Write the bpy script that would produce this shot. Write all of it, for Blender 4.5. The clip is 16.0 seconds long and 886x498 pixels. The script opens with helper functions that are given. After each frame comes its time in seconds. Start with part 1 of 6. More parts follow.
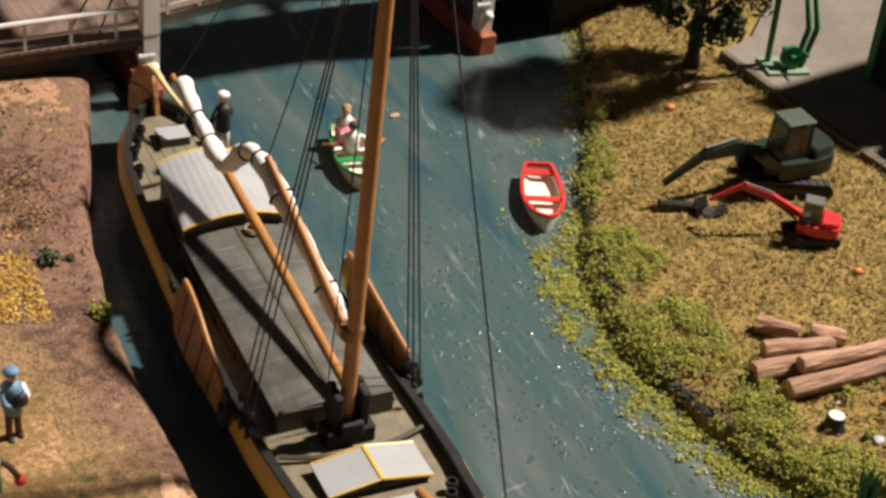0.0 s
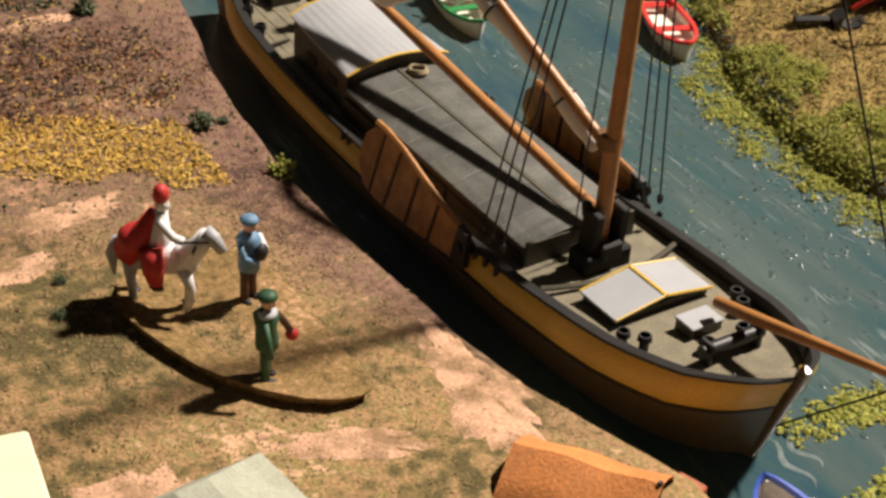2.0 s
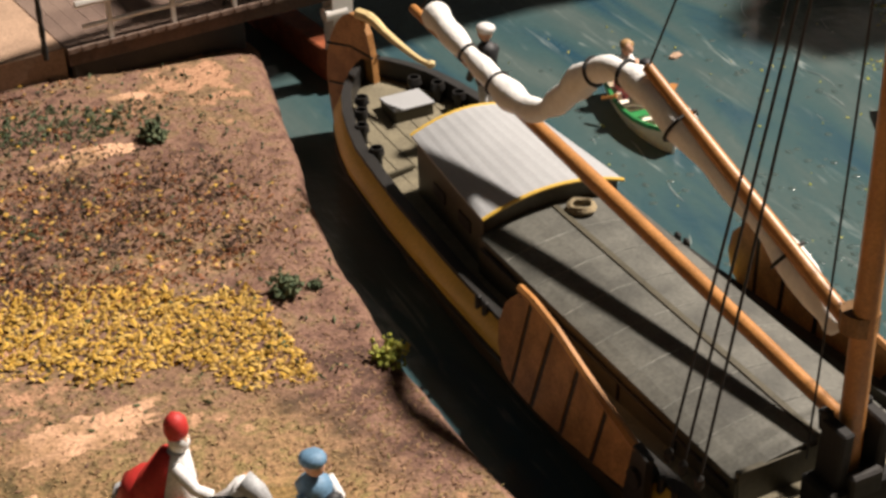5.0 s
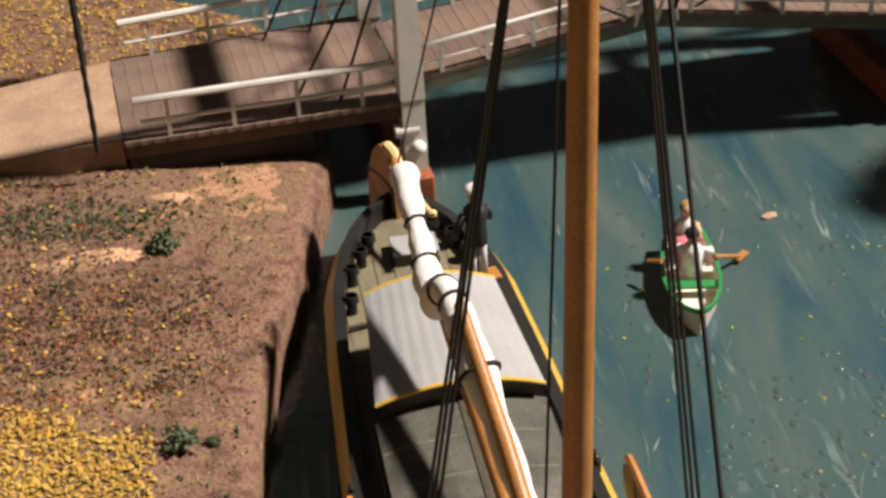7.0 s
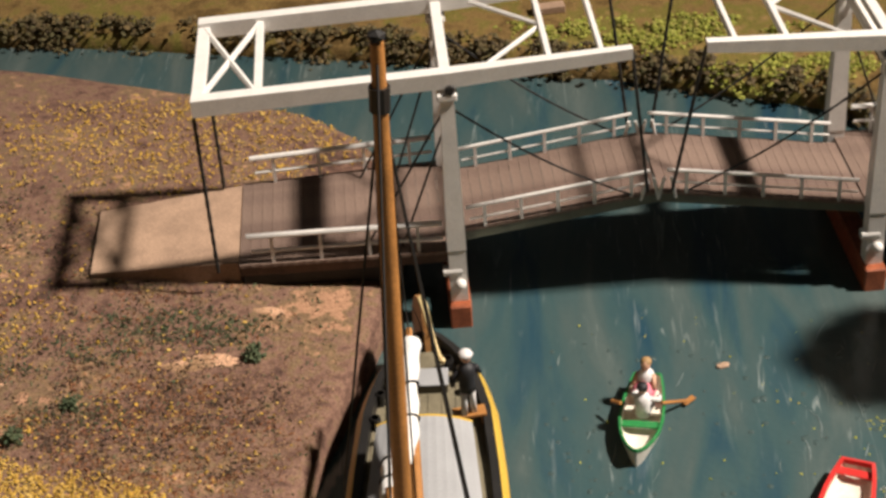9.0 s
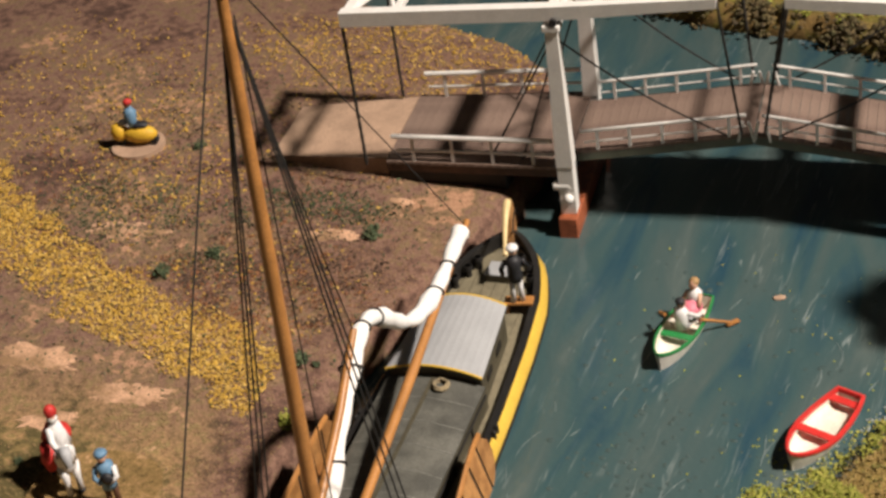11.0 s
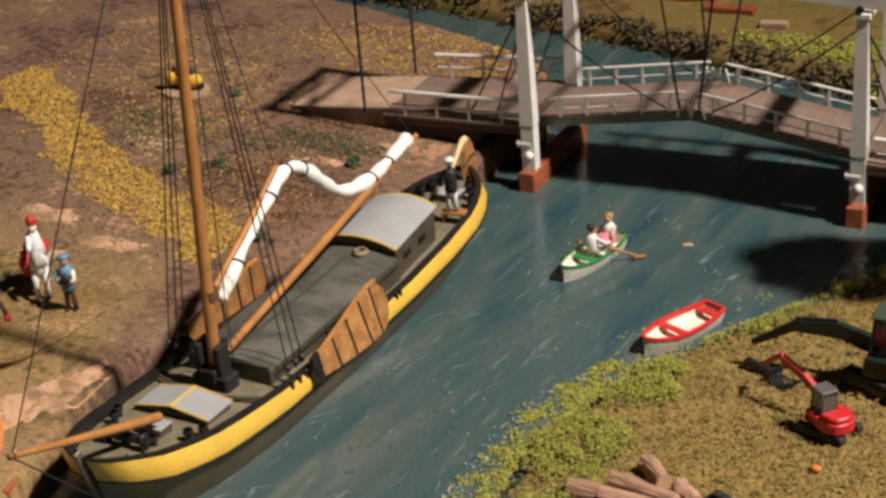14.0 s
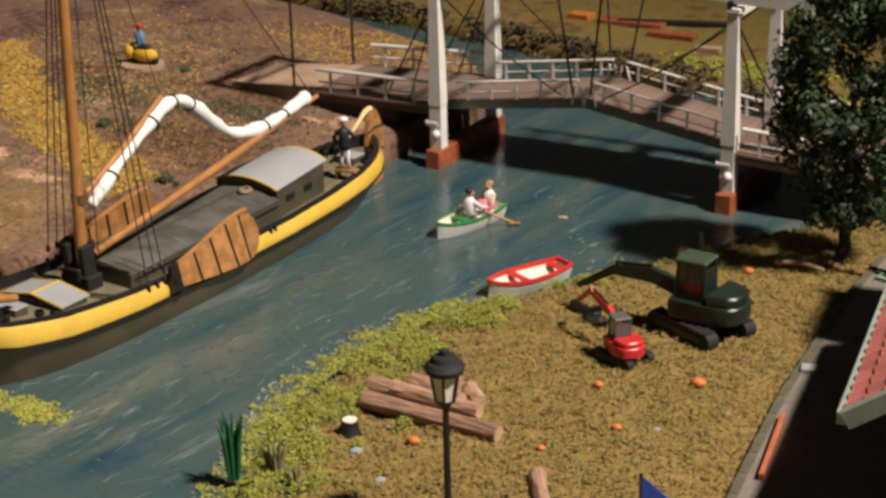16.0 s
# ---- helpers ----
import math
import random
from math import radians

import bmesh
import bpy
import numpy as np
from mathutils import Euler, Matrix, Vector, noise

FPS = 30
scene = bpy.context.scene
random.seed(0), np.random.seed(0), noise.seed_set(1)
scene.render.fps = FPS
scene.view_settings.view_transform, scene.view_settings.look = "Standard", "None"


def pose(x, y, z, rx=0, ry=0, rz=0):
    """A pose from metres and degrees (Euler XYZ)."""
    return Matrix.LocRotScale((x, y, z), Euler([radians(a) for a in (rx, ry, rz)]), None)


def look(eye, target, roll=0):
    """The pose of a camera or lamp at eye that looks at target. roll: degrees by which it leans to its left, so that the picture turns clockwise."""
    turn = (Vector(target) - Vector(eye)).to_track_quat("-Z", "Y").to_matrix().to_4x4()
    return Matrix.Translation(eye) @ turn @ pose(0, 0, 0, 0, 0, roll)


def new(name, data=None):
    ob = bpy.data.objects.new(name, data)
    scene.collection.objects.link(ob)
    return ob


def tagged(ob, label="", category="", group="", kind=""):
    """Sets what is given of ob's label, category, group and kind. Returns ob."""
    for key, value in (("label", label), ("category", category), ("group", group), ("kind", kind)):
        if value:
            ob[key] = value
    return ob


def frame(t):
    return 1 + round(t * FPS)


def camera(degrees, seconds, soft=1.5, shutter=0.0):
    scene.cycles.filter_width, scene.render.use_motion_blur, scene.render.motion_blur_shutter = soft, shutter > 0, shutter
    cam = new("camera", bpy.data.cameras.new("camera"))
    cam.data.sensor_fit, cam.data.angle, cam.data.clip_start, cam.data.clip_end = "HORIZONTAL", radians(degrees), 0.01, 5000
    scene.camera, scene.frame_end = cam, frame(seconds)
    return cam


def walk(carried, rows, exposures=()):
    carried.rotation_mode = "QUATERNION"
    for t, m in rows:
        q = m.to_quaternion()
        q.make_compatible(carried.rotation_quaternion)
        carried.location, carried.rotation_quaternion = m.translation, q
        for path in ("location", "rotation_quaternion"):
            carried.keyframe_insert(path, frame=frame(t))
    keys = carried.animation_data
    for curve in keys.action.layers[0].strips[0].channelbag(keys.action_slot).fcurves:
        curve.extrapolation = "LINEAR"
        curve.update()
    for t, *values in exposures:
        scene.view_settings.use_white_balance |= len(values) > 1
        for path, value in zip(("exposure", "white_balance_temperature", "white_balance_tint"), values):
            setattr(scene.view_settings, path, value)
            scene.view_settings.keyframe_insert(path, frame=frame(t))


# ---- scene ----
# ---- camera and its way (centimetres, scaled to metres below) ----
CM = 0.01
cam = camera(28.80, 16.0, soft=3.0)
PATH = [
    (0, (-10.694, -36.456, 26.725), (3.248, -6.008, 4.850), 6.14),
    (0.5, (-12.175, -34.517, 26.391), (2.215, -4.967, 3.595), 4.91),
    (1, (-14.198, -33.501, 24.323), (0.703, -4.012, 1.775), 4.33),
    (1.5, (-16.701, -31.934, 22.926), (-0.162, -3.519, 0.142), 4.10),
    (2, (-18.498, -31.437, 21.243), (-0.460, -3.346, -0.792), 4.33),
    (2.5, (-19.550, -29.470, 21.089), (0.204, -3.115, -1.609), 5.82),
    (3, (-19.727, -28.366, 20.210), (-0.053, -1.560, -2.025), 2.99),
    (3.5, (-19.055, -27.466, 18.406), (-0.968, 1.410, -2.547), 0.12),
    (4, (-17.393, -25.786, 17.447), (-0.470, 4.396, -2.619), -0.54),
    (4.5, (-15.555, -24.209, 16.603), (0.442, 6.500, -3.423), -0.41),
    (5, (-12.175, -22.958, 16.901), (1.630, 8.462, -3.647), -1.84),
    (5.2, (-11.666, -22.482, 16.623), (2.365, 9.256, -3.273), -1.07),
    (7.3, (-0.878, -22.935, 20.308), (1.159, 11.006, -0.760), -3.38),
    (7.5, (-0.515, -23.561, 22.097), (1.365, 9.951, 0.340), -3.17),
    (8, (-0.698, -26.955, 26.575), (1.148, 6.230, 4.320), -1.67),
    (8.5, (-0.582, -29.272, 29.809), (0.376, 3.585, 7.017), -1.15),
    (8.7, (0.773, -29.247, 29.847), (0.280, 3.681, 7.143), -2.14),
    (10.8, (16.483, -32.636, 31.210), (2.433, -2.288, 9.265), -8.73),
    (11, (17.436, -33.261, 31.017), (2.532, -3.371, 9.007), -8.85),
    (11.5, (19.462, -34.930, 29.683), (3.613, -5.521, 7.685), -8.86),
    (12, (21.176, -37.272, 28.196), (6.392, -7.159, 6.410), -6.32),
    (12.5, (22.778, -39.782, 27.779), (8.045, -8.394, 7.837), -5.38),
    (13, (24.209, -41.804, 27.287), (9.321, -9.314, 9.322), -5.18),
    (13.5, (26.075, -41.207, 25.991), (10.224, -9.165, 8.044), -4.02),
    (14, (29.728, -40.195, 25.215), (9.765, -9.949, 8.284), -4.64),
    (14.5, (32.451, -39.976, 23.781), (10.580, -10.927, 7.113), -3.98),
    (15, (34.816, -39.885, 22.678), (12.107, -10.984, 6.898), -2.80),
    (15.5, (36.560, -40.416, 21.974), (13.040, -11.742, 6.986), -2.07),
    (16, (39.043, -40.931, 21.563), (16.702, -11.082, 7.073), -1.46),
]
walk(cam, [(t, look(Vector(eye) * CM, Vector(target) * CM, roll)) for t, eye, target, roll in PATH],
     [(0, -0.11), (3.5, -0.09), (5.2, 0.0), (7.5, -0.2), (8.7, -0.3), (11, -0.48), (12.5, -0.6), (16, -0.6)])

# ---- light: one halogen spot over the table's east side, and the dim hall ----
world = bpy.data.worlds.new("hall")
world.use_nodes = True
world.node_tree.nodes["Background"].inputs[0].default_value = (1.0, 0.93, 0.85, 1)
world.node_tree.nodes["Background"].inputs[1].default_value = 0.035
scene.world = world
spot_data = bpy.data.lights.new("halogen_spot", "SPOT")
spot_data.energy, spot_data.color, spot_data.shadow_soft_size = 660, (1.0, 0.88, 0.775), 0.075
spot_data.spot_size, spot_data.spot_blend = radians(29), 1.0
spot = new("halogen_spot", spot_data)
spot.matrix_world = look(Vector((150, 6, 194)) * CM, Vector((-5, -9, 0)) * CM)


# ---- materials ----
def material(name, base, rough=0.6, metal=0.0, vary=0.25, scale=300.0, fine=2500.0, bump=0.15, depth=0.0004, second=None, mix=(0.4, 0.6), coat=0.0, per_piece=0.0):
    """A painted, flocked or wooden surface: base colour with a second tone in blotches, grain, and fine relief."""
    m = bpy.data.materials.new(name)
    m.use_nodes = True
    n, l = m.node_tree.nodes, m.node_tree.links
    b = n["Principled BSDF"]
    b.inputs["Roughness"].default_value, b.inputs["Metallic"].default_value = rough, metal
    b.inputs["Coat Weight"].default_value = coat
    tc = n.new("ShaderNodeTexCoord")
    big, small = n.new("ShaderNodeTexNoise"), n.new("ShaderNodeTexNoise")
    for t, s in ((big, scale), (small, fine)):
        t.inputs["Scale"].default_value, t.inputs["Detail"].default_value = s, 4
        l.new(tc.outputs["Object"], t.inputs["Vector"])
    ramp = n.new("ShaderNodeMapRange")
    ramp.inputs[1].default_value, ramp.inputs[2].default_value = mix
    l.new(big.outputs[0], ramp.inputs[0])
    two = n.new("ShaderNodeMix")
    two.data_type = "RGBA"
    second = second or tuple(c * (1 - vary) for c in base)
    two.inputs[6].default_value, two.inputs[7].default_value = (*base, 1), (*second, 1)
    l.new(ramp.outputs[0], two.inputs[0])
    grain = n.new("ShaderNodeMapRange")
    grain.inputs[3].default_value, grain.inputs[4].default_value = 1 - vary, 1 + vary
    grain.inputs[1].default_value, grain.inputs[2].default_value = 0.3, 0.7
    l.new(small.outputs[0], grain.inputs[0])
    tone = n.new("ShaderNodeHueSaturation")
    l.new(two.outputs[2], tone.inputs["Color"])
    if per_piece:
        info, spread, times = n.new("ShaderNodeObjectInfo"), n.new("ShaderNodeMapRange"), n.new("ShaderNodeMath")
        spread.inputs[3].default_value, spread.inputs[4].default_value = 1 - per_piece, 1 + per_piece
        l.new(info.outputs["Random"], spread.inputs[0])
        times.operation = "MULTIPLY"
        l.new(spread.outputs[0], times.inputs[0]), l.new(grain.outputs[0], times.inputs[1])
        l.new(times.outputs[0], tone.inputs["Value"])
    else:
        l.new(grain.outputs[0], tone.inputs["Value"])
    l.new(tone.outputs[0], b.inputs["Base Color"])
    if bump:
        bp = n.new("ShaderNodeBump")
        bp.inputs["Strength"].default_value, bp.inputs["Distance"].default_value = bump, depth
        l.new(small.outputs[0], bp.inputs["Height"]), l.new(bp.outputs[0], b.inputs["Normal"])
    return m


# ---- mesh helpers: everything below is in centimetres ----
def finish(bm, smooth):
    bmesh.ops.recalc_face_normals(bm, faces=bm.faces)
    bmesh.ops.scale(bm, vec=(CM, CM, CM), verts=bm.verts)
    if smooth:
        for f in bm.faces:
            f.smooth = True


def part(name, bm, mat, parent=None, label="", smooth=False, sharp=40):
    finish(bm, smooth)
    me = bpy.data.meshes.new(name)
    bm.to_mesh(me)
    bm.free()
    me.materials.append(mat)
    if smooth:
        me.set_sharp_from_angle(angle=radians(sharp))
    ob = new(name, me)
    ob.parent = parent
    if label:
        ob["label"] = label
    return ob


def thing(name, label, category, x=0, y=0, z=0, rz=0, group="", kind="", rx=0, ry=0):
    ob = new(name)
    ob.empty_display_size = 0.01
    ob.matrix_world = pose(x * CM, y * CM, z * CM, rx, ry, rz)
    return tagged(ob, label, category, group, kind)


def box(bm, c, s, rz=0.0, bevel=0.0, rx=0.0, ry=0.0):
    m = pose(*c, rx, ry, rz) @ Matrix.Diagonal((*s, 1))
    v = bmesh.ops.create_cube(bm, size=1, matrix=m)["verts"]
    if bevel:
        e = list({e for q in v for e in q.link_edges})
        bmesh.ops.bevel(bm, geom=e, offset=bevel, segments=1, affect="EDGES")
    return bm


def tube(bm, pts, radii, seg=8, caps=True):
    """A round bar through the points; radii one number or one for each point."""
    pts = [Vector(p) for p in pts]
    radii = [radii] * len(pts) if isinstance(radii, (int, float)) else radii
    rings, side = [], None
    for i, p in enumerate(pts):
        d = (pts[min(i + 1, len(pts) - 1)] - pts[max(i - 1, 0)]).normalized()
        if side is None:
            side = d.orthogonal().normalized()
        side = (side - d * side.dot(d)).normalized()
        up = d.cross(side)
        rings.append([bm.verts.new(p + radii[i] * (math.cos(a) * side + math.sin(a) * up)) for a in (2 * math.pi * k / seg for k in range(seg))])
    for a, b in zip(rings, rings[1:]):
        for k in range(seg):
            bm.faces.new((a[k], a[(k + 1) % seg], b[(k + 1) % seg], b[k]))
    if caps:
        bm.faces.new(rings[0][::-1]), bm.faces.new(rings[-1])
    return bm


def loft(bm, sections, closed=False, caps=False):
    rows = [[bm.verts.new(p) for p in s] for s in sections]
    n = len(rows[0])
    for a, b in zip(rows, rows[1:]):
        for k in range(n if closed else n - 1):
            j = (k + 1) % n
            bm.faces.new((a[k], a[j], b[j], b[k]))
    if caps:
        bm.faces.new(rows[0][::-1]), bm.faces.new(rows[-1])
    return rows


def prism(bm, outline, z0, z1, m=Matrix()):
    lo = [bm.verts.new(m @ Vector((x, y, z0))) for x, y in outline]
    hi = [bm.verts.new(m @ Vector((x, y, z1))) for x, y in outline]
    bm.faces.new(lo[::-1]), bm.faces.new(hi)
    for k in range(len(lo)):
        j = (k + 1) % len(lo)
        bm.faces.new((lo[k], lo[j], hi[j], hi[k]))
    return bm


def ball(bm, c, r, sub=2, squash=(1, 1, 1), rough=0.0):
    v = bmesh.ops.create_icosphere(bm, subdivisions=sub, radius=1)["verts"]
    for q in v:
        k = 1 + rough * noise.noise(q.co * 2.1 + Vector(c) * 3.7)
        q.co = Vector(c) + Vector((q.co.x * r * squash[0], q.co.y * r * squash[1], q.co.z * r * squash[2])) * k
    return bm


def smoothed(pts, rounds=2):
    """A closed or open line with its corners cut."""
    for _ in range(rounds):
        out = [pts[0]]
        for a, b in zip(pts, pts[1:]):
            out += [tuple(0.75 * p + 0.25 * q for p, q in zip(a, b)), tuple(0.25 * p + 0.75 * q for p, q in zip(a, b))]
        pts = out + [pts[-1]]
    return pts


def lerp_table(table, v):
    xs, ys = zip(*table)
    return float(np.interp(v, xs, ys))

# ---- surface materials ----
def island_material(name, colours, rough=0.85, scale=0.0):
    """For scattered granules: each takes one of the colours at random."""
    m = bpy.data.materials.new(name)
    m.use_nodes = True
    n, l = m.node_tree.nodes, m.node_tree.links
    geo, ramp = n.new("ShaderNodeNewGeometry"), n.new("ShaderNodeValToRGB")
    ramp.color_ramp.interpolation = "LINEAR"
    e = ramp.color_ramp.elements
    while len(e) < len(colours):
        e.new(0.5)
    for k, c in enumerate(colours):
        e[k].position, e[k].color = k / (len(colours) - 1), (*c, 1)
    l.new(geo.outputs["Random Per Island"], ramp.inputs[0])
    b = n["Principled BSDF"]
    b.inputs["Roughness"].default_value = rough
    l.new(ramp.outputs[0], b.inputs["Base Color"])
    return m


def earth_material(name, tones, patch=30.0, grit=1400.0, bump=0.6, south=None):
    """Flocked model ground: large patches of several tones broken up by grit."""
    m = bpy.data.materials.new(name)
    m.use_nodes = True
    n, l = m.node_tree.nodes, m.node_tree.links
    b = n["Principled BSDF"]
    b.inputs["Roughness"].default_value, b.inputs["Specular IOR Level"].default_value = 0.92, 0.2
    tc = n.new("ShaderNodeTexCoord")
    big, mid, small = (n.new("ShaderNodeTexNoise") for _ in range(3))
    for t, s, d in ((big, patch, 5), (mid, patch * 9, 4), (small, grit, 3)):
        t.inputs["Scale"].default_value, t.inputs["Detail"].default_value = s, d
        l.new(tc.outputs["Object"], t.inputs["Vector"])
    add = n.new("ShaderNodeMath")
    add.operation = "MULTIPLY_ADD"
    add.inputs[1].default_value = 0.9
    l.new(mid.outputs[0], add.inputs[0]), l.new(big.outputs[0], add.inputs[2])
    half = n.new("ShaderNodeMath")
    half.operation, half.inputs[1].default_value = "MULTIPLY", 0.526
    l.new(add.outputs[0], half.inputs[0])
    add = half
    ramp = n.new("ShaderNodeValToRGB")
    e = ramp.color_ramp.elements
    while len(e) < len(tones):
        e.new(0.5)
    for k, c in enumerate(tones):
        e[k].position, e[k].color = 0.38 + 0.25 * k / (len(tones) - 1), (*c, 1)
    l.new(add.outputs[0], ramp.inputs[0])
    colour = ramp.outputs[0]
    if south:
        # straw-flocked ground towards the south, with a broken border
        other, cut, where, plus, blend = n.new("ShaderNodeValToRGB"), n.new("ShaderNodeSeparateXYZ"), n.new("ShaderNodeMapRange"), n.new("ShaderNodeMath"), n.new("ShaderNodeMix")
        o = other.color_ramp.elements
        while len(o) < len(south):
            o.new(0.5)
        for k, c in enumerate(south):
            o[k].position, o[k].color = 0.40 + 0.22 * k / (len(south) - 1), (*c, 1)
        l.new(add.outputs[0], other.inputs[0]), l.new(tc.outputs["Object"], cut.inputs[0])
        plus.operation, plus.inputs[1].default_value = "MULTIPLY_ADD", 0.09
        l.new(big.outputs[0], plus.inputs[0]), l.new(cut.outputs[1], plus.inputs[2])
        shore, wide = n.new("ShaderNodeMapRange"), n.new("ShaderNodeMath")
        shore.inputs[1].default_value, shore.inputs[2].default_value, shore.inputs[4].default_value = -0.062, -0.034, 0.085
        wide.operation = "ADD"
        l.new(cut.outputs[0], shore.inputs[0]), l.new(shore.outputs[0], wide.inputs[0]), l.new(plus.outputs[0], wide.inputs[1])
        where.inputs[1].default_value, where.inputs[2].default_value = 0.045, -0.005
        l.new(wide.outputs[0], where.inputs[0])
        blend.data_type = "RGBA"
        l.new(where.outputs[0], blend.inputs[0]), l.new(colour, blend.inputs[6]), l.new(other.outputs[0], blend.inputs[7])
        colour = blend.outputs[2]
    val = n.new("ShaderNodeMapRange")
    val.inputs[1].default_value, val.inputs[2].default_value = 0.3, 0.7
    val.inputs[3].default_value, val.inputs[4].default_value = 0.66, 1.34
    l.new(small.outputs[0], val.inputs[0])
    hue = n.new("ShaderNodeHueSaturation")
    l.new(colour, hue.inputs["Color"]), l.new(val.outputs[0], hue.inputs["Value"])
    l.new(hue.outputs[0], b.inputs["Base Color"])
    bp = n.new("ShaderNodeBump")
    bp.inputs["Strength"].default_value, bp.inputs["Distance"].default_value = bump, 0.0006
    l.new(small.outputs[0], bp.inputs["Height"]), l.new(bp.outputs[0], b.inputs["Normal"])
    return m


def water_material():
    """Painted and varnished water: teal with blue drifts and pale brush streaks under gloss."""
    m = bpy.data.materials.new("varnished_water")
    m.use_nodes = True
    n, l = m.node_tree.nodes, m.node_tree.links
    b = n["Principled BSDF"]
    b.inputs["Roughness"].default_value, b.inputs["Specular IOR Level"].default_value = 0.10, 0.5
    tc, mp, fine_map = n.new("ShaderNodeTexCoord"), n.new("ShaderNodeMapping"), n.new("ShaderNodeMapping")
    mp.inputs["Rotation"].default_value, mp.inputs["Scale"].default_value = (0, 0, radians(12)), (60, 11, 1)
    fine_map.inputs["Rotation"].default_value, fine_map.inputs["Scale"].default_value = (0, 0, radians(14)), (420, 45, 1)
    drift, streak, spot_n, ripple = (n.new("ShaderNodeTexNoise") for _ in range(4))
    l.new(tc.outputs["Object"], mp.inputs[0]), l.new(tc.outputs["Object"], fine_map.inputs[0])
    l.new(mp.outputs[0], drift.inputs["Vector"]), l.new(fine_map.outputs[0], streak.inputs["Vector"])
    l.new(tc.outputs["Object"], spot_n.inputs["Vector"]), l.new(tc.outputs["Object"], ripple.inputs["Vector"])
    drift.inputs["Scale"].default_value, drift.inputs["Detail"].default_value, drift.inputs["Distortion"].default_value = 1, 5, 0.6
    streak.inputs["Scale"].default_value, streak.inputs["Detail"].default_value, streak.inputs["Distortion"].default_value = 1, 6, 1.2
    spot_n.inputs["Scale"].default_value, spot_n.inputs["Detail"].default_value = 22, 3
    ripple.inputs["Scale"].default_value, ripple.inputs["Detail"].default_value = 330, 5
    tones = n.new("ShaderNodeValToRGB")
    e = tones.color_ramp.elements
    e.new(0.5), e.new(0.6)
    for k, (p, c) in enumerate(((0.30, (0.018, 0.055, 0.085)), (0.45, (0.045, 0.086, 0.090)), (0.58, (0.064, 0.096, 0.094)), (0.75, (0.115, 0.14, 0.13)))):
        e[k].position, e[k].color = p, (*c, 1)
    l.new(drift.outputs[0], tones.inputs[0])
    pale = n.new("ShaderNodeMapRange")
    pale.inputs[1].default_value, pale.inputs[2].default_value = 0.58, 0.74
    pale.inputs[4].default_value = 0.75
    l.new(streak.outputs[0], pale.inputs[0])
    where = n.new("ShaderNodeMapRange")
    where.inputs[1].default_value, where.inputs[2].default_value = 0.45, 0.65
    l.new(spot_n.outputs[0], where.inputs[0])
    times = n.new("ShaderNodeMath")
    times.operation = "MULTIPLY"
    l.new(pale.outputs[0], times.inputs[0]), l.new(where.outputs[0], times.inputs[1])
    mix = n.new("ShaderNodeMix")
    mix.data_type = "RGBA"
    mix.inputs[7].default_value = (0.30, 0.34, 0.33, 1)
    l.new(times.outputs[0], mix.inputs[0]), l.new(tones.outputs[0], mix.inputs[6])
    l.new(mix.outputs[2], b.inputs["Base Color"])
    bp = n.new("ShaderNodeBump")
    bp.inputs["Strength"].default_value, bp.inputs["Distance"].default_value = 0.5, 0.0005
    l.new(ripple.outputs[0], bp.inputs["Height"]), l.new(bp.outputs[0], b.inputs["Normal"])
    return m


M_WATER = water_material()
M_SOIL = earth_material("red_brown_soil", [(0.078, 0.045, 0.034), (0.138, 0.077, 0.056), (0.198, 0.116, 0.082), (0.165, 0.112, 0.060), (0.38, 0.215, 0.13)], 28, south=[(0.095, 0.075, 0.03), (0.19, 0.135, 0.055), (0.31, 0.19, 0.09), (0.21, 0.165, 0.06), (0.50, 0.31, 0.18)])
M_TURF = earth_material("ochre_turf", [(0.17, 0.125, 0.036), (0.22, 0.155, 0.046), (0.28, 0.19, 0.062), (0.20, 0.155, 0.04), (0.27, 0.17, 0.06)], 40)
M_FAR = earth_material("far_turf", [(0.12, 0.075, 0.025), (0.22, 0.14, 0.05), (0.16, 0.14, 0.03), (0.28, 0.18, 0.07)], 16)
M_PAVE = material("grey_paving", (0.20, 0.175, 0.145), 0.9, vary=0.2, scale=60, fine=1500, bump=0.3)
M_PEACH = material("bare_plaster_earth", (0.52, 0.31, 0.19), 0.95, vary=0.3, second=(0.25, 0.15, 0.075), mix=(0.45, 0.62), scale=130, fine=1500, bump=0.5, depth=0.0006)

# ---- shore lines: place along one axis, edge along the other ----
WEST_EDGE = [(-60, -3.5), (-20, -2.0), (-15, -1.6), (-14.2, -1.55), (-12.66, -2.15), (-10.7, -2.75), (-8.7, -3.13), (-6.2, -3.37), (-4, -3.54), (-2, -3.57), (-0.4, -3.51), (1.3, -3.37), (4, -3.0), (6.1, -2.5), (8.7, -1.98), (10.2, -1.68), (11.2, -1.52), (11.7, -1.75), (13, -1.55), (15, -1.6), (17, -2.0), (19, -3.2), (20.6, -5.1), (22, -8.7), (24, -14.7), (26.5, -32), (27.5, -60)]
EAST_EDGE = [(-60, 24), (-20, 14.6), (-13.3, 11.9), (-10.7, 10.6), (-8.4, 9.7), (-5, 9.35), (-2.5, 9.65), (-0.5, 10.25), (1.5, 11.1), (3.7, 12.2), (5.9, 13.4), (8.4, 14.3), (12, 15.9), (15, 16.8), (18, 17.2), (20.5, 17.5)]
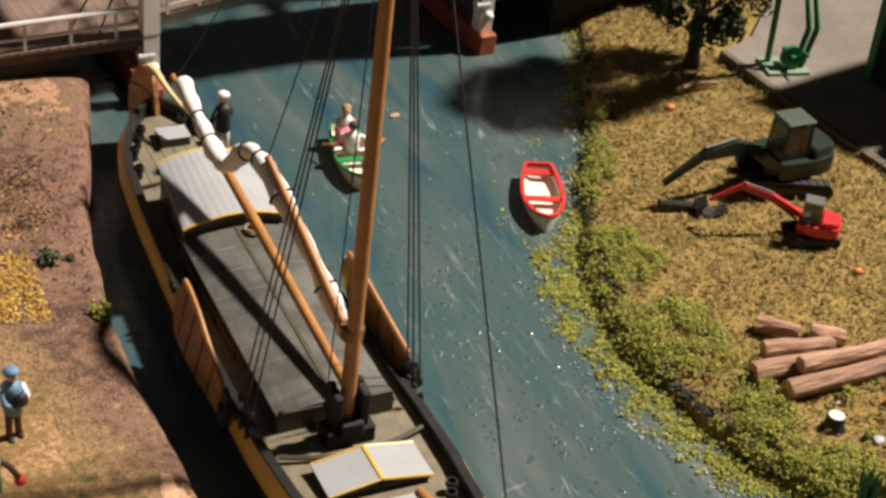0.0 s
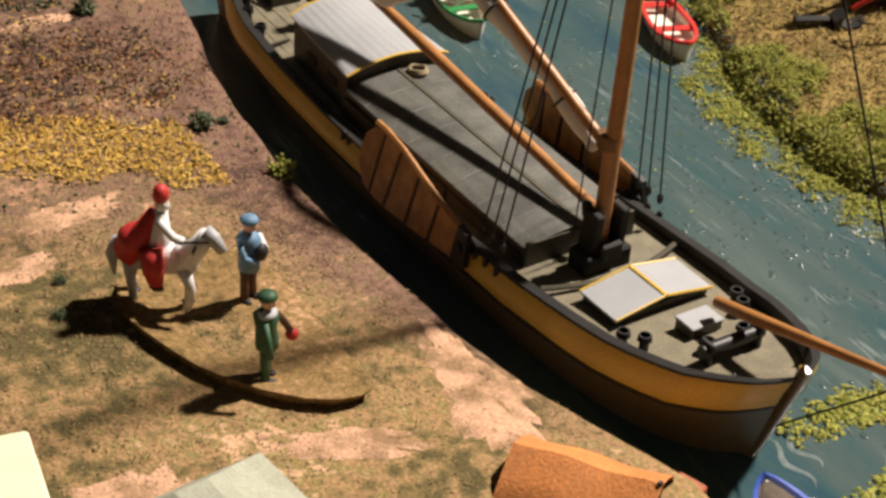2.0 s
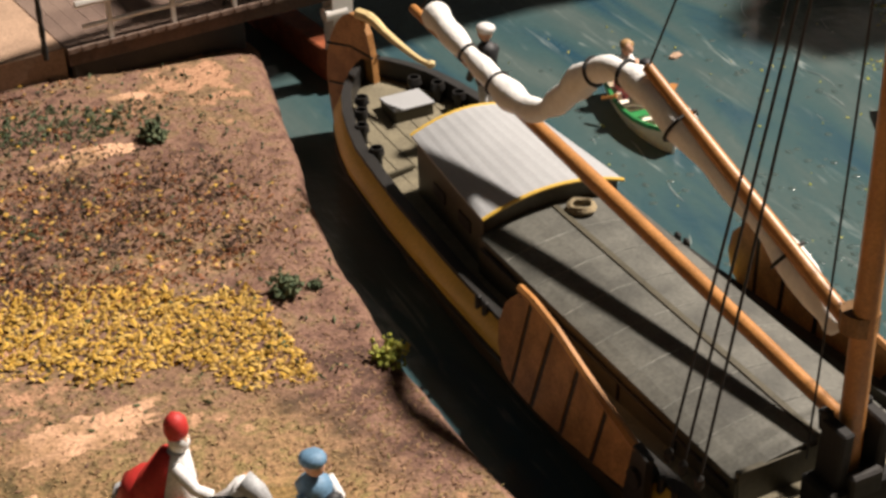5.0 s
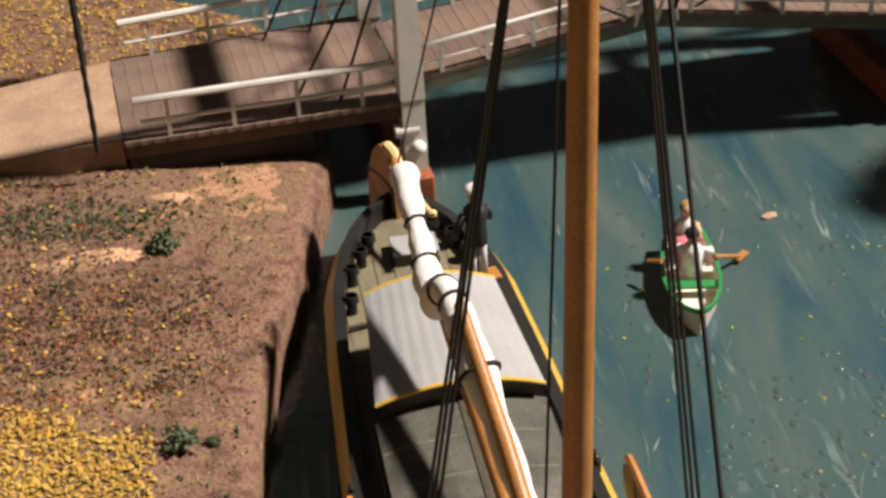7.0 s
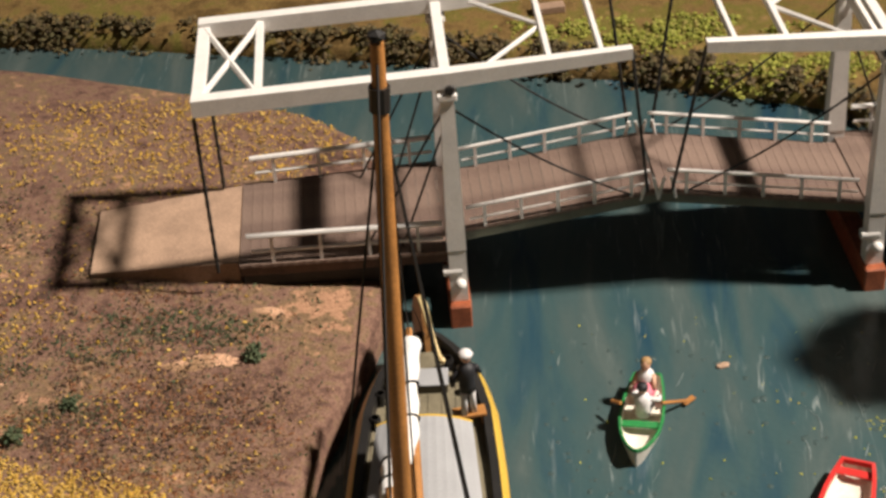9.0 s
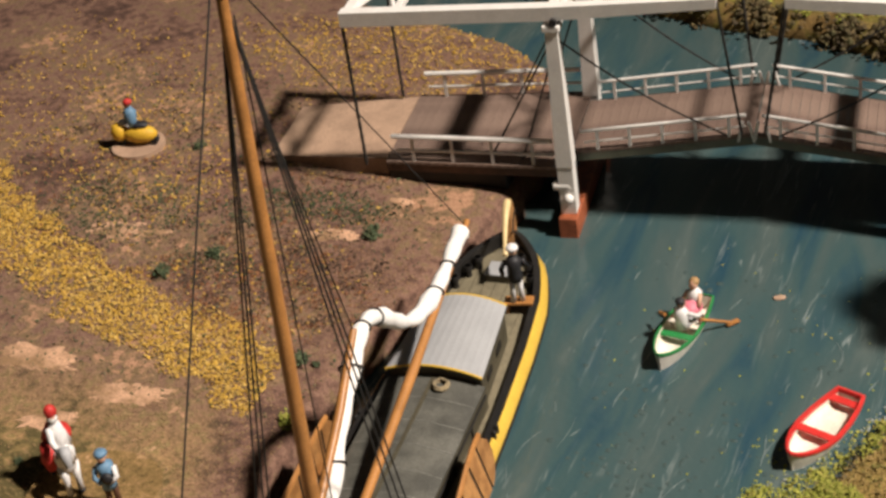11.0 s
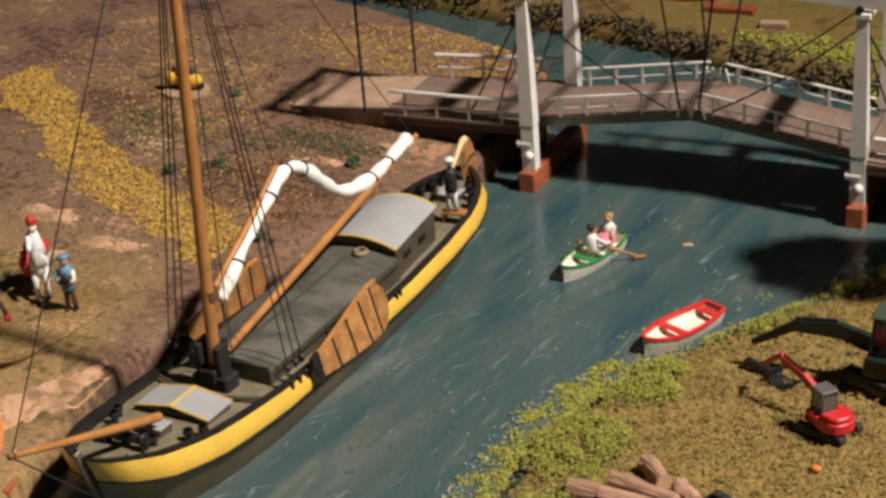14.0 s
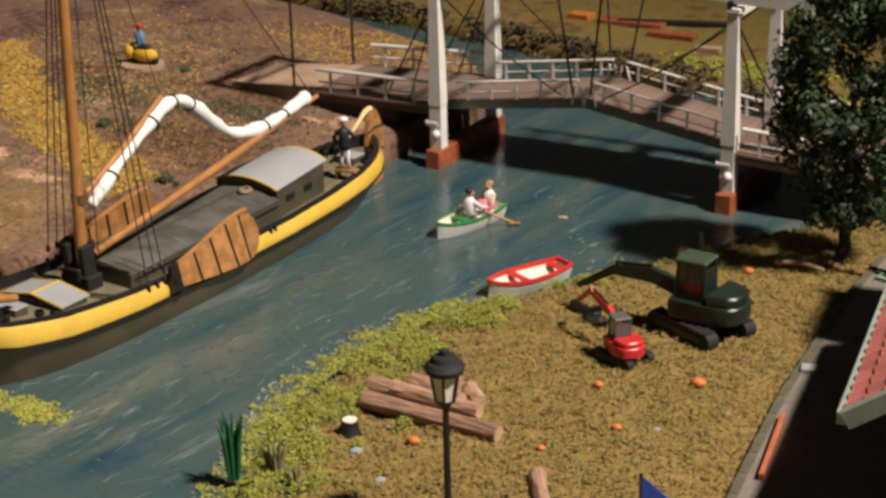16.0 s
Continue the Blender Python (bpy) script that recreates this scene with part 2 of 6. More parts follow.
WEED_EDGE = [(-20, 12.8), (-13, 10.6), (-10, 8.95), (-7.6, 8.1), (-5, 7.9), (-2.4, 7.95), (-0.4, 8.75), (0.8, 9.9), (2, 10.7), (3.5, 11.5), (5.9, 12.7), (7.7, 13.3), (12.1, 15.3), (14, 16)]
FAR_EDGE = [(-90, 31), (-16, 28.3), (-7.3, 27.0), (-2.4, 26.3), (1.4, 25.1), (5, 24.6), (8.6, 23.4), (12, 22.2), (15, 19.6), (17, 18.6), (25, 18.8), (90, 20)]


def west_height(d, x, y):
    edge = lerp_table([(0, 0.0), (0.03, 0.96), (0.2, 1.16), (0.7, 1.26), (2, 1.38), (5, 1.55), (12, 1.9), (80, 2.6)], d)
    return edge + (0.07 * noise.noise((x * 0.6, y * 0.6, 0)) + 0.03 * noise.noise((x * 2.3, y * 2.3, 4))) * min(1, d * 2)


def east_height(d, x, y):
    edge = lerp_table([(0, -0.1), (0.05, 0.2), (0.35, 0.42), (1.0, 0.52), (3, 0.56), (5.5, 0.7), (8, 0.8), (70, 1.0)], d)
    return edge + (0.06 * noise.noise((x * 0.7, y * 0.7, 7)) + 0.04 * noise.noise((x * 2.5, y * 2.5, 2))) * min(1, d * 2)


def far_height(d, x, y):
    edge = lerp_table([(0, -0.1), (0.1, 0.4), (0.6, 0.8), (3, 0.95), (60, 1.4)], d)
    return edge + 0.12 * noise.noise((x * 0.6, y * 0.6, 3)) * min(1, d * 2)


def ripple_edge(v):
    return 0.07 * noise.noise((v * 0.7, 1.3, 0)) + 0.025 * noise.noise((v * 3.1, 5.3, 0))


def bank(name, edge, vs, steps, way, height, mat, label):
    """One sheet of land from a shore line inland; way: the axis it is grown along and its sign."""
    bm = bmesh.new()
    rows = []
    for v in vs:
        e = lerp_table(edge, v) + ripple_edge(v)
        row = []
        for s in steps:
            x, y = (e + way[1] * s, v) if way[0] == "x" else (v, e + way[1] * s)
            row.append((x, y, height(s, x, y)))
        rows.append(row)
    loft(bm, rows)
    return tagged(part(name, bm, mat, smooth=True, sharp=70), label, "bank", kind="structure")


STEPS = [0, 0.03, 0.1, 0.2, 0.35, 0.5, 0.7, 0.95, 1.25, 1.6, 2, 2.4, 2.8, 3.3, 3.8, 4.4, 5, 5.7, 6.5, 7.5, 8.5, 9.5, 11, 12.5, 14, 16, 18, 21, 25, 32, 45, 80]
bm = bmesh.new()
box(bm, (10, 0, -1.5), (240, 240, 3))
tagged(part("water", bm, M_WATER), "teal varnished painted water with pale brush streaks", "water", kind="structure")
bank("bank_west", WEST_EDGE, [-60, -50, -40, -30, -24] + [k * 0.25 for k in range(-80, 111)], STEPS, ("x", -1), west_height, M_SOIL, "red-brown flocked earth bank with a steep edge")
bank("bank_east", EAST_EDGE, [-60, -50, -40, -30, -24] + [k * 0.25 for k in range(-80, 83)], STEPS, ("x", 1), east_height, M_TURF, "ochre and green turf bank beside the water")
bank("bank_far", FAR_EDGE, [-90, -60, -40] + [k * 0.5 for k in range(-60, 61)] + [40, 60, 90], STEPS, ("y", 1), far_height, M_FAR, "brownish far bank with a ragged dark edge")


def west_z(x, y):
    return west_height(max(0, lerp_table(WEST_EDGE, y) + ripple_edge(y) - x), x, y)


def east_z(x, y):
    return east_height(max(0, x - lerp_table(EAST_EDGE, y) - ripple_edge(y)), x, y)


# ---- scattered flock: joined granules ----
OCTA = np.array([(1, 0, 0), (-1, 0, 0), (0, 1, 0), (0, -1, 0), (0, 0, 1), (0, 0, -1)], float)
OCTA_F = np.array([(0, 2, 4), (2, 1, 4), (1, 3, 4), (3, 0, 4), (2, 0, 5), (1, 2, 5), (3, 1, 5), (0, 3, 5)])


def granules(name, places, size, mat, label, category, squash=(1, 1, 0.7), rng=None):
    """places: rows of x, y, z in centimetres; size: least and most radius."""
    rng = rng or np.random.default_rng(5)
    p = np.asarray(places, float)
    n = len(p)
    r = rng.uniform(*size, n)[:, None] * rng.uniform(0.55, 1.3, (n, 3)) * squash
    a = rng.uniform(0, 2 * np.pi, n)
    tilt = rng.uniform(-0.9, 0.9, n)
    v = OCTA[None] * r[:, None]
    ct, st = np.cos(tilt)[:, None], np.sin(tilt)[:, None]
    v = np.stack([v[..., 0] * ct - v[..., 2] * st, v[..., 1], v[..., 0] * st + v[..., 2] * ct], -1)
    ca, sa = np.cos(a)[:, None], np.sin(a)[:, None]
    v = np.stack([v[..., 0] * ca - v[..., 1] * sa, v[..., 0] * sa + v[..., 1] * ca, v[..., 2]], -1) + p[:, None]
    f = OCTA_F[None] + 6 * np.arange(n)[:, None, None]
    me = bpy.data.meshes.new(name)
    me.from_pydata((v.reshape(-1, 3) * CM).tolist(), [], f.reshape(-1, 3).tolist())
    me.materials.append(mat)
    return tagged(new(name, me), label, category, kind="stuff")


def strewn(rng, count, xs, ys, keep, height, lift=0.02):
    """Random places in a rectangle that pass keep(x, y), a chance between 0 and 1."""
    out = []
    while len(out) < count:
        x, y = rng.uniform(*xs), rng.uniform(*ys)
        if rng.random() < keep(x, y):
            out.append((x, y, height(x, y) + lift * rng.random()))
    return out


def clumped(rng, count, xs, ys, keep, height, each, spread, lift):
    """Places gathered in small heaps."""
    out = []
    for x, y, z in strewn(rng, count, xs, ys, keep, height, 0):
        s = spread * rng.uniform(0.5, 1.3)
        for _ in range(each):
            dx, dy = rng.normal(0, s, 2)
            h = max(0.0, 1 - (dx * dx + dy * dy) / (4 * s * s))
            out.append((x + dx, y + dy, z + lift * h * rng.uniform(0.2, 1.0)))
    return out


def near(x, y, cx, cy, rx, ry, wob=0.35):
    d = math.hypot((x - cx) / rx, (y - cy) / ry) + wob * noise.noise((x * 0.9, y * 0.9, 11))
    return max(0.0, min(1.0, (1.15 - d) * 2.5))


rng = np.random.default_rng(11)
G_BROWN = island_material("brown_flock", [(0.10, 0.052, 0.035), (0.20, 0.11, 0.06), (0.28, 0.16, 0.075), (0.16, 0.085, 0.05), (0.36, 0.22, 0.13)])
G_STRAW = island_material("straw_flock", [(0.28, 0.19, 0.08), (0.19, 0.145, 0.055), (0.38, 0.24, 0.12), (0.24, 0.14, 0.07), (0.15, 0.13, 0.045)])
G_YELLOW = island_material("yellow_leaf_flock", [(0.48, 0.28, 0.035), (0.56, 0.345, 0.05), (0.27, 0.16, 0.03), (0.62, 0.42, 0.11), (0.38, 0.22, 0.03)])
G_DARK = island_material("dark_green_flock", [(0.035, 0.06, 0.025), (0.06, 0.085, 0.04), (0.09, 0.11, 0.05), (0.05, 0.07, 0.03)])
G_OCHRE = island_material("ochre_flock", [(0.20, 0.14, 0.042), (0.27, 0.185, 0.058), (0.17, 0.135, 0.036), (0.32, 0.22, 0.078), (0.22, 0.14, 0.05)])
G_MOSS = island_material("lime_moss", [(0.17, 0.20, 0.025), (0.30, 0.32, 0.04), (0.24, 0.25, 0.045), (0.40, 0.40, 0.07), (0.28, 0.23, 0.06)])
G_OLIVE = island_material("olive_moss", [(0.12, 0.115, 0.028), (0.17, 0.155, 0.036), (0.23, 0.20, 0.045), (0.15, 0.125, 0.035)])
# near-black tones: the bank edge's shadow put into the granule colour
G_SHADE = island_material("painted_shade_moss", [(0.018, 0.024, 0.018), (0.035, 0.042, 0.035), (0.06, 0.07, 0.068), (0.03, 0.04, 0.02)])
G_FARDARK = island_material("dark_brown_scrub", [(0.06, 0.042, 0.02), (0.12, 0.085, 0.035), (0.09, 0.08, 0.03), (0.18, 0.125, 0.05)])
G_PALE = island_material("pale_foam", [(0.22, 0.25, 0.23), (0.36, 0.38, 0.34), (0.16, 0.19, 0.18)], 0.5)


def YELLOW_BAND(x):
    return lerp_table([(-24, 9.2), (-17.6, 5.2), (-15, 3.5), (-12, 2.0), (-8, 0.7), (-5.2, -0.2)], x)


def yellow_zone(x, y):
    return max(near(x, y, x, YELLOW_BAND(x), 9, 1.35, 0.7) if x < -5.1 else 0.0, 0.2 * near(x, y, -9, 18.5, 6.5, 3.2), 0.09 * near(x, y, -14, 8.5, 3.5, 2.5), 0.06 * near(x, y, -22, 13, 9, 6))


def on_west(x, y):
    return 1.0 if x < lerp_table(WEST_EDGE, y) - 0.15 else 0.0


def brown_zone(x, y):
    return on_west(x, y) * max(0.12, near(x, y, -7.2, 4.5, 4.5, 3.0), 0.35 * near(x, y, -4.5, 2, 2.0, 10)) * (1 - 0.7 * near(x, y, -6.3, 7.0, 1.2, 0.5))


granules("soil_flock", strewn(rng, 13000, (-18, -1), (-6, 18), brown_zone, west_z), (0.018, 0.042), G_BROWN, "fine brown and rust flock strewn over the bank", "flock", (1.9, 0.6, 0.4))
granules("straw_flock", strewn(rng, 19000, (-22, -2.5), (-14, 9), lambda x, y: on_west(x, y) * (0.25 + 0.75 * max(near(x, y, -8, -5, 6, 5), near(x, y, -12, -8, 6, 6))), west_z), (0.016, 0.04), G_STRAW, "straw-coloured fine flock on the trampled bank", "flock", (1.9, 0.55, 0.3))
G_RUST = island_material("rust_flock", [(0.22, 0.075, 0.03), (0.32, 0.13, 0.045), (0.13, 0.045, 0.025), (0.40, 0.20, 0.08)])
G_UMBER = island_material("umber_flock", [(0.05, 0.03, 0.02), (0.09, 0.052, 0.035), (0.065, 0.045, 0.025)])
granules("umber_flock", clumped(rng, 420, (-20, -3), (1, 17), lambda x, y: on_west(x, y) * (0.9 * near(x, y, -7.4, 4.4, 3.2, 2.4) + 0.25 * near(x, y, -12, 9, 7, 6)), west_z, 16, 0.24, 0.06), (0.02, 0.05), G_UMBER, "dark umber flock heaped on the bank", "flock", (1.7, 0.5, 0.7))
granules("rust_flock", clumped(rng, 380, (-20, -3), (0, 17), lambda x, y: on_west(x, y) * (0.9 * near(x, y, -7.0, 3.6, 3.4, 2.2) + 0.2 * near(x, y, -12, 8, 7, 6)), west_z, 12, 0.22, 0.05), (0.02, 0.05), G_RUST, "rust-coloured flock heaped on the bank", "flock", (1.7, 0.5, 0.7))
granules("stray_leaves", strewn(rng, 900, (-20, -3), (-1, 17), lambda x, y: on_west(x, y) * (0.8 * near(x, y, -7.4, 3.6, 3.6, 2.6) + 0.3 * near(x, y, -13, 9, 7, 6)), west_z, 0.07), (0.03, 0.07), G_YELLOW, "stray yellow leaves between the rust flock", "flock", (1, 1, 0.35))
granules("yellow_leaves", strewn(rng, 15000, (-24, -3), (-2, 22), lambda x, y: on_west(x, y) * yellow_zone(x, y), west_z, 0.07), (0.03, 0.078), G_YELLOW, "bright yellow leaf flock strewn in broad patches", "flock", (1.35, 0.7, 0.4))
granules("dark_flock", strewn(rng, 5200, (-20, -3), (-2, 16), lambda x, y: on_west(x, y) * max(near(x, y, -7.2, 8.4, 2.4, 0.9), 0.6 * near(x, y, -9.5, 7.4, 1.8, 0.8), 0.5 * near(x, y, -9.5, 4.6, 1.6, 0.8), 0.5 * near(x, y, -14, 6.5, 3, 2), 0.06), west_z, 0.06), (0.022, 0.055), G_DARK, "dull green flock in low patches on the bank", "flock", (1.7, 0.5, 0.8))


def moss_zone(x, y):
    d = x - lerp_table(EAST_EDGE, y)
    if d < 0.0:
        return 0.0
    wide = lerp_table([(-14, 2.0), (-10, 2.6), (-6, 2.0), (-2, 1.7), (1, 1.0), (5, 0.5), (9, 0.6), (14, 1.2)], y)
    return max(0.0, min(1.0, 0.85 - d / wide + 1.3 * noise.noise((x * 0.75, y * 0.75, 21)) + 0.7 * noise.noise((x * 2.1, y * 2.1, 5))))


def KERB_X(y):
    return lerp_table([(-20, 26), (-12, 24.0), (-6.8, 22.6), (-2.4, 21.5), (1.6, 20.75), (5.5, 20.1), (8.6, 19.7), (14, 19.7)], y) - 0.1


def turf_zone(x, y):
    d = x - lerp_table(EAST_EDGE, y)
    return 0.0 if d < 0.1 or x > KERB_X(y) else max(0.05, 1.0 - 0.8 * moss_zone(x, y)) * (0.6 + 0.4 * noise.noise((x, y, 31)))


def turf_top(x, y):
    return east_z(x, y) + 0.20 * max(0.0, noise.noise((x * 2.6, y * 2.6, 9)) + 0.5 * noise.noise((x * 6, y * 6, 9)))


granules("turf", strewn(rng, 34000, (9, 23.5), (-14, 14), turf_zone, turf_top, 0.05), (0.022, 0.06), G_OCHRE, "ochre turf flock covering the bank", "turf", (1.7, 0.6, 0.5))
granules("turf_tufts", clumped(rng, 230, (10, 20.2), (-14, 13), lambda x, y: turf_zone(x, y) * 0.7, east_z, 14, 0.14, 0.13), (0.025, 0.055), G_OLIVE, "olive tufts standing in the ochre turf", "turf")
granules("moss", clumped(rng, 640, (9, 15), (-14, 13), moss_zone, east_z, 44, 0.17, 0.38), (0.022, 0.05), G_MOSS, "lime green foam moss along the shore", "moss")
granules("dark_moss", clumped(rng, 150, (9, 15), (-14, 13), lambda x, y: moss_zone(x, y) * 0.8, east_z, 18, 0.13, 0.14), (0.03, 0.065), G_DARK, "dark green foam moss between the lime clumps", "moss")


# blackish granules paint the shadow line where turf drops to the weed
granules("edge_shade_moss", clumped(rng, 210, (9, 17), (-15, 12), lambda x, y: near(x, y, lerp_table(EAST_EDGE, y) + 0.12, y, 0.3, 1, 0.5), lambda x, y: max(0.0, east_z(x, y)), 14, 0.1, 0.16), (0.03, 0.07), G_SHADE, "moss coloured blackish to paint the shade along the turf's edge", "moss")


def weed_zone(x, y):
    a, b = lerp_table(WEED_EDGE, y), lerp_table(EAST_EDGE, y) + 0.15
    if not a - 0.2 < x < b:
        return 0.0
    bare = near(x, y, 12.7, 4.6, 0.9, 1.7, 0.2)
    return max(0.0, min(1.0, 0.15 + 1.1 * (x - a) / (b - a) + 0.9 * noise.noise((x * 1.3, y * 1.3, 41)))) * (1 - 0.85 * bare) * (1.0 if y < 1 else 0.55)


granules("shore_weed", clumped(rng, 900, (7.5, 17), (-16, 14), weed_zone, lambda x, y: 0.0, 12, 0.14, 0.12), (0.025, 0.06), G_MOSS, "yellow-green water weed floating along the shore", "weed")
granules("shore_foam", strewn(rng, 520, (7.4, 16), (-15, 9), lambda x, y: 0.5 * near(x, y, lerp_table(WEED_EDGE, y), y, 0.28, 1) + 0.7 * near(x, y, 12.9, 4.5, 0.45, 1.6, 0.2), lambda x, y: 0.0, 0.03), (0.03, 0.07), G_PALE, "pale foam specks at the weed's edge", "foam", (1.6, 0.6, 0.3))
granules("bow_weed", clumped(rng, 150, (0.5, 5.5), (-18, -11), lambda x, y: max(near(x, y, 3.5, -12.95, 1.7, 0.5), near(x, y, 2.6, -15.2, 1.0, 0.5)), lambda x, y: 0.0, 9, 0.12, 0.07), (0.035, 0.08), G_MOSS, "lime weed patch floating off the barge's bow", "weed")
granules("drift_weed", strewn(rng, 110, (3, 14), (-8, 11), lambda x, y: max(0.02, 0.5 * near(x, y, 8.9, 1.2, 0.8, 1.2), near(x, y, 11.5, 5.8, 0.5, 0.3), 0.6 * near(x, y, 9.2, 6.8, 0.3, 0.3)) if x < lerp_table(WEED_EDGE, y) and math.hypot(x - 10.2, (y - 2.2) * 0.6) > 1.1 else 0, lambda x, y: 0.0, 0.02), (0.03, 0.06), G_MOSS, "single weed flecks drifting on the water", "weed", (1.2, 0.8, 0.4))
granules("far_bushes", clumped(rng, 360, (-40, 24), (18, 31), lambda x, y: near(x, y, x, lerp_table(FAR_EDGE, x) + 0.35, 9, 0.45, 0.3) * (0.5 + 0.5 * noise.noise((x * 0.5, 3, 3))), lambda x, y: far_height(max(0, y - lerp_table(FAR_EDGE, x)), x, y), 22, 0.28, 0.4), (0.06, 0.15), G_FARDARK, "dark ragged bushes along the far shore", "bush")
granules("far_moss", clumped(rng, 110, (-8, 18), (22, 34), lambda x, y: max(near(x, y, 6.5, 26.5, 4.5, 1.2), near(x, y, 12, 23.6, 4, 0.7)), lambda x, y: far_height(max(0, y - lerp_table(FAR_EDGE, x)), x, y), 20, 0.28, 0.2), (0.06, 0.13), G_MOSS, "bright moss patch on the far bank", "moss")

M_BEAD = material("glint_bead_gloss", (0.06, 0.092, 0.09), 0.11, vary=0.1, scale=300, fine=1500, bump=0, coat=0.6)
# glossy domes added to stand in for lamp glints off the water's relief
bm = bmesh.new()
beads = 0
while beads < 450:
    x, y = rng.uniform(2.6, 12), rng.uniform(-15, 9.5)
    if x < lerp_table(WEED_EDGE, y) - 0.2 and rng.random() < 0.25 + 0.75 * near(x, y, 6.2, -3.5, 2.6, 7) and math.hypot(x - 10.1, (y - 2.2) * 0.5) > 1.2 and math.hypot(x - 5.4, (y - 5.6) * 0.5) > 1.2:
        r = rng.uniform(0.04, 0.09)
        ball(bm, (x, y, -0.004), r, 2, (rng.uniform(0.8, 1.5), rng.uniform(0.8, 1.5), 0.22))
        beads += 1
tagged(part("glint_beads", bm, M_BEAD, smooth=True, sharp=180), "glossy domes added to make glints on the painted water", "varnish", kind="stuff")

# pale dry-brushed strokes on the painted water
M_STROKE = material("pale_dry_brush", (0.135, 0.17, 0.165), 0.35, vary=0.3, scale=260, fine=1500, bump=0.1, second=(0.075, 0.11, 0.112), mix=(0.42, 0.58))
bm = bmesh.new()
strokes = 0
while strokes < 60:
    x, y = rng.uniform(2.2, 12), rng.uniform(-17, 9.5)
    if x > lerp_table(WEED_EDGE, y) - 0.4 or math.hypot(x - 10.1, (y - 2.2) * 0.6) < 1.2 or math.hypot(x - 5.3, (y - 5.7) * 0.6) < 1.2:
        continue
    a, n, w = radians(rng.uniform(60, 105)), rng.uniform(0.3, 1.5), rng.uniform(0.008, 0.028)
    bend = rng.uniform(-0.35, 0.35)
    mid = [(x + n * t * math.cos(a + bend * t), y + n * t * math.sin(a + bend * t)) for t in (0, 0.25, 0.5, 0.75, 1)]
    loft(bm, [[(px - k * w, py, 0.003 + 0.004 * (k != 1)), (px, py, 0.009), (px + k * w, py, 0.003)] for (px, py), k in zip(mid, (0.15, 0.9, 1.1, 0.7, 0.1))])
    strokes += 1
for line_x, line_y, turn, length in ((2.3, -11.6, 64, 1.5), (3.0, -10.6, 60, 1.1), (2.0, -12.3, 80, 0.8), (3.7, -9.4, 20, 0.9), (1.7, -14.0, 95, 1.3), (1.2, -14.4, 88, 1.6)):
    pts = [(line_x + length * t * math.cos(radians(turn)) + 0.12 * math.sin(9 * t), line_y + length * t * math.sin(radians(turn)), t) for t in np.linspace(0, 1, 9)]
    loft(bm, [[(px - 0.07 * math.sin(math.pi * t) - 0.01, py, 0.004), (px, py, 0.011), (px + 0.07 * math.sin(math.pi * t) + 0.01, py, 0.004)] for px, py, t in pts])
tagged(part("brush_strokes", bm, M_STROKE, smooth=True, sharp=180), "pale dry-brushed wave strokes on the painted water", "wave", kind="stuff")

# bare peach earth showing between the flock
def bare_patch(x, y, rx, ry, turn):
    bm = bmesh.new()
    rings = []
    for f in (0.05, 0.45, 0.75, 1.0):
        ring = []
        for k in range(60):
            a = 2 * math.pi * k / 60
            q = f * (1 + 0.45 * noise.noise((math.cos(a) * 1.5 + x, math.sin(a) * 1.5 + y, 0)) + 0.35 * noise.noise((math.cos(a) * 6 + x, math.sin(a) * 6 + y, 3)))
            px, py = q * rx * math.cos(a), q * ry * math.sin(a)
            c, s = math.cos(radians(turn)), math.sin(radians(turn))
            wx, wy = x + c * px - s * py, y + s * px + c * py
            wx = min(wx, lerp_table(WEST_EDGE, wy) - 0.12)
            ring.append((wx, wy, west_z(wx, wy) + (0.018 if f < 1 else -0.04)))
        rings.append(ring)
    rows = loft(bm, rings, closed=True)
    bm.faces.new(rows[0])
    return tagged(part("bare_earth", bm, M_PEACH, smooth=True), "bare peach-coloured earth patch among the flock", "earth", kind="structure")


for args in ((-3.9, -10.4, 1.1, 2.6, -12), (-6.4, 6.9, 1.3, 0.35, 8), (-8.8, -1.9, 1.5, 0.55, 10), (-11.0, -11.3, 2.0, 1.2, 0), (-10.5, -3.6, 1.0, 0.5, 20), (-7.0, -11.0, 1.6, 0.5, -20), (-13.2, 5.4, 1.6, 0.6, 10), (-5.0, 9.3, 0.5, 0.2, 0), (-12.5, -1.2, 1.6, 0.7, 0)):
    bare_patch(*args)

# ---- the sailing barge ----
M_OLIVE = material("dark_olive_paint", (0.075, 0.066, 0.042), 0.5, vary=0.2, scale=120, fine=1800, bump=0.1)
M_HULL = material("brown_olive_hull_paint", (0.135, 0.105, 0.055), 0.42, vary=0.18, scale=70, fine=1500, bump=0.08, coat=0.1)
M_YELLOW = material("yellow_enamel", (0.67, 0.44, 0.065), 0.38, vary=0.10, scale=120, fine=1500, bump=0.06, coat=0.15)
M_BLACK = material("black_paint", (0.014, 0.013, 0.012), 0.5, vary=0.3, scale=200, fine=1800, bump=0.1)
M_DECK = material("khaki_deck_planks", (0.19, 0.165, 0.105), 0.7, vary=0.22, scale=200, fine=2200, bump=0.15)
M_TAR = material("tarred_hatch_cloth", (0.058, 0.058, 0.049), 0.62, vary=0.22, scale=90, fine=1600, bump=0.12, second=(0.105, 0.104, 0.088), per_piece=0.10)
M_CHALK = material("pale_chalky_seam", (0.20, 0.20, 0.175), 0.8, vary=0.35, scale=160, fine=1500, bump=0.1)
M_ROOF = material("pale_grey_roof_paint", (0.34, 0.35, 0.36), 0.55, vary=0.06, scale=120, fine=2000, bump=0.06)
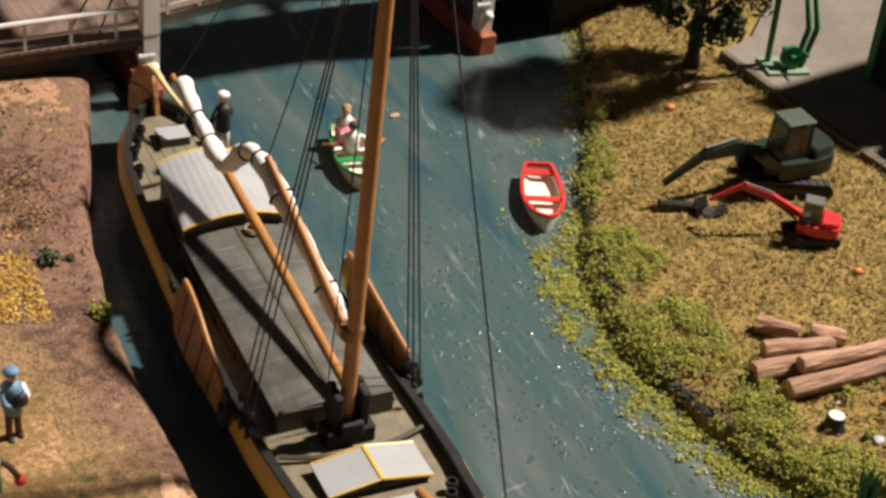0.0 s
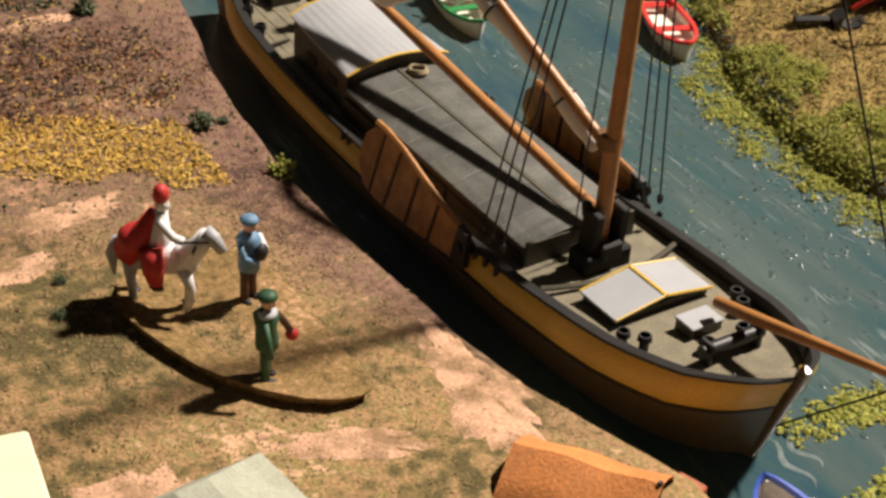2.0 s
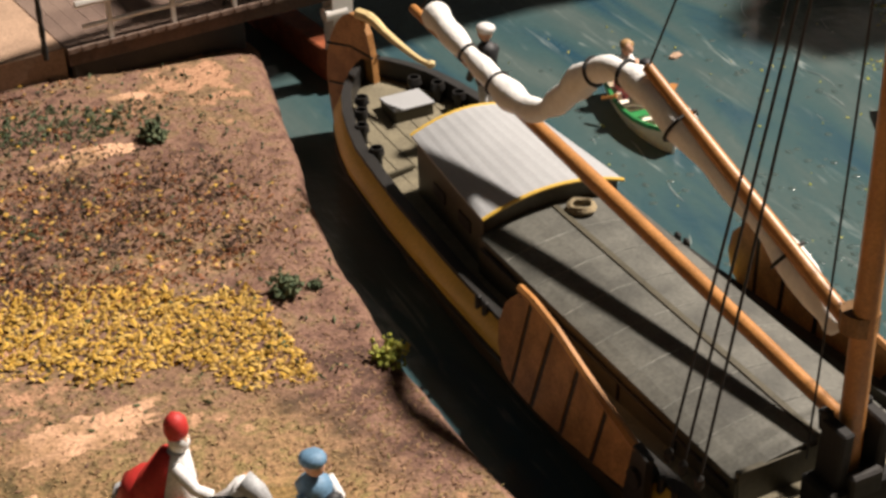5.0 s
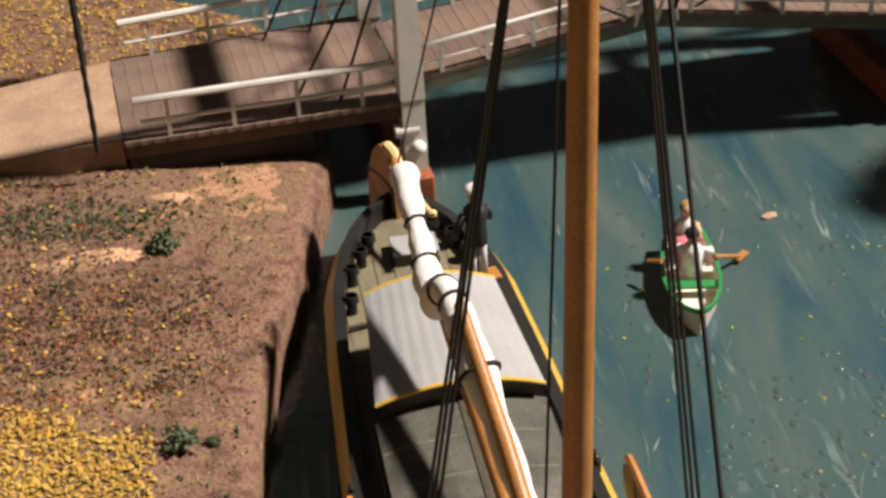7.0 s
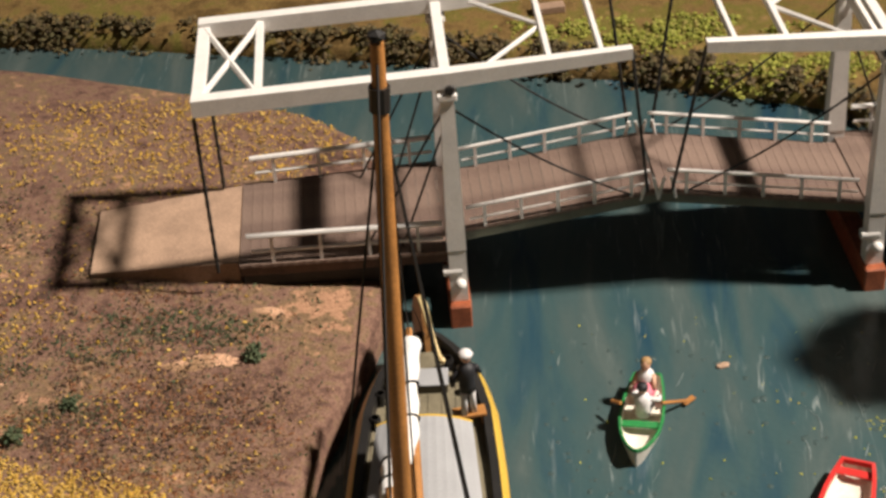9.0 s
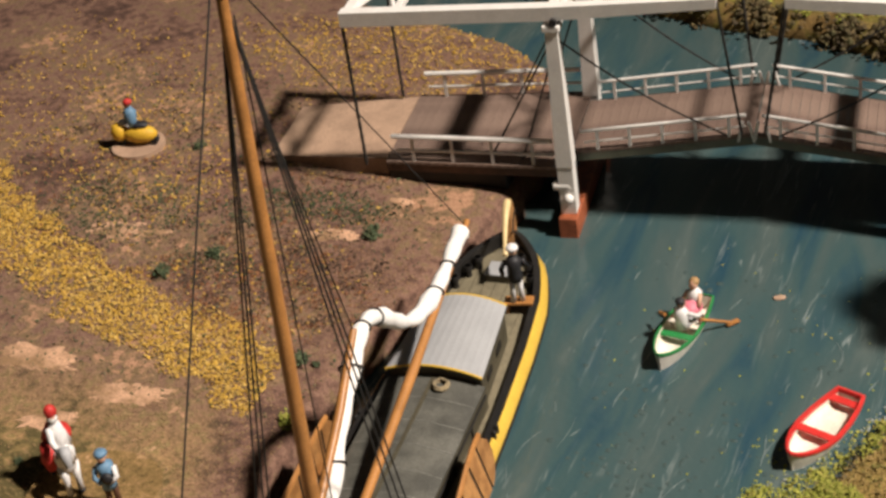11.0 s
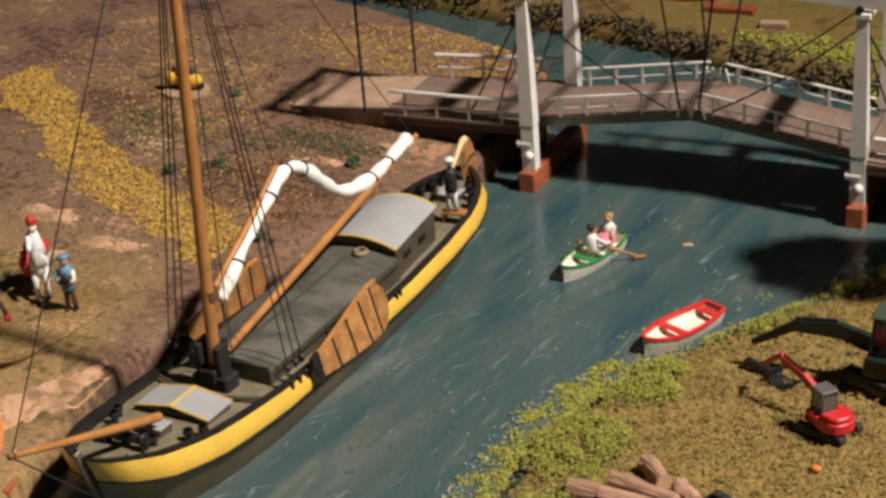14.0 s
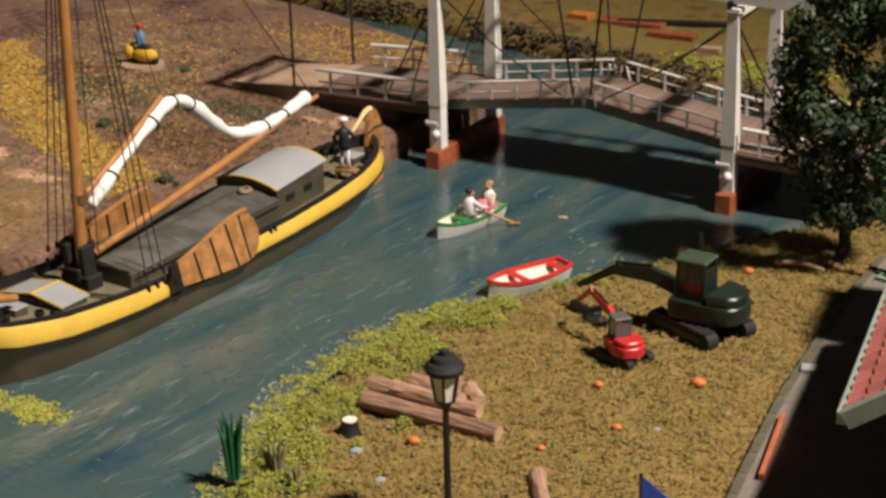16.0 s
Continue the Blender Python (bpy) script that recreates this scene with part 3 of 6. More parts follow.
M_SPAR = material("varnished_orange_spar", (0.42, 0.19, 0.055), 0.42, vary=0.2, scale=160, fine=2200, bump=0.08)
M_BOARD = material("oiled_leeboard_wood", (0.44, 0.22, 0.075), 0.5, vary=0.25, scale=220, fine=1800, bump=0.12, second=(0.30, 0.14, 0.045), per_piece=0.10)
M_SAIL = material("white_sail_cloth", (0.80, 0.79, 0.76), 0.85, vary=0.06, scale=300, fine=1500, bump=0.35, depth=0.0006)
M_CORD = material("black_cord", (0.012, 0.011, 0.010), 0.75, vary=0.2, scale=600, fine=3000, bump=0)
M_ROPE = material("tan_rope", (0.30, 0.24, 0.14), 0.85, vary=0.3, scale=500, fine=2600, bump=0.3)
M_CREAM = material("cream_painted_wood", (0.72, 0.56, 0.28), 0.5, vary=0.1, scale=300, fine=2000, bump=0.05)
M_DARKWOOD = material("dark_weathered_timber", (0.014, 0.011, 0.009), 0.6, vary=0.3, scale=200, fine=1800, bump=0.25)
M_BRONZE = material("worn_bronze", (0.20, 0.11, 0.045), 0.5, 0.4, vary=0.3, scale=500, fine=2500, bump=0.1)

barge = thing("sailing_barge", "yellow and olive model sailing barge with grey cabin roof", "barge", 0, 0, 0, 3.0)
RAIL_W = [(-13.05, 0.16), (-12.85, 0.7), (-12.5, 1.12), (-12.0, 1.48), (-11.3, 1.77), (-10, 1.97), (-8, 2.06), (-5, 2.04), (-2.5, 1.95), (0, 1.85), (2.7, 1.72), (4.6, 1.57), (5.7, 1.33), (6.5, 0.98), (7.0, 0.6), (7.3, 0.28), (7.42, 0.08)]
RAIL_Z = [(-13.05, 2.46), (-12, 2.12), (-10.5, 1.84), (-8, 1.63), (-4, 1.47), (0, 1.44), (3, 1.55), (5.5, 1.78), (7.42, 2.08)]
LINE_W = [(-13.0, 0.06), (-12.7, 0.5), (-12.2, 0.98), (-11.4, 1.4), (-10, 1.72), (-8, 1.88), (-4, 1.88), (0, 1.72), (3, 1.48), (5, 1.02), (6.2, 0.52), (7.0, 0.06)]
YS = [-13.05, -12.95, -12.8, -12.6, -12.35, -12, -11.6, -11.1, -10.5, -9.7, -8.8, -7.8, -6.6, -5.3, -4, -2.7, -1.4, 0, 1.3, 2.6, 3.7, 4.6, 5.3, 5.9, 6.4, 6.8, 7.1, 7.3, 7.42]


def rail_w(y):
    return lerp_table(RAIL_W, y)


def rail_z(y):
    return lerp_table(RAIL_Z, y)


def wale_z(y):
    return rail_z(y) - lerp_table([(-13, 0.85), (-11, 0.72), (-6, 0.58), (0, 0.56), (5, 0.62), (7.4, 0.66)], y)


def line_w(y):
    return lerp_table(LINE_W, max(-13.0, min(7.0, y)))


def raked(y, z):
    """The stem leans forward towards its top."""
    return y - 0.85 * max(0.0, min(1.0, (-9.5 - y) / 3.5)) ** 1.5 * max(0.0, z) / 2.5


def bulge(y):
    return 0.20 * min(1.0, rail_w(y))


def both_sides(bm, profile, ys=YS):
    """profile(y) gives points x, z of the starboard side; lofted on both sides and joined at bow and stern."""
    for s in (1, -1):
        loft(bm, [[(s * x, raked(y, z), z) for x, z in profile(y)] for y in ys])
    bmesh.ops.remove_doubles(bm, verts=bm.verts, dist=0.005)


bm = bmesh.new()
both_sides(bm, lambda y: [(line_w(y) * 0.85, -0.3), (line_w(y), 0.0), (0.45 * line_w(y) + 0.58 * rail_w(y), 0.5 * wale_z(y)), ((rail_w(y) + bulge(y)) + 0.02, wale_z(y))])
part("hull", bm, M_HULL, barge, "brown-olive hull planking", True, 60)
bm = bmesh.new()
both_sides(bm, lambda y: [((rail_w(y) + bulge(y)) + 0.03, wale_z(y) + 0.05), ((rail_w(y) + bulge(y)) + 0.05, 0.5 * (wale_z(y) + rail_z(y))), (rail_w(y) + 0.02, rail_z(y) - 0.05)])
part("strake", bm, M_YELLOW, barge, "yellow enamelled top strake", True, 60)
bm = bmesh.new()
both_sides(bm, lambda y: [((rail_w(y) + bulge(y)) + 0.0, wale_z(y) - 0.03), ((rail_w(y) + bulge(y)) + 0.075, wale_z(y) - 0.02), ((rail_w(y) + bulge(y)) + 0.075, wale_z(y) + 0.05), ((rail_w(y) + bulge(y)), wale_z(y) + 0.06)])
part("wale", bm, M_BLACK, barge, "black rubbing wale", True)
bm = bmesh.new()
both_sides(bm, lambda y: [(rail_w(y) + 0.06, rail_z(y) - 0.08), (rail_w(y) + 0.06, rail_z(y)), (max(0.03, rail_w(y) - 0.16), rail_z(y) + 0.01), (max(0.03, rail_w(y) - 0.16), rail_z(y) - 0.40)])
part("gunwale", bm, M_BLACK, barge, "black gunwale cap and bulwark", True)


def deck_z(y):
    return rail_z(y) - lerp_table([(-13, 0.42), (-10, 0.3), (-4, 0.2), (2, 0.22), (5, 0.36), (7.4, 0.45)], y)


bm = bmesh.new()
loft(bm, [[(f * max(0.03, rail_w(y) - 0.14), raked(y, deck_z(y)), deck_z(y) + 0.05 * (1 - f * f)) for f in (-1, -0.66, -0.33, 0, 0.33, 0.66, 1)] for y in YS])
deck = part("deck", bm, M_DECK, barge, "khaki planked deck", True)
bm = bmesh.new()
for k in range(-4, 5):
    x = 0.36 * k
    tube(bm, [(x, y, deck_z(y) + 0.05 * (1 - (x / max(0.5, rail_w(y) - 0.14)) ** 2) + 0.001) for y in (3.0, 3.8, 4.6, 5.3, 5.9)], 0.012, 4)
part("deck_seam", bm, M_OLIVE, deck, "dark seams between deck planks")

# stem, hawse plate and keel shoe
bm = bmesh.new()
box(bm, (0, -13.5, 1.28), (0.16, 0.22, 2.9), bevel=0.03, rx=18.5)
part("stem", bm, M_HULL, barge, "olive stem post")
for s in (1, -1):
    bm = bmesh.new()
    box(bm, (s * 0.47, -13.42, 1.95), (0.34, 0.05, 0.34), rz=s * 38, bevel=0.02)
    plate = part("hawse_plate", bm, M_YELLOW, barge, "yellow hawse plate at the bow")
    bm = bmesh.new()
    tube(bm, [(s * 0.5, -13.43, 1.95), (s * 0.54, -13.5, 1.95)], 0.06, 10)
    part("hawse_hole", bm, M_BRONZE, plate)
    bm = bmesh.new()
    box(bm, (s * 0.92, -13.12, 2.0), (0.05, 0.10, 0.62), rz=s * 45)
    part("bow_strap", bm, M_BLACK, barge, "black strap across the strake")

# hold: coaming, cloth-covered boards in two rows, ridge
bm = bmesh.new()
loft(bm, [[(x, -7.35, 1.30), (x, -7.35, 1.78), (x * 0.98, 0.05, 1.98), (x, 0.05, 1.25)] for x in (-1.44, -1.34)], closed=True, caps=True)
loft(bm, [[(x, -7.35, 1.30), (x, -7.35, 1.78), (x * 0.98, 0.05, 1.98), (x, 0.05, 1.25)] for x in (1.34, 1.44)], closed=True, caps=True)
box(bm, (0, -7.32, 1.62), (2.8, 0.09, 0.62))
part("hold_coaming", bm, M_OLIVE, barge, "dark olive hold coaming")
hold = part("hold_cover", box(bmesh.new(), (0, -3.65, 1.66), (2.62, 7.2, 0.2)), M_BLACK, barge, "tarred cover of the hold")


def hold_top(f, y):
    return 1.80 + (y + 7.35) * 0.027 + 0.22 * (1 - f * f) ** 0.9


for k in range(8):
    y0, y1 = -7.33 + k * 0.918, -7.33 + (k + 1) * 0.918 - 0.018
    for s in (1, -1):
        bm = bmesh.new()
        top = [[(s * 1.43 * f, y, hold_top(f, y)) for f in (0.035, 0.3, 0.6, 0.85, 1.0)] for y in (y0, y1)]
        low = [[(x, y, z - 0.07) for x, y, z in r] for r in top]
        loft(bm, [top[0], top[1], low[1], low[0]], closed=False)
        loft(bm, [low[0], top[0]])
        loft(bm, [[r[-1], q[-1]] for r, q in zip(top, low)])
        part("hatch_board", bm, M_TAR, hold)
        if k:
            part("seam", tube(bmesh.new(), [(s * 1.43 * f, y0 - 0.009 + 0.012 * math.sin(9 * f + k), hold_top(f, y0) - 0.004) for f in (0.05, 0.3, 0.6, 0.85, 0.99)], 0.017, 5), M_CHALK, hold, "pale worn seam")
bm = bmesh.new()
loft(bm, [[(-0.05, y, hold_top(0, y) - 0.05), (-0.05, y, hold_top(0, y) + 0.025), (0.05, y, hold_top(0, y) + 0.025), (0.05, y, hold_top(0, y) - 0.05)] for y in (-7.36, -0.05)], closed=True, caps=True)
part("ridge_batten", bm, M_OLIVE, hold, "dark ridge batten")
bm = bmesh.new()
for s in (1, -1):
    tube(bm, [(s * 1.47, y, 1.62 + (y + 7.35) * 0.027) for y in (-7.2, -3.6, -0.1)], 0.03, 6)
    for y in (-5.9, -4.4, -2.9, -1.4):
        tube(bm, [(s * 1.47, y, 1.35), (s * 1.47, y, 1.75)], 0.025, 6)
part("batten_rail", bm, M_BLACK, hold, "thin black batten rail")

# cabin with arched roof
bm = bmesh.new()
front, back = [], []
for f in (-1, -0.75, -0.5, -0.25, 0, 0.25, 0.5, 0.75, 1):
    front.append((1.34 * f, 0.03, 2.30 + 0.27 * (1 - f * f)))
    back.append((1.12 * f, 2.95, 2.46 + 0.27 * (1 - f * f)))
loft(bm, [[(p[0], p[1], 1.1) for p in front], front])
loft(bm, [[(p[0], p[1], 1.1) for p in back], back])
for e in (0, -1):
    loft(bm, [[(front[e][0], 0.03, 1.1), (back[e][0], 2.95, 1.1)], [front[e], back[e]]])
cabin = part("cabin", bm, M_OLIVE, barge, "dark olive cabin walls")
bm = bmesh.new()
over = [[(x * 1.05, -0.04 + 3.08 * t, 2.30 + 0.16 * t + 0.27 * (1 - (x / (1.34 - 0.22 * t)) ** 2)) for x in ((1.34 - 0.22 * t) * g for g in np.linspace(-1, 1, 25))] for t in (0, 1)]
loft(bm, [[(x, y, z + 0.045 + (0.006 if k % 2 else 0)) for k, (x, y, z) in enumerate(r)] for r in over])
loft(bm, [[(x, y, z + 0.0) for x, y, z in r] for r in over])
for e in (0, -1):
    loft(bm, [[(r[e][0], r[e][1], r[e][2] + d) for r in over] for d in (0, 0.045)])
roof = part("cabin_roof", bm, M_ROOF, cabin, "pale grey boarded cabin roof")
for t in (0, 1):
    bm = bmesh.new()
    tube(bm, [(x, y + (-0.02 if t == 0 else 0.02), z + 0.035) for x, y, z in over[t]], 0.038, 6)
    part("roof_trim", bm, M_YELLOW, cabin, "yellow painted roof trim")
for s in (1, -1):
    for y in (0.8, 1.9):
        bm = bmesh.new()
        w = 1.36 - 0.075 * y
        box(bm, (s * w, y, 1.85), (0.03, 0.5, 0.22), rz=s * 4.3)
        part("side_panel", bm, M_BLACK, cabin, "dark side panel")

# rope coil on the hold
bm = bmesh.new()
for k in range(3):
    tube(bm, [(0.33 + (0.19 + 0.035 * (k % 2)) * math.cos(a), -0.42 + (0.19 + 0.035 * (k % 2)) * math.sin(a), 2.2 + 0.03 + 0.045 * k + 0.015 * math.sin(3 * a + k)) for a in np.linspace(0, 2 * math.pi, 22)], 0.04, 6)
part("rope_coil", bm, M_ROPE, barge, "small tan rope coil on the hold")

# fore deck: split skylight, small hatch, mast case, bitts
for s, name in ((1, "skylight"), (-1, "skylight")):
    bm = bmesh.new()
    x0, x1 = (0.02, 1.18) if s == 1 else (-1.18, -0.02)
    prism(bm, [(x0, -10.05), (x1, -10.05), (x1, -9.0), (x0, -9.0)], 1.42, 1.72 - 0.02)
    sky = part("skylight", bm, M_OLIVE, barge, "dark skylight box on the fore deck")
    bm = bmesh.new()
    q = [(0.02 * s, -10.12, 1.86), (1.24 * s, -10.12, 1.66), (1.24 * s, -8.95, 1.66), (0.02 * s, -8.95, 1.86)]
    loft(bm, [[(x, y, z) for x, y, z in q], [(x, y, z + 0.05) for x, y, z in q]], closed=True, caps=True)
    part("lid", bm, M_ROOF, sky, "pale grey lid")
    bm = bmesh.new()
    for a, b in ((0, 3), (0, 1), (2, 3)):
        tube(bm, [(*q[a][:2], q[a][2] + 0.05), (*q[b][:2], q[b][2] + 0.05)], 0.03, 5)
    part("trim", bm, M_YELLOW, sky, "yellow trim")
bm = bmesh.new()
box(bm, (0.12, -11.0, 1.72), (0.78, 0.52, 0.26), bevel=0.02)
fore = part("fore_hatch", bm, M_OLIVE, barge, "dark little fore hatch")
part("lid", box(bmesh.new(), (0.12, -11.0, 1.875), (0.82, 0.56, 0.05), bevel=0.015), M_ROOF, fore, "pale grey lid")
bm = bmesh.new()
box(bm, (0.1, 5.85, 1.56), (0.86, 0.68, 0.26), bevel=0.02)
aft = part("aft_hatch", bm, M_OLIVE, barge, "dark hatch on the aft deck")
part("lid", box(bmesh.new(), (0.1, 5.85, 1.72), (0.9, 0.72, 0.05), bevel=0.015), M_ROOF, aft, "pale grey lid")
M_PITCH = material("black_tarred_wood", (0.010, 0.009, 0.008), 0.8, vary=0.3, scale=200, fine=1800, bump=0.15)
case = part("mast_case", box(bmesh.new(), (0, -8.0, 1.62), (1.2, 0.66, 0.5), bevel=0.05), M_PITCH, barge, "black timber mast case")
for s in (1, -1):
    part("cheek", box(bmesh.new(), (s * 0.33, -8.0, 2.02), (0.2, 0.5, 1.6), bevel=0.03, rx=4), M_PITCH, case)
    part("cheek_top", box(bmesh.new(), (s * 0.33, -7.8, 2.75), (0.16, 0.2, 0.34), bevel=0.03, rx=-8), M_PITCH, case)
part("pin_rack", box(bmesh.new(), (0, -8.3, 1.9), (0.55, 0.2, 0.4), bevel=0.04), M_DARKWOOD, case)
bm = bmesh.new()
tube(bm, [(x, -8.72 + 0.38 * (x / 1.75) ** 2, 1.55) for x in np.linspace(-1.75, 1.75, 13)], 0.06, 6)
part("deck_beam", bm, M_OLIVE, barge, "curved beam before the mast")
for x, y, h in ((-1.45, -10.6, 0.34), (-1.25, -11.0, 0.36), (1.45, -10.6, 0.34), (1.25, -11.0, 0.36), (-1.32, 4.3, 0.4), (-1.2, 5.2, 0.42), (-0.95, 5.75, 0.40), (-0.75, 6.15, 0.42), (0.88, 6.0, 0.42), (1.1, 5.5, 0.42), (0.55, 6.4, 0.4), (-0.3, -11.75, 0.3), (0.62, -11.7, 0.3)):
    bm = bmesh.new()
    z = deck_z(y)
    tube(bm, [(x, y, z - 0.05), (x, y, z + h)], [0.105, 0.1], 10)
    tube(bm, [(x, y, z + h * 0.66), (x, y, z + h)], [0.155, 0.13], 10)
    part("bollard", bm, M_BLACK, barge, "black bollard", True)
bm = bmesh.new()
tube(bm, [(-0.75, -12.05, 2.05), (0.75, -12.05, 2.05)], 0.14, 10)
for x in (-0.62, 0.62):
    box(bm, (x, -12.05, 2.0), (0.12, 0.32, 0.5), bevel=0.03)
part("windlass", bm, M_BLACK, barge, "black windlass in the bow", True)
bm = bmesh.new()
box(bm, (-1.12, 3.75, 1.42), (0.68, 0.07, 0.06), rz=8)
part("deck_step", bm, M_OLIVE, barge, "dark deck step")

# rudder and tiller
rud = part("rudder", prism(bmesh.new(), smoothed([(0, -0.3), (-0.05, 1.2), (0.1, 2.55), (0.38, 3.0), (0.85, 2.98), (1.3, 2.5), (1.62, 1.7), (1.55, 0.6), (1.35, -0.3)], 1), -0.075, 0.075, pose(0.02, 7.05, 0, 0, 0, 14) @ Matrix(((0, 0, 1, 0), (1, 0, 0, 0), (0, 1, 0, 0), (0, 0, 0, 1)))), M_BOARD, barge, "brown wooden rudder blade", False)
for z in (1.3, 2.2):
    part("rudder_band", tube(bmesh.new(), [(0.11, 7.08, z), (-0.06, 7.75, z + 0.05), (-0.26, 8.55, z - 0.1)], 0.03, 5), M_BLACK, rud, "black iron band")
    part("rudder_band", tube(bmesh.new(), [(-0.06, 7.05, z), (-0.22, 7.75, z + 0.05), (-0.42, 8.5, z - 0.1)], 0.03, 5), M_BLACK, rud, "black iron band")
bm = bmesh.new()
tube(bm, smoothed([(-0.1, 7.55, 3.02), (0.0, 7.1, 3.05), (0.1, 6.6, 2.85), (0.32, 5.75, 2.62), (0.42, 5.45, 2.60)], 1), [0.12] * 3 + [0.10, 0.085, 0.075, 0.065, 0.06, 0.06, 0.06][:7], 8)
ball(bm, (0.44, 5.4, 2.61), 0.10, 1)
part("tiller", bm, M_CREAM, barge, "cream painted tiller", True)

# leeboards: a rounded fan of planks with dark gaps
def leeboard(s):
    m = Matrix.Translation((s * 2.2, 0, 0)) @ pose(0, 0, 0, 0, s * -7, 0) @ pose(0, 0, 0, 0, 0, s * 1.5)
    base = lambda y, z: m @ Vector((0, y, z - 1.5)) + Vector((0, 0, 1.5))
    low = [(-6.15, 1.2), (-5.2, 1.08), (-4.3, 0.98), (-3.4, 0.92), (-2.75, 0.94)]
    top = [(-6.25, 1.9), (-5.4, 2.08), (-4.55, 2.28), (-3.75, 2.48), (-3.05, 2.58)]
    edge = [(-2.75, 0.94), (-2.42, 1.08), (-2.2, 1.4), (-2.15, 1.75), (-2.3, 2.2), (-2.6, 2.5), (-3.05, 2.58)]
    root = part("leeboard", tube(bmesh.new(), [base(-6.35, 1.55) + Vector((s * -0.25, 0, 0)), base(-6.35, 1.55) + Vector((s * 0.12, 0, 0))], 0.16, 10), M_BLACK, barge, "brown planked leeboard hung on the side")
    planks = []
    for k in range(4):
        g = 0.06
        (a0, a1), (b0, b1) = (low[k], low[k + 1]), (top[k], top[k + 1])
        planks.append([(a0[0] + g, a0[1]), (a1[0] - g, a1[1]), (b1[0] - g, b1[1]), (b0[0] + g, b0[1])])
    planks.append([(p[0] + (0.045 if k in (0, 6) else 0), p[1]) for k, p in enumerate(edge)])
    for outline in planks:
        bm = bmesh.new()
        a = [base(y, z) + Vector((s * -0.05, 0, 0)) for y, z in outline]
        b = [base(y, z) + Vector((s * 0.05, 0, 0)) for y, z in outline]
        loft(bm, [a, b], closed=True, caps=True)
        part("plank", bm, M_BOARD, root)
    bm = bmesh.new()
    loft(bm, [[base(y, z) + Vector((s * d, 0, 0)) for y, z in low + edge[1:-1] + top[::-1]] for d in (-0.035, 0.03)], closed=True, caps=True)
    part("backing", bm, M_BLACK, root, "dark backing seen in the gaps")
    bm = bmesh.new()
    tube(bm, [base(y, z + 0.02) for y, z in top + [(-2.6, 2.58)]], 0.075, 6)
    part("cap", bm, M_SPAR, root, "orange-brown capping")
    bm = bmesh.new()
    loft(bm, [[base(y, z) + Vector((s * d, 0, 0)) for y, z in ((-6.62, 1.2), (-6.1, 1.05), (-6.2, 2.02), (-6.55, 1.95))] for d in (-0.07, 0.07)], closed=True, caps=True)
    part("head", bm, M_BLACK, root, "black iron head")


leeboard(1), leeboard(-1)
for s in (1, -1):
    for y in (-7.35, -6.95, -6.6, -1.2, -0.95):
        bm = bmesh.new()
        x = rail_w(y) + 0.10
        box(bm, (s * x, y, rail_z(y) - 0.12), (0.10, 0.14, 0.42), bevel=0.03)
        part("chain_plate", bm, M_BLACK, barge, "black chain plate and deadeye")

# mast and spars
mast = part("mast", tube(bmesh.new(), [(-0.02, -7.94, 1.5), (0.11, -7.87, 6), (0.27, -7.76, 12), (0.40, -7.68, 16.5), (0.46, -7.64, 18.6)], [0.185, 0.175, 0.155, 0.13, 0.105], 14), M_SPAR, barge, "varnished orange-brown mast", True)
part("mast_band", tube(bmesh.new(), [(0.42, -7.66, 17.5), (0.44, -7.65, 17.9)], 0.16, 10), M_BLACK, mast, "black mast band")
part("truck", ball(bmesh.new(), (0.46, -7.64, 18.7), 0.16, 1, (1, 1, 0.6)), M_BLACK, mast, "black mast cap")
bs = part("bowsprit", tube(bmesh.new(), [(0.43, -11.1, 2.22), (0.36, -12.2, 2.55), (0.07, -16.05, 3.8)], [0.13, 0.135, 0.075], 10), M_SPAR, barge, "orange-brown bowsprit", True)
part("bowsprit_eye", ball(bmesh.new(), (0.06, -16.15, 3.83), 0.12, 1), M_BRONZE, bs, "bronze end fitting")
boom = part("boom", tube(bmesh.new(), [(0.2, -7.6, 2.38), (-0.02, -1.5, 3.3), (-0.29, 4.6, 4.25)], [0.12, 0.145, 0.09], 10), M_SPAR, barge, "long orange-brown boom", True)
gaff = part("gaff", tube(bmesh.new(), [(-0.02, -7.6, 4.2), (-0.2, -5.3, 5.25), (-0.42, -3.35, 6.25)], [0.12, 0.12, 0.09], 10), M_SPAR, barge, "short orange-brown gaff", True)
SAIL = smoothed([(0.08, -7.4, 3.85), (-0.05, -6.2, 4.62), (-0.22, -4.9, 5.22), (-0.38, -3.6, 5.82), (-0.45, -2.7, 6.0), (-0.46, -1.9, 5.62), (-0.42, -1.1, 4.85), (-0.35, -0.2, 4.12), (-0.28, 0.8, 3.92), (-0.22, 1.9, 4.0), (-0.24, 3.0, 4.2), (-0.22, 3.95, 4.42)], 2)
thick = [(0.215 if k > 2 else 0.14) + 0.03 * math.sin(k * 1.7) + 0.035 * math.sin(k * 0.6) for k in range(len(SAIL))]
thick[-1] = 0.12
sail = part("furled_sail", tube(bmesh.new(), SAIL, thick, 14), M_SAIL, barge, "white furled sail bundle", True, 80)
for k in (5, 12, 17, 21, 36, 40):
    p, q = Vector(SAIL[k]), Vector(SAIL[k + 1])
    d = (q - p).normalized()
    side = d.orthogonal().normalized()
    up = d.cross(side)
    ring = [p + (thick[k] + 0.03) * (math.cos(a) * side + math.sin(a) * up) + d * 0.06 * math.sin(a) for a in np.linspace(0, 2 * math.pi, 15)]
    part("gasket", tube(bmesh.new(), ring, 0.03, 5), M_CORD, sail, "black lashing")

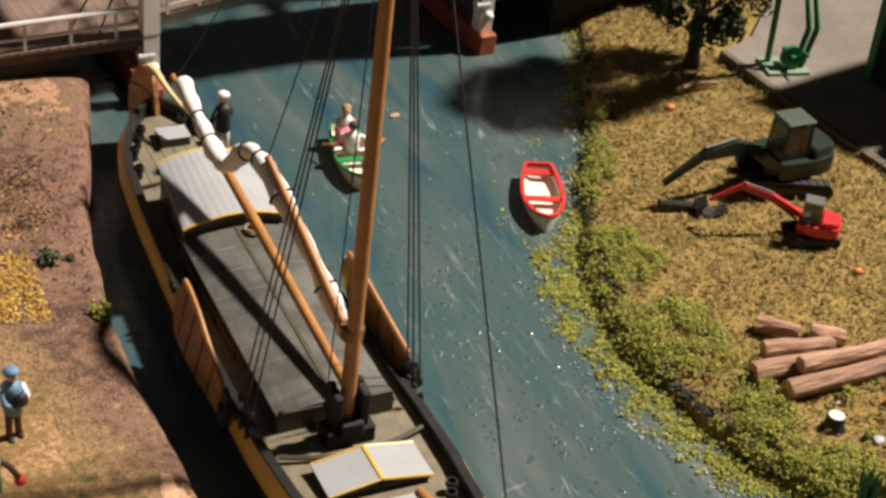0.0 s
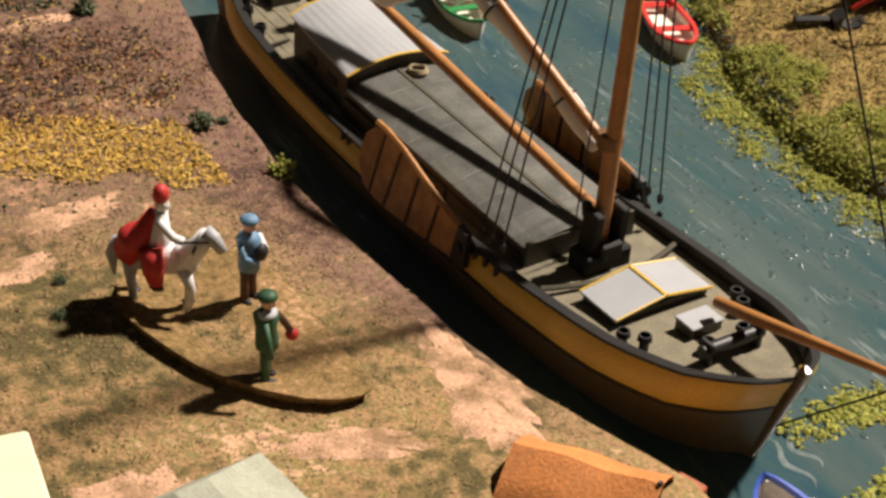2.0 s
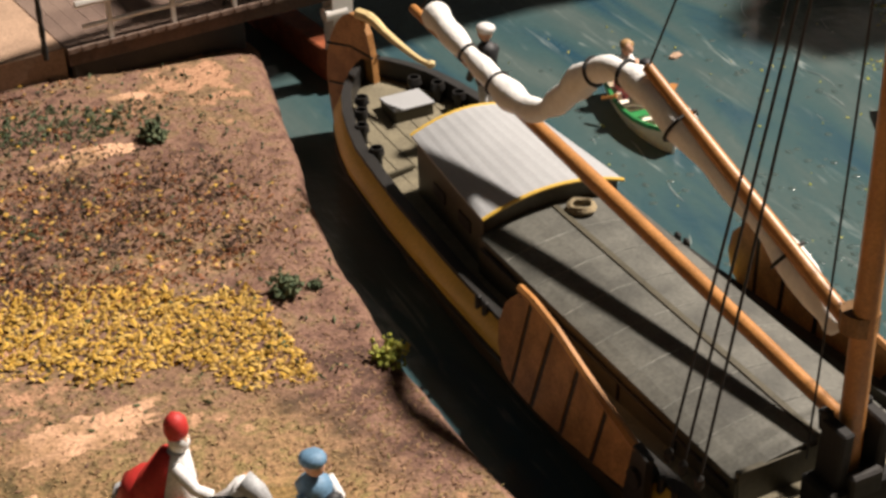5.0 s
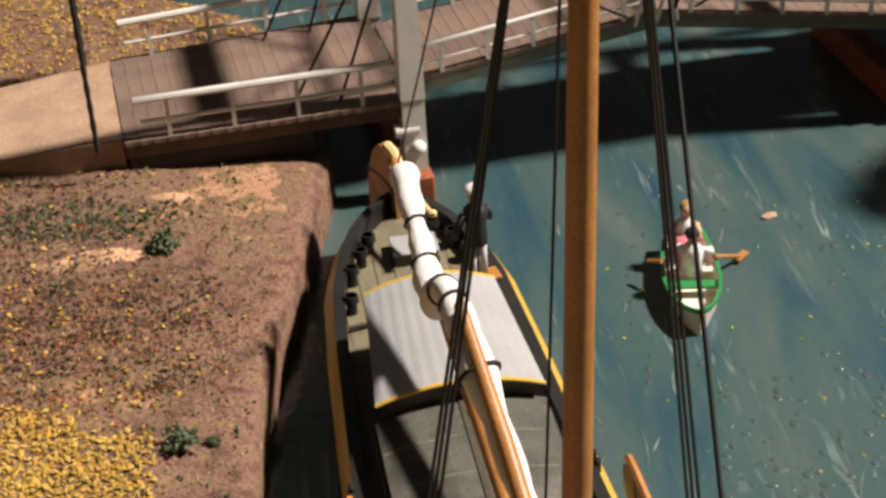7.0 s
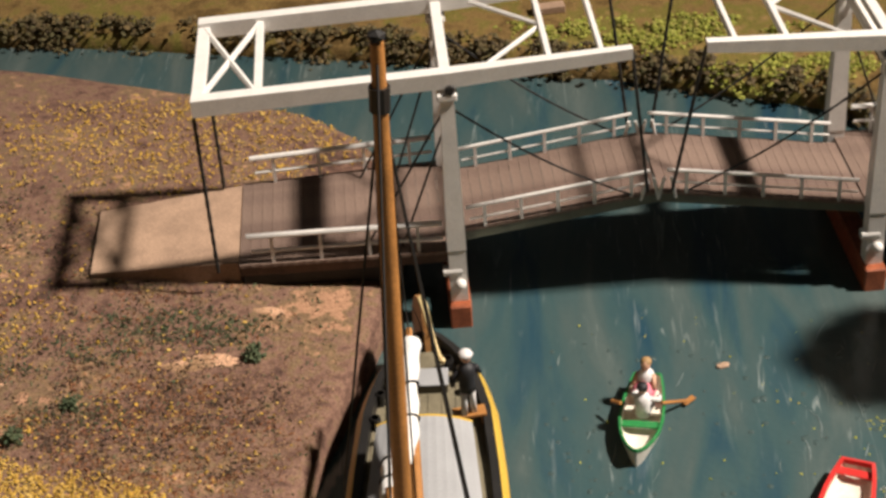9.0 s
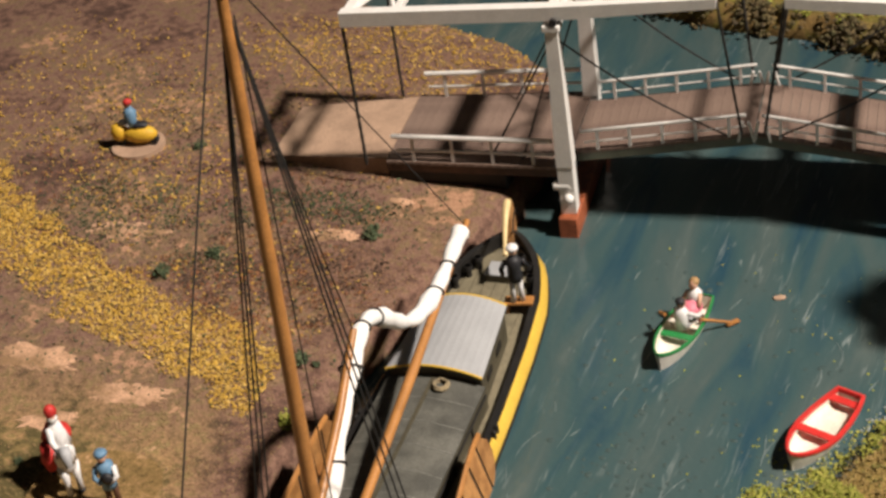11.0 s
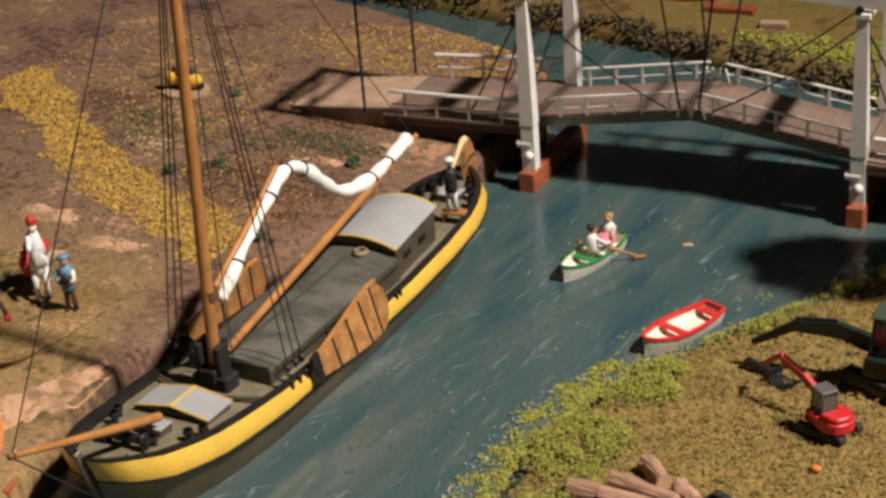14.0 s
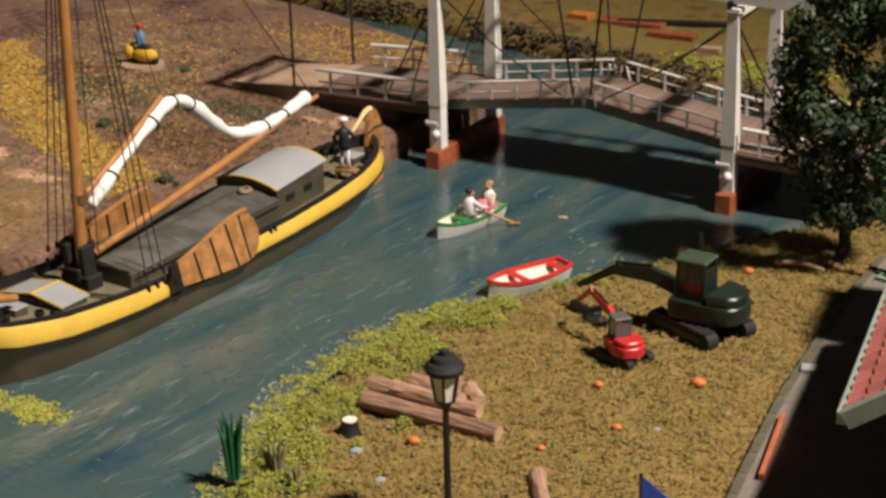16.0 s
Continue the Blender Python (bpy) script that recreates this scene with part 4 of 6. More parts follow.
# standing and running rigging
def line(name, pts, r=0.028):
    return part(name, tube(bmesh.new(), pts, r, 5), M_CORD, barge)


hound = Vector((0.43, -7.66, 17.7))
for s in (1, -1):
    for y in (-7.35, -6.95, -6.6):
        foot = Vector((s * (rail_w(y) + 0.06), y, rail_z(y) + 0.12))
        line("shroud", [foot + (hound - foot) * 0.03, hound], 0.023)
        part("deadeye", ball(bmesh.new(), foot + (hound - foot) * 0.02, 0.12, 1, (0.7, 0.7, 1.3)), M_BLACK, barge, "black deadeye block")
line("forestay", [(0.06, -16.1, 3.86), (0.45, -7.68, 18.4)], 0.022)
line("topping_lift", [(-0.27, 4.3, 4.35), (0.43, -7.55, 18.0)], 0.018)
line("peak_halyard", [(-0.42, -3.4, 6.3), (0.40, -7.55, 16.8)], 0.018)
line("halyard", [(0.3, -7.5, 1.9), (0.52, -7.5, 17.0)], 0.018), line("halyard", [(-0.35, -7.5, 1.9), (0.3, -7.55, 17.0)], 0.018)
line("bobstay", [(0.06, -16.05, 3.7), (0.0, -13.4, 0.9)], 0.024)
bm = bmesh.new()
tube(bm, [(0.05, -7.8, 4.1), (0.06, -7.8, 4.4)], 0.27, 12)
part("gaff_jaw", bm, M_BRONZE, mast, "bronze gaff jaw")

# ---- the white double drawbridge ----
M_WHITE = material("white_enamel", (0.78, 0.76, 0.72), 0.45, vary=0.07, scale=200, fine=1800, bump=0.06)
M_PLANK = material("brown_pink_deck_wood", (0.21, 0.145, 0.112), 0.85, vary=0.25, scale=60, fine=1800, bump=0.2, second=(0.15, 0.10, 0.078), per_piece=0.05)
M_RAMP = material("tan_ramp_wood", (0.42, 0.28, 0.19), 0.85, vary=0.2, scale=120, fine=1600, bump=0.2)
M_GIRDER = material("dark_brown_girder", (0.10, 0.055, 0.035), 0.7, vary=0.25, scale=200, fine=1800, bump=0.15)
M_LEAF_EDGE = material("grey_green_girder", (0.14, 0.15, 0.11), 0.6, vary=0.2, scale=200, fine=1800, bump=0.1)
M_BRICK = material("red_brown_footing", (0.36, 0.10, 0.04), 0.55, vary=0.3, scale=260, fine=1800, bump=0.2)
M_CHAIN = material("black_iron_rod", (0.02, 0.019, 0.018), 0.6, vary=0.3, scale=600, fine=3000, bump=0.1)
bridge = thing("drawbridge", "white wooden double drawbridge with brown plank deck over the water", "bridge", 0.15, 10.77, 0, 7)
V0, V1 = 0.15, 4.55


def deck_height(u):
    return lerp_table([(-6.1, 2.2), (0.2, 2.45), (6.0, 3.22), (11.8, 2.25), (18, 1.98)], u)


def south_edge(u):
    """The west approach narrows on its south side towards the ramp."""
    return lerp_table([(-10.8, 1.15), (-6.1, 0.55), (0.0, 0.0)], u)


def span(u0, u1, v0, v1, name, edge_mat):
    """One stretch of deck: girders under planks that lie across."""
    bm = bmesh.new()
    for e, v in ((1, v0 + 0.1), (0, (v0 + v1) / 2), (0, v1 - 0.1)):
        loft(bm, [[(u, v + e * south_edge(u) - 0.09, deck_height(u) - 0.36), (u, v + e * south_edge(u) + 0.09, deck_height(u) - 0.36), (u, v + e * south_edge(u) + 0.09, deck_height(u) - 0.08), (u, v + e * south_edge(u) - 0.09, deck_height(u) - 0.08)] for u in (u0, u1)], closed=True, caps=True)
    root = part(name, bm, edge_mat, bridge, "girders of one deck span")
    n = round((u1 - u0) / 0.3)
    w = (u1 - u0) / n
    slope = math.degrees(math.atan2(deck_height(u1) - deck_height(u0), u1 - u0))
    bm = bmesh.new()
    box(bm, (0, 0, 0), (w - 0.008, v1 - v0, 0.1))
    first = part("plank", bm, M_PLANK, root)
    for k in range(n):
        u = u0 + (k + 0.5) * w
        ob = first if k == 0 else new("plank", first.data)
        ob.parent = root
        cut = south_edge(u)
        ob.matrix_basis = pose(u * CM, (v0 + cut + v1) / 2 * CM, (deck_height(u) - 0.03 + 0.003 * math.sin(k * 2.3)) * CM, 0, -slope, 0) @ Matrix.Diagonal((1, (v1 - v0 - cut) / (v1 - v0), 1, 1))
    return root


def railing(u0, u1, v, posts, top, thick, name="railing"):
    z = lambda u: deck_height(u)
    at = lambda u: v + (south_edge(u) if v < 2 else 0)
    root = part(name, tube(bmesh.new(), [(u0, at(u0), z(u0) + top), (u1, at(u1), z(u1) + top)], thick, 8), M_WHITE, bridge, "white wooden bridge railing")
    part("mid_rail", tube(bmesh.new(), [(u0 + 0.1, at(u0 + 0.1), z(u0) + top * 0.45), (u1, at(u1), z(u1) + top * 0.45)], thick * 0.6, 6), M_WHITE, root)
    for k in range(posts):
        u = u0 + (u1 - u0) * (k + 0.5) / posts
        part("baluster", box(bmesh.new(), (u, at(u), z(u) + top * 0.5), (0.09, 0.09, top)), M_WHITE, root)


span(-6.05, 0.1, V0 - 0.35, V1 + 0.2, "fixed_span", M_GIRDER)
span(12.05, 18.0, V0 - 0.35, V1 + 0.2, "fixed_span", M_GIRDER)
span(0.15, 5.98, V0 + 0.62, V1 - 0.45, "leaf", M_LEAF_EDGE)
span(6.02, 12.0, V0 + 0.62, V1 - 0.45, "leaf", M_LEAF_EDGE)
for v in (V0 - 0.25, V1 + 0.1):
    railing(-5.75, -0.25, v, 4, 0.92, 0.085)
    railing(12.6, 17.7, v, 4, 0.92, 0.085)
for v in (V0 + 0.66, V1 - 0.5):
    railing(0.5, 5.75, v, 5, 0.72, 0.055), railing(6.25, 11.8, v, 5, 0.72, 0.055)
    for u, d in ((5.75, -0.2), (6.25, 0.2)):
        bm = bmesh.new()
        tube(bm, [(u - 0.25, v, 2.95), (u - 0.1, v - 0.12, 3.72)], 0.05, 6), tube(bm, [(u + 0.25, v, 2.95), (u + 0.1, v - 0.12, 3.72)], 0.05, 6)
        part("leaf_bracket", bm, M_WHITE, bridge, "white bracket at the leaf's end")
# ramps on both banks
for s, u0, u1 in ((-1, -10.4, -6.08), (1, 22.5, 18.05)):
    bm = bmesh.new()
    prof = [(u0, 1.35), (u0, 1.92 if s < 0 else 1.6), (u1, deck_height(u1) + 0.02), (u1, 1.35)]
    loft(bm, [[(u, v + (south_edge(u) if v < 2 else -0.3 * (u == u0)), z) for u, z in prof] for v in (V0 - 0.2, V1 + 0.1)], closed=True, caps=True)
    part("ramp", bm, M_RAMP, bridge, "tan boarded ramp to the deck")
# two portals with balance beams
for side, u in ((-1, 0.12), (1, 12.1)):
    for v in (0.0, 4.62):
        bm = bmesh.new()
        loft(bm, [[(u + a * w, v + b * w, z) for a, b in ((-1, -1), (1, -1), (1, 1), (-1, 1))] for z, w in ((0.75, 0.25), (2.45, 0.25), (2.5, 0.27), (7.3, 0.19))], closed=True, caps=True)
        post = part("portal_post", bm, M_WHITE, bridge, "white tapered portal post")
        part("cap", box(bmesh.new(), (u, v, 7.38), (0.55, 0.5, 0.2), bevel=0.03), M_WHITE, post)
        bm = bmesh.new()
        tube(bm, [(u - 0.42, v - 0.12, 1.75), (u + 0.1, v - 0.12, 1.75)], 0.17, 10)
        ball(bm, (u + 0.05, v - 0.3, 1.35), 0.17, 2)
        part("bearing", bm, M_WHITE, post, "white bearing drum", True)
        part("pivot", tube(bmesh.new(), [(u - side * 0.1, v - 0.26, 7.6), (u - side * 0.1, v + 0.26, 7.6)], 0.13, 8), M_CHAIN, post, "dark iron pivot")
        for du, tz in ((-2.6, 0), (-1.5, 0.4)):
            uu = u + (du if side == -1 else -du)
            part("stay_rod", tube(bmesh.new(), [(u, v + 0.12, 7.0 - tz), (uu, v + (0.35 if v == 0 else -0.35), deck_height(uu))], 0.035, 5), M_CHAIN, post, "thin black stay rod")
    part("footing", box(bmesh.new(), (u, 2.25, 0.32), (0.62, 5.6, 0.84), bevel=0.04), M_BRICK, bridge, "red-brown footing beam on the water")
    part("crossbeam", box(bmesh.new(), (u, 2.31, 7.25), (0.3, 4.7, 0.36), bevel=0.03), M_WHITE, bridge, "white portal crossbeam")
    bm = bmesh.new()
    for v in (0.6, 4.0):
        tube(bm, [(u, v - (0.55 if v < 2 else -0.55), 6.3), (u, v, 7.1)], 0.09, 6)
    part("knee", bm, M_WHITE, bridge, "white curved knee brace")
    away, toward = u + side * 6.75, u - side * 5.0
    zb = lambda q: 7.85 + (abs(q - u) * (-0.03 if (q - u) * side > 0 else 0.06))
    for v in (0.05, 4.57):
        bm = bmesh.new()
        loft(bm, [[(q, v + a * w, zb(q) + b * h) for a, b in ((-1, -1), (1, -1), (1, 1), (-1, 1))] for q, w, h in ((away, 0.2, 0.24), (u, 0.19, 0.23), (toward, 0.13, 0.16))], closed=True, caps=True)
        beam = part("balance_beam", bm, M_WHITE, bridge, "white balance beam")
        bm = bmesh.new()
        pts = [(away, v, 7.3 - 0.21 * k) for k in range(25)]
        tube(bm, pts, [0.05 + 0.018 * (k % 2) for k in range(25)], 6)
        part("chain", bm, M_CHAIN, beam, "hanging black chain")
        tipu = 6.0 + side * 0.35
        bm = bmesh.new()
        a, b = Vector((toward, v, zb(toward))), Vector((tipu, v + (0.5 if v < 2 else -0.5), 3.37))
        tube(bm, [a + (b - a) * k / 24 for k in range(25)], [0.042 + 0.012 * (k % 2) for k in range(25)], 6)
        part("chain", bm, M_CHAIN, beam, "black lifting chain")
        bm = bmesh.new()
        a, b = Vector((u, v, 7.0)), Vector((6.0 + side * 0.8, v + (0.5 if v < 2 else -0.5), 3.32))
        tube(bm, [a + (b - a) * k / 24 - Vector((0, 0, 0.25 * math.sin(math.pi * k / 24))) for k in range(25)], [0.028 + 0.01 * (k % 2) for k in range(25)], 5)
        part("chain", bm, M_CHAIN, beam, "slack black chain")
    for q, w in ((away - side * 0.15, 0.36), (away - side * 1.75, 0.22), (u - side * 0.0, 0.3), (u - side * 2.8, 0.16), (u - side * 4.2, 0.14)):
        part("beam_tie", box(bmesh.new(), (q, 2.31, zb(q)), (w, 4.4, 0.24), bevel=0.02), M_WHITE, bridge, "white tie between the beams")
    a0, a1 = away - side * 0.2, away - side * 1.7
    for p, q in (((a0, 0.3), (a1, 4.3)), ((a0, 4.3), (a1, 0.3))):
        part("cross_brace", tube(bmesh.new(), [(p[0], p[1], zb(p[0]) + 0.05), (q[0], q[1], zb(q[0]) + 0.05)], 0.09, 6), M_WHITE, bridge, "white crossed brace")
    for q, r in (((u - side * 1.0, 0.3), (u - side * 2.8, 2.3)), ((u - side * 1.0, 4.3), (u - side * 2.8, 2.3))):
        part("cross_brace", tube(bmesh.new(), [(q[0], q[1], zb(q[0])), (r[0], r[1], zb(r[0]))], 0.07, 6), M_WHITE, bridge, "white crossed brace")
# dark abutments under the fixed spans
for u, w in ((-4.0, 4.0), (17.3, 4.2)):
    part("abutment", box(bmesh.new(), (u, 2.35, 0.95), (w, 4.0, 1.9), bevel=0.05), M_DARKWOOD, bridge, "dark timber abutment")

# ---- painted figurines: each one plain mesh ----
def paint(name, c, rough=0.6):
    return material(name, c, rough, vary=0.15, scale=500, fine=2500, bump=0.08)


P_SKIN, P_WHITE, P_RED, P_BLUE, P_GREEN, P_BLACK, P_BROWN, P_PINK, P_GREY, P_YELLOW = (paint("figure_" + n, c) for n, c in (
    ("flesh", (0.62, 0.36, 0.24)), ("white", (0.74, 0.73, 0.72)), ("red", (0.52, 0.03, 0.025)), ("blue", (0.13, 0.25, 0.38)), ("green", (0.025, 0.085, 0.035)),
    ("black", (0.015, 0.015, 0.018)), ("brown", (0.10, 0.045, 0.025)), ("pink", (0.72, 0.20, 0.26)), ("grey", (0.42, 0.43, 0.44)), ("yellow", (0.70, 0.42, 0.03))))
TONES = [P_SKIN, P_WHITE, P_RED, P_BLUE, P_GREEN, P_BLACK, P_BROWN, P_PINK, P_GREY, P_YELLOW]
SKIN, WHITE, RED, BLUE, GREEN, BLACK, BROWN, PINK, GREY, YELLOW = range(10)


def figurine(name, label, x, y, z, rz, shapes, category="figurine", size=1.0):
    """shapes: ('b', centre, radius, squash, tone) or ('t', points, radii, tone)."""
    bm = bmesh.new()
    for s in shapes:
        before = set(bm.faces)
        if s[0] == "b":
            ball(bm, s[1], s[2], 2, s[3], 0.08)
        else:
            tube(bm, s[1], s[2], 8)
        for f in set(bm.faces) - before:
            f.material_index = s[-1]
    bmesh.ops.scale(bm, vec=(size, size, size), verts=bm.verts)
    finish(bm, True)
    me = bpy.data.meshes.new(name)
    bm.to_mesh(me), bm.free()
    for t in TONES:
        me.materials.append(t)
    ob = new(name, me)
    ob.matrix_world = pose(x * CM, y * CM, z * CM, 0, 0, rz)
    return tagged(ob, label, category, "painted figurines")


def standing(coat, legs, hat, extra=()):
    return [("t", [(-0.13, 0, 0), (-0.11, 0.02, 0.45), (-0.10, 0, 0.95)], [0.09, 0.085, 0.12], legs), ("t", [(0.13, 0.04, 0), (0.11, 0.02, 0.45), (0.10, 0, 0.95)], [0.09, 0.085, 0.12], legs),
            ("b", (-0.13, -0.06, 0.05), 0.1, (0.8, 1.5, 0.6), BLACK), ("b", (0.13, -0.02, 0.05), 0.1, (0.8, 1.5, 0.6), BLACK),
            ("t", [(0, 0, 0.75), (0, 0, 0.95), (0, 0.02, 1.2), (0, 0.02, 1.45), (0, 0, 1.58)], [0.22, 0.22, 0.20, 0.25, 0.12], coat),
            ("b", (0, -0.02, 1.76), 0.155, (0.9, 1, 1.1), SKIN), ("b", (0, 0.0, 1.86), 0.18, (1.05, 1.1, 0.62), hat)] + list(extra)


figurine("figurine", "small painted figurine in pale blue coat and cap on the bank", -6.72, -6.2, west_z(-6.72, -6.2) + 0.05, 20, standing(BLUE, BROWN, BLUE, [("t", [(-0.24, 0, 1.42), (-0.28, -0.15, 1.15), (-0.1, -0.25, 1.05)], 0.075, BLUE), ("t", [(0.24, 0, 1.42), (0.3, -0.12, 1.15), (0.12, -0.26, 1.08)], 0.075, WHITE), ("b", (0.08, -0.25, 1.2), 0.17, (1, 0.7, 1.1), BLACK)]))
figurine("figurine", "small painted figurine in dark green holding a red ball", -7.58, -8.8, west_z(-7.58, -8.8) + 0.1, 55, standing(GREEN, GREEN, GREEN, [("t", [(-0.24, 0, 1.42), (-0.4, -0.1, 1.1), (-0.5, -0.15, 0.85)], 0.07, GREEN), ("t", [(0.24, 0, 1.42), (0.42, -0.2, 1.1), (0.5, -0.35, 0.8)], 0.07, BROWN), ("b", (0.52, -0.38, 0.7), 0.13, (1, 1, 1), RED), ("b", (0, 0, 1.5), 0.2, (1.2, 1, 0.5), GREY)]))
# rider on a white horse, facing +x
figurine("rider_figurine", "figurine of a rider in red cape on a white horse", -8.34, -5.74, west_z(-8.34, -5.7) + 0.08, -45, [
    ("b", (0.0, 0, 1.18), 0.42, (1.75, 0.8, 0.9), WHITE), ("b", (-0.55, 0, 1.2), 0.42, (0.95, 0.85, 1.0), GREY), ("b", (0.5, 0, 1.22), 0.38, (0.9, 0.8, 1.05), WHITE),
    ("t", [(0.55, 0, 1.3), (0.85, 0, 1.65), (1.0, 0, 1.95)], [0.3, 0.22, 0.17], WHITE), ("t", [(0.95, 0, 2.0), (1.15, 0, 1.85), (1.35, 0, 1.58)], [0.17, 0.16, 0.10], GREY),
    ("t", [(0.5, 0.17, 1.1), (0.52, 0.17, 0.55), (0.5, 0.17, 0.0)], [0.16, 0.09, 0.09], WHITE), ("t", [(0.55, -0.17, 1.1), (0.72, -0.17, 0.6), (0.6, -0.17, 0.1)], [0.16, 0.09, 0.09], WHITE),
    ("t", [(-0.65, 0.18, 1.1), (-0.78, 0.18, 0.55), (-0.7, 0.18, 0.0)], [0.2, 0.1, 0.09], GREY), ("t", [(-0.6, -0.18, 1.1), (-0.62, -0.18, 0.55), (-0.55, -0.18, 0.0)], [0.2, 0.1, 0.09], GREY),
    ("b", (0.5, 0.17, 0.06), 0.12, (1.2, 1, 0.6), BLACK), ("b", (-0.7, 0.18, 0.06), 0.12, (1.2, 1, 0.6), BLACK), ("t", [(-0.95, 0, 1.4), (-1.1, 0, 1.0), (-1.05, 0, 0.5)], [0.12, 0.14, 0.04], GREY),
    ("t", [(-0.15, 0, 1.35), (-0.05, 0, 1.8), (0.02, 0, 2.3)], [0.36, 0.27, 0.15], WHITE), ("b", (-0.5, 0, 1.5), 0.45, (1.0, 1.0, 0.75), RED), ("t", [(-0.7, -0.1, 1.2), (-0.35, -0.12, 1.6), (-0.1, -0.05, 2.3)], [0.36, 0.33, 0.12], RED),
    ("t", [(-0.1, -0.3, 1.55), (0.0, -0.42, 1.1), (0.05, -0.40, 0.75)], [0.26, 0.24, 0.15], RED), ("b", (0.06, -0.42, 0.68), 0.11, (1.5, 0.9, 0.7), BLACK),
    ("t", [(0.05, -0.2, 2.15), (0.35, -0.22, 1.85), (0.55, -0.15, 1.75)], 0.09, WHITE), ("b", (0.05, 0, 2.45), 0.16, (1, 1, 1.1), WHITE), ("b", (0.07, 0, 2.5), 0.13, (1, 1, 1), SKIN), ("b", (0.03, 0, 2.68), 0.19, (0.9, 1, 1.25), RED),
    ("t", [(0.75, -0.2, 1.5), (0.85, -0.23, 1.75)], 0.03, BLACK), ("t", [(1.1, -0.14, 1.85), (0.4, -0.25, 1.75)], 0.03, BLACK)], size=0.93)
skipper_z = 1.78
figurine("figurine", "small painted skipper figurine in dark jacket and white trousers", 0.85, 4.35, skipper_z, 200, standing(BLACK, WHITE, WHITE, [("t", [(-0.24, 0, 1.42), (-0.35, -0.1, 1.15), (-0.2, -0.22, 1.3)], 0.075, BLACK), ("t", [(0.24, 0, 1.42), (0.38, 0.02, 1.15), (0.36, -0.1, 0.9)], 0.075, BLACK)]))
plank_stool = thing("plank_stand", "small tan wooden plank stand on the aft deck", "stand", 0.85, 4.4, 1.42, 12)
part("top", box(bmesh.new(), (0, 0, 0.31), (0.85, 0.4, 0.09), bevel=0.015), M_SPAR, plank_stool)
for a in (-0.33, 0.33):
    part("leg", box(bmesh.new(), (a, 0, 0.13), (0.08, 0.32, 0.3)), M_SPAR, plank_stool)

# raised turf flap on which the figurines stand
def curl(x, y):
    """How far the mat's rim stands off the bank: most on its south-west side."""
    return 0.06 + 0.2 * max(0.0, min(1.0, (-6.9 - x - 0.75 * (y + 6.6)) / 1.6))


bm = bmesh.new()
flap = smoothed([(-9.3, -5.6), (-8.7, -4.5), (-7.4, -4.1), (-6.3, -4.4), (-5.8, -5.4), (-5.75, -7.2), (-5.82, -8.6), (-5.8, -9.6), (-6.05, -10.1), (-7.0, -10.0), (-8.1, -9.0), (-8.8, -7.8), (-9.2, -6.5), (-9.3, -5.6)], 1)[:-1]
loft(bm, [[(-7.4 + 0.94 * (x + 7.4), -6.6 + 0.94 * (y + 6.6), west_z(x, y) - 0.05) for x, y in flap], [(x, y, west_z(x, y) + curl(x, y)) for x, y in flap], [(-7.4 + 0.93 * (x + 7.4), -6.6 + 0.93 * (y + 6.6), west_z(x, y) + 0.9 * curl(x, y)) for x, y in flap], [(-7.4 + 0.4 * (x + 7.4), -6.9 + 0.4 * (y + 6.9), 1.53) for x, y in flap]], closed=True)
bm.faces.new([v for v in list(bm.verts)[-len(flap):]])
M_FLAP = earth_material("tan_flap_turf", [(0.12, 0.08, 0.03), (0.20, 0.13, 0.05), (0.25, 0.155, 0.065), (0.42, 0.26, 0.14)], 60)
tagged(part("turf_flap", bm, M_FLAP, smooth=True, sharp=50), "tan turf mat with curled dark edge under the figurines", "turf mat", kind="structure")

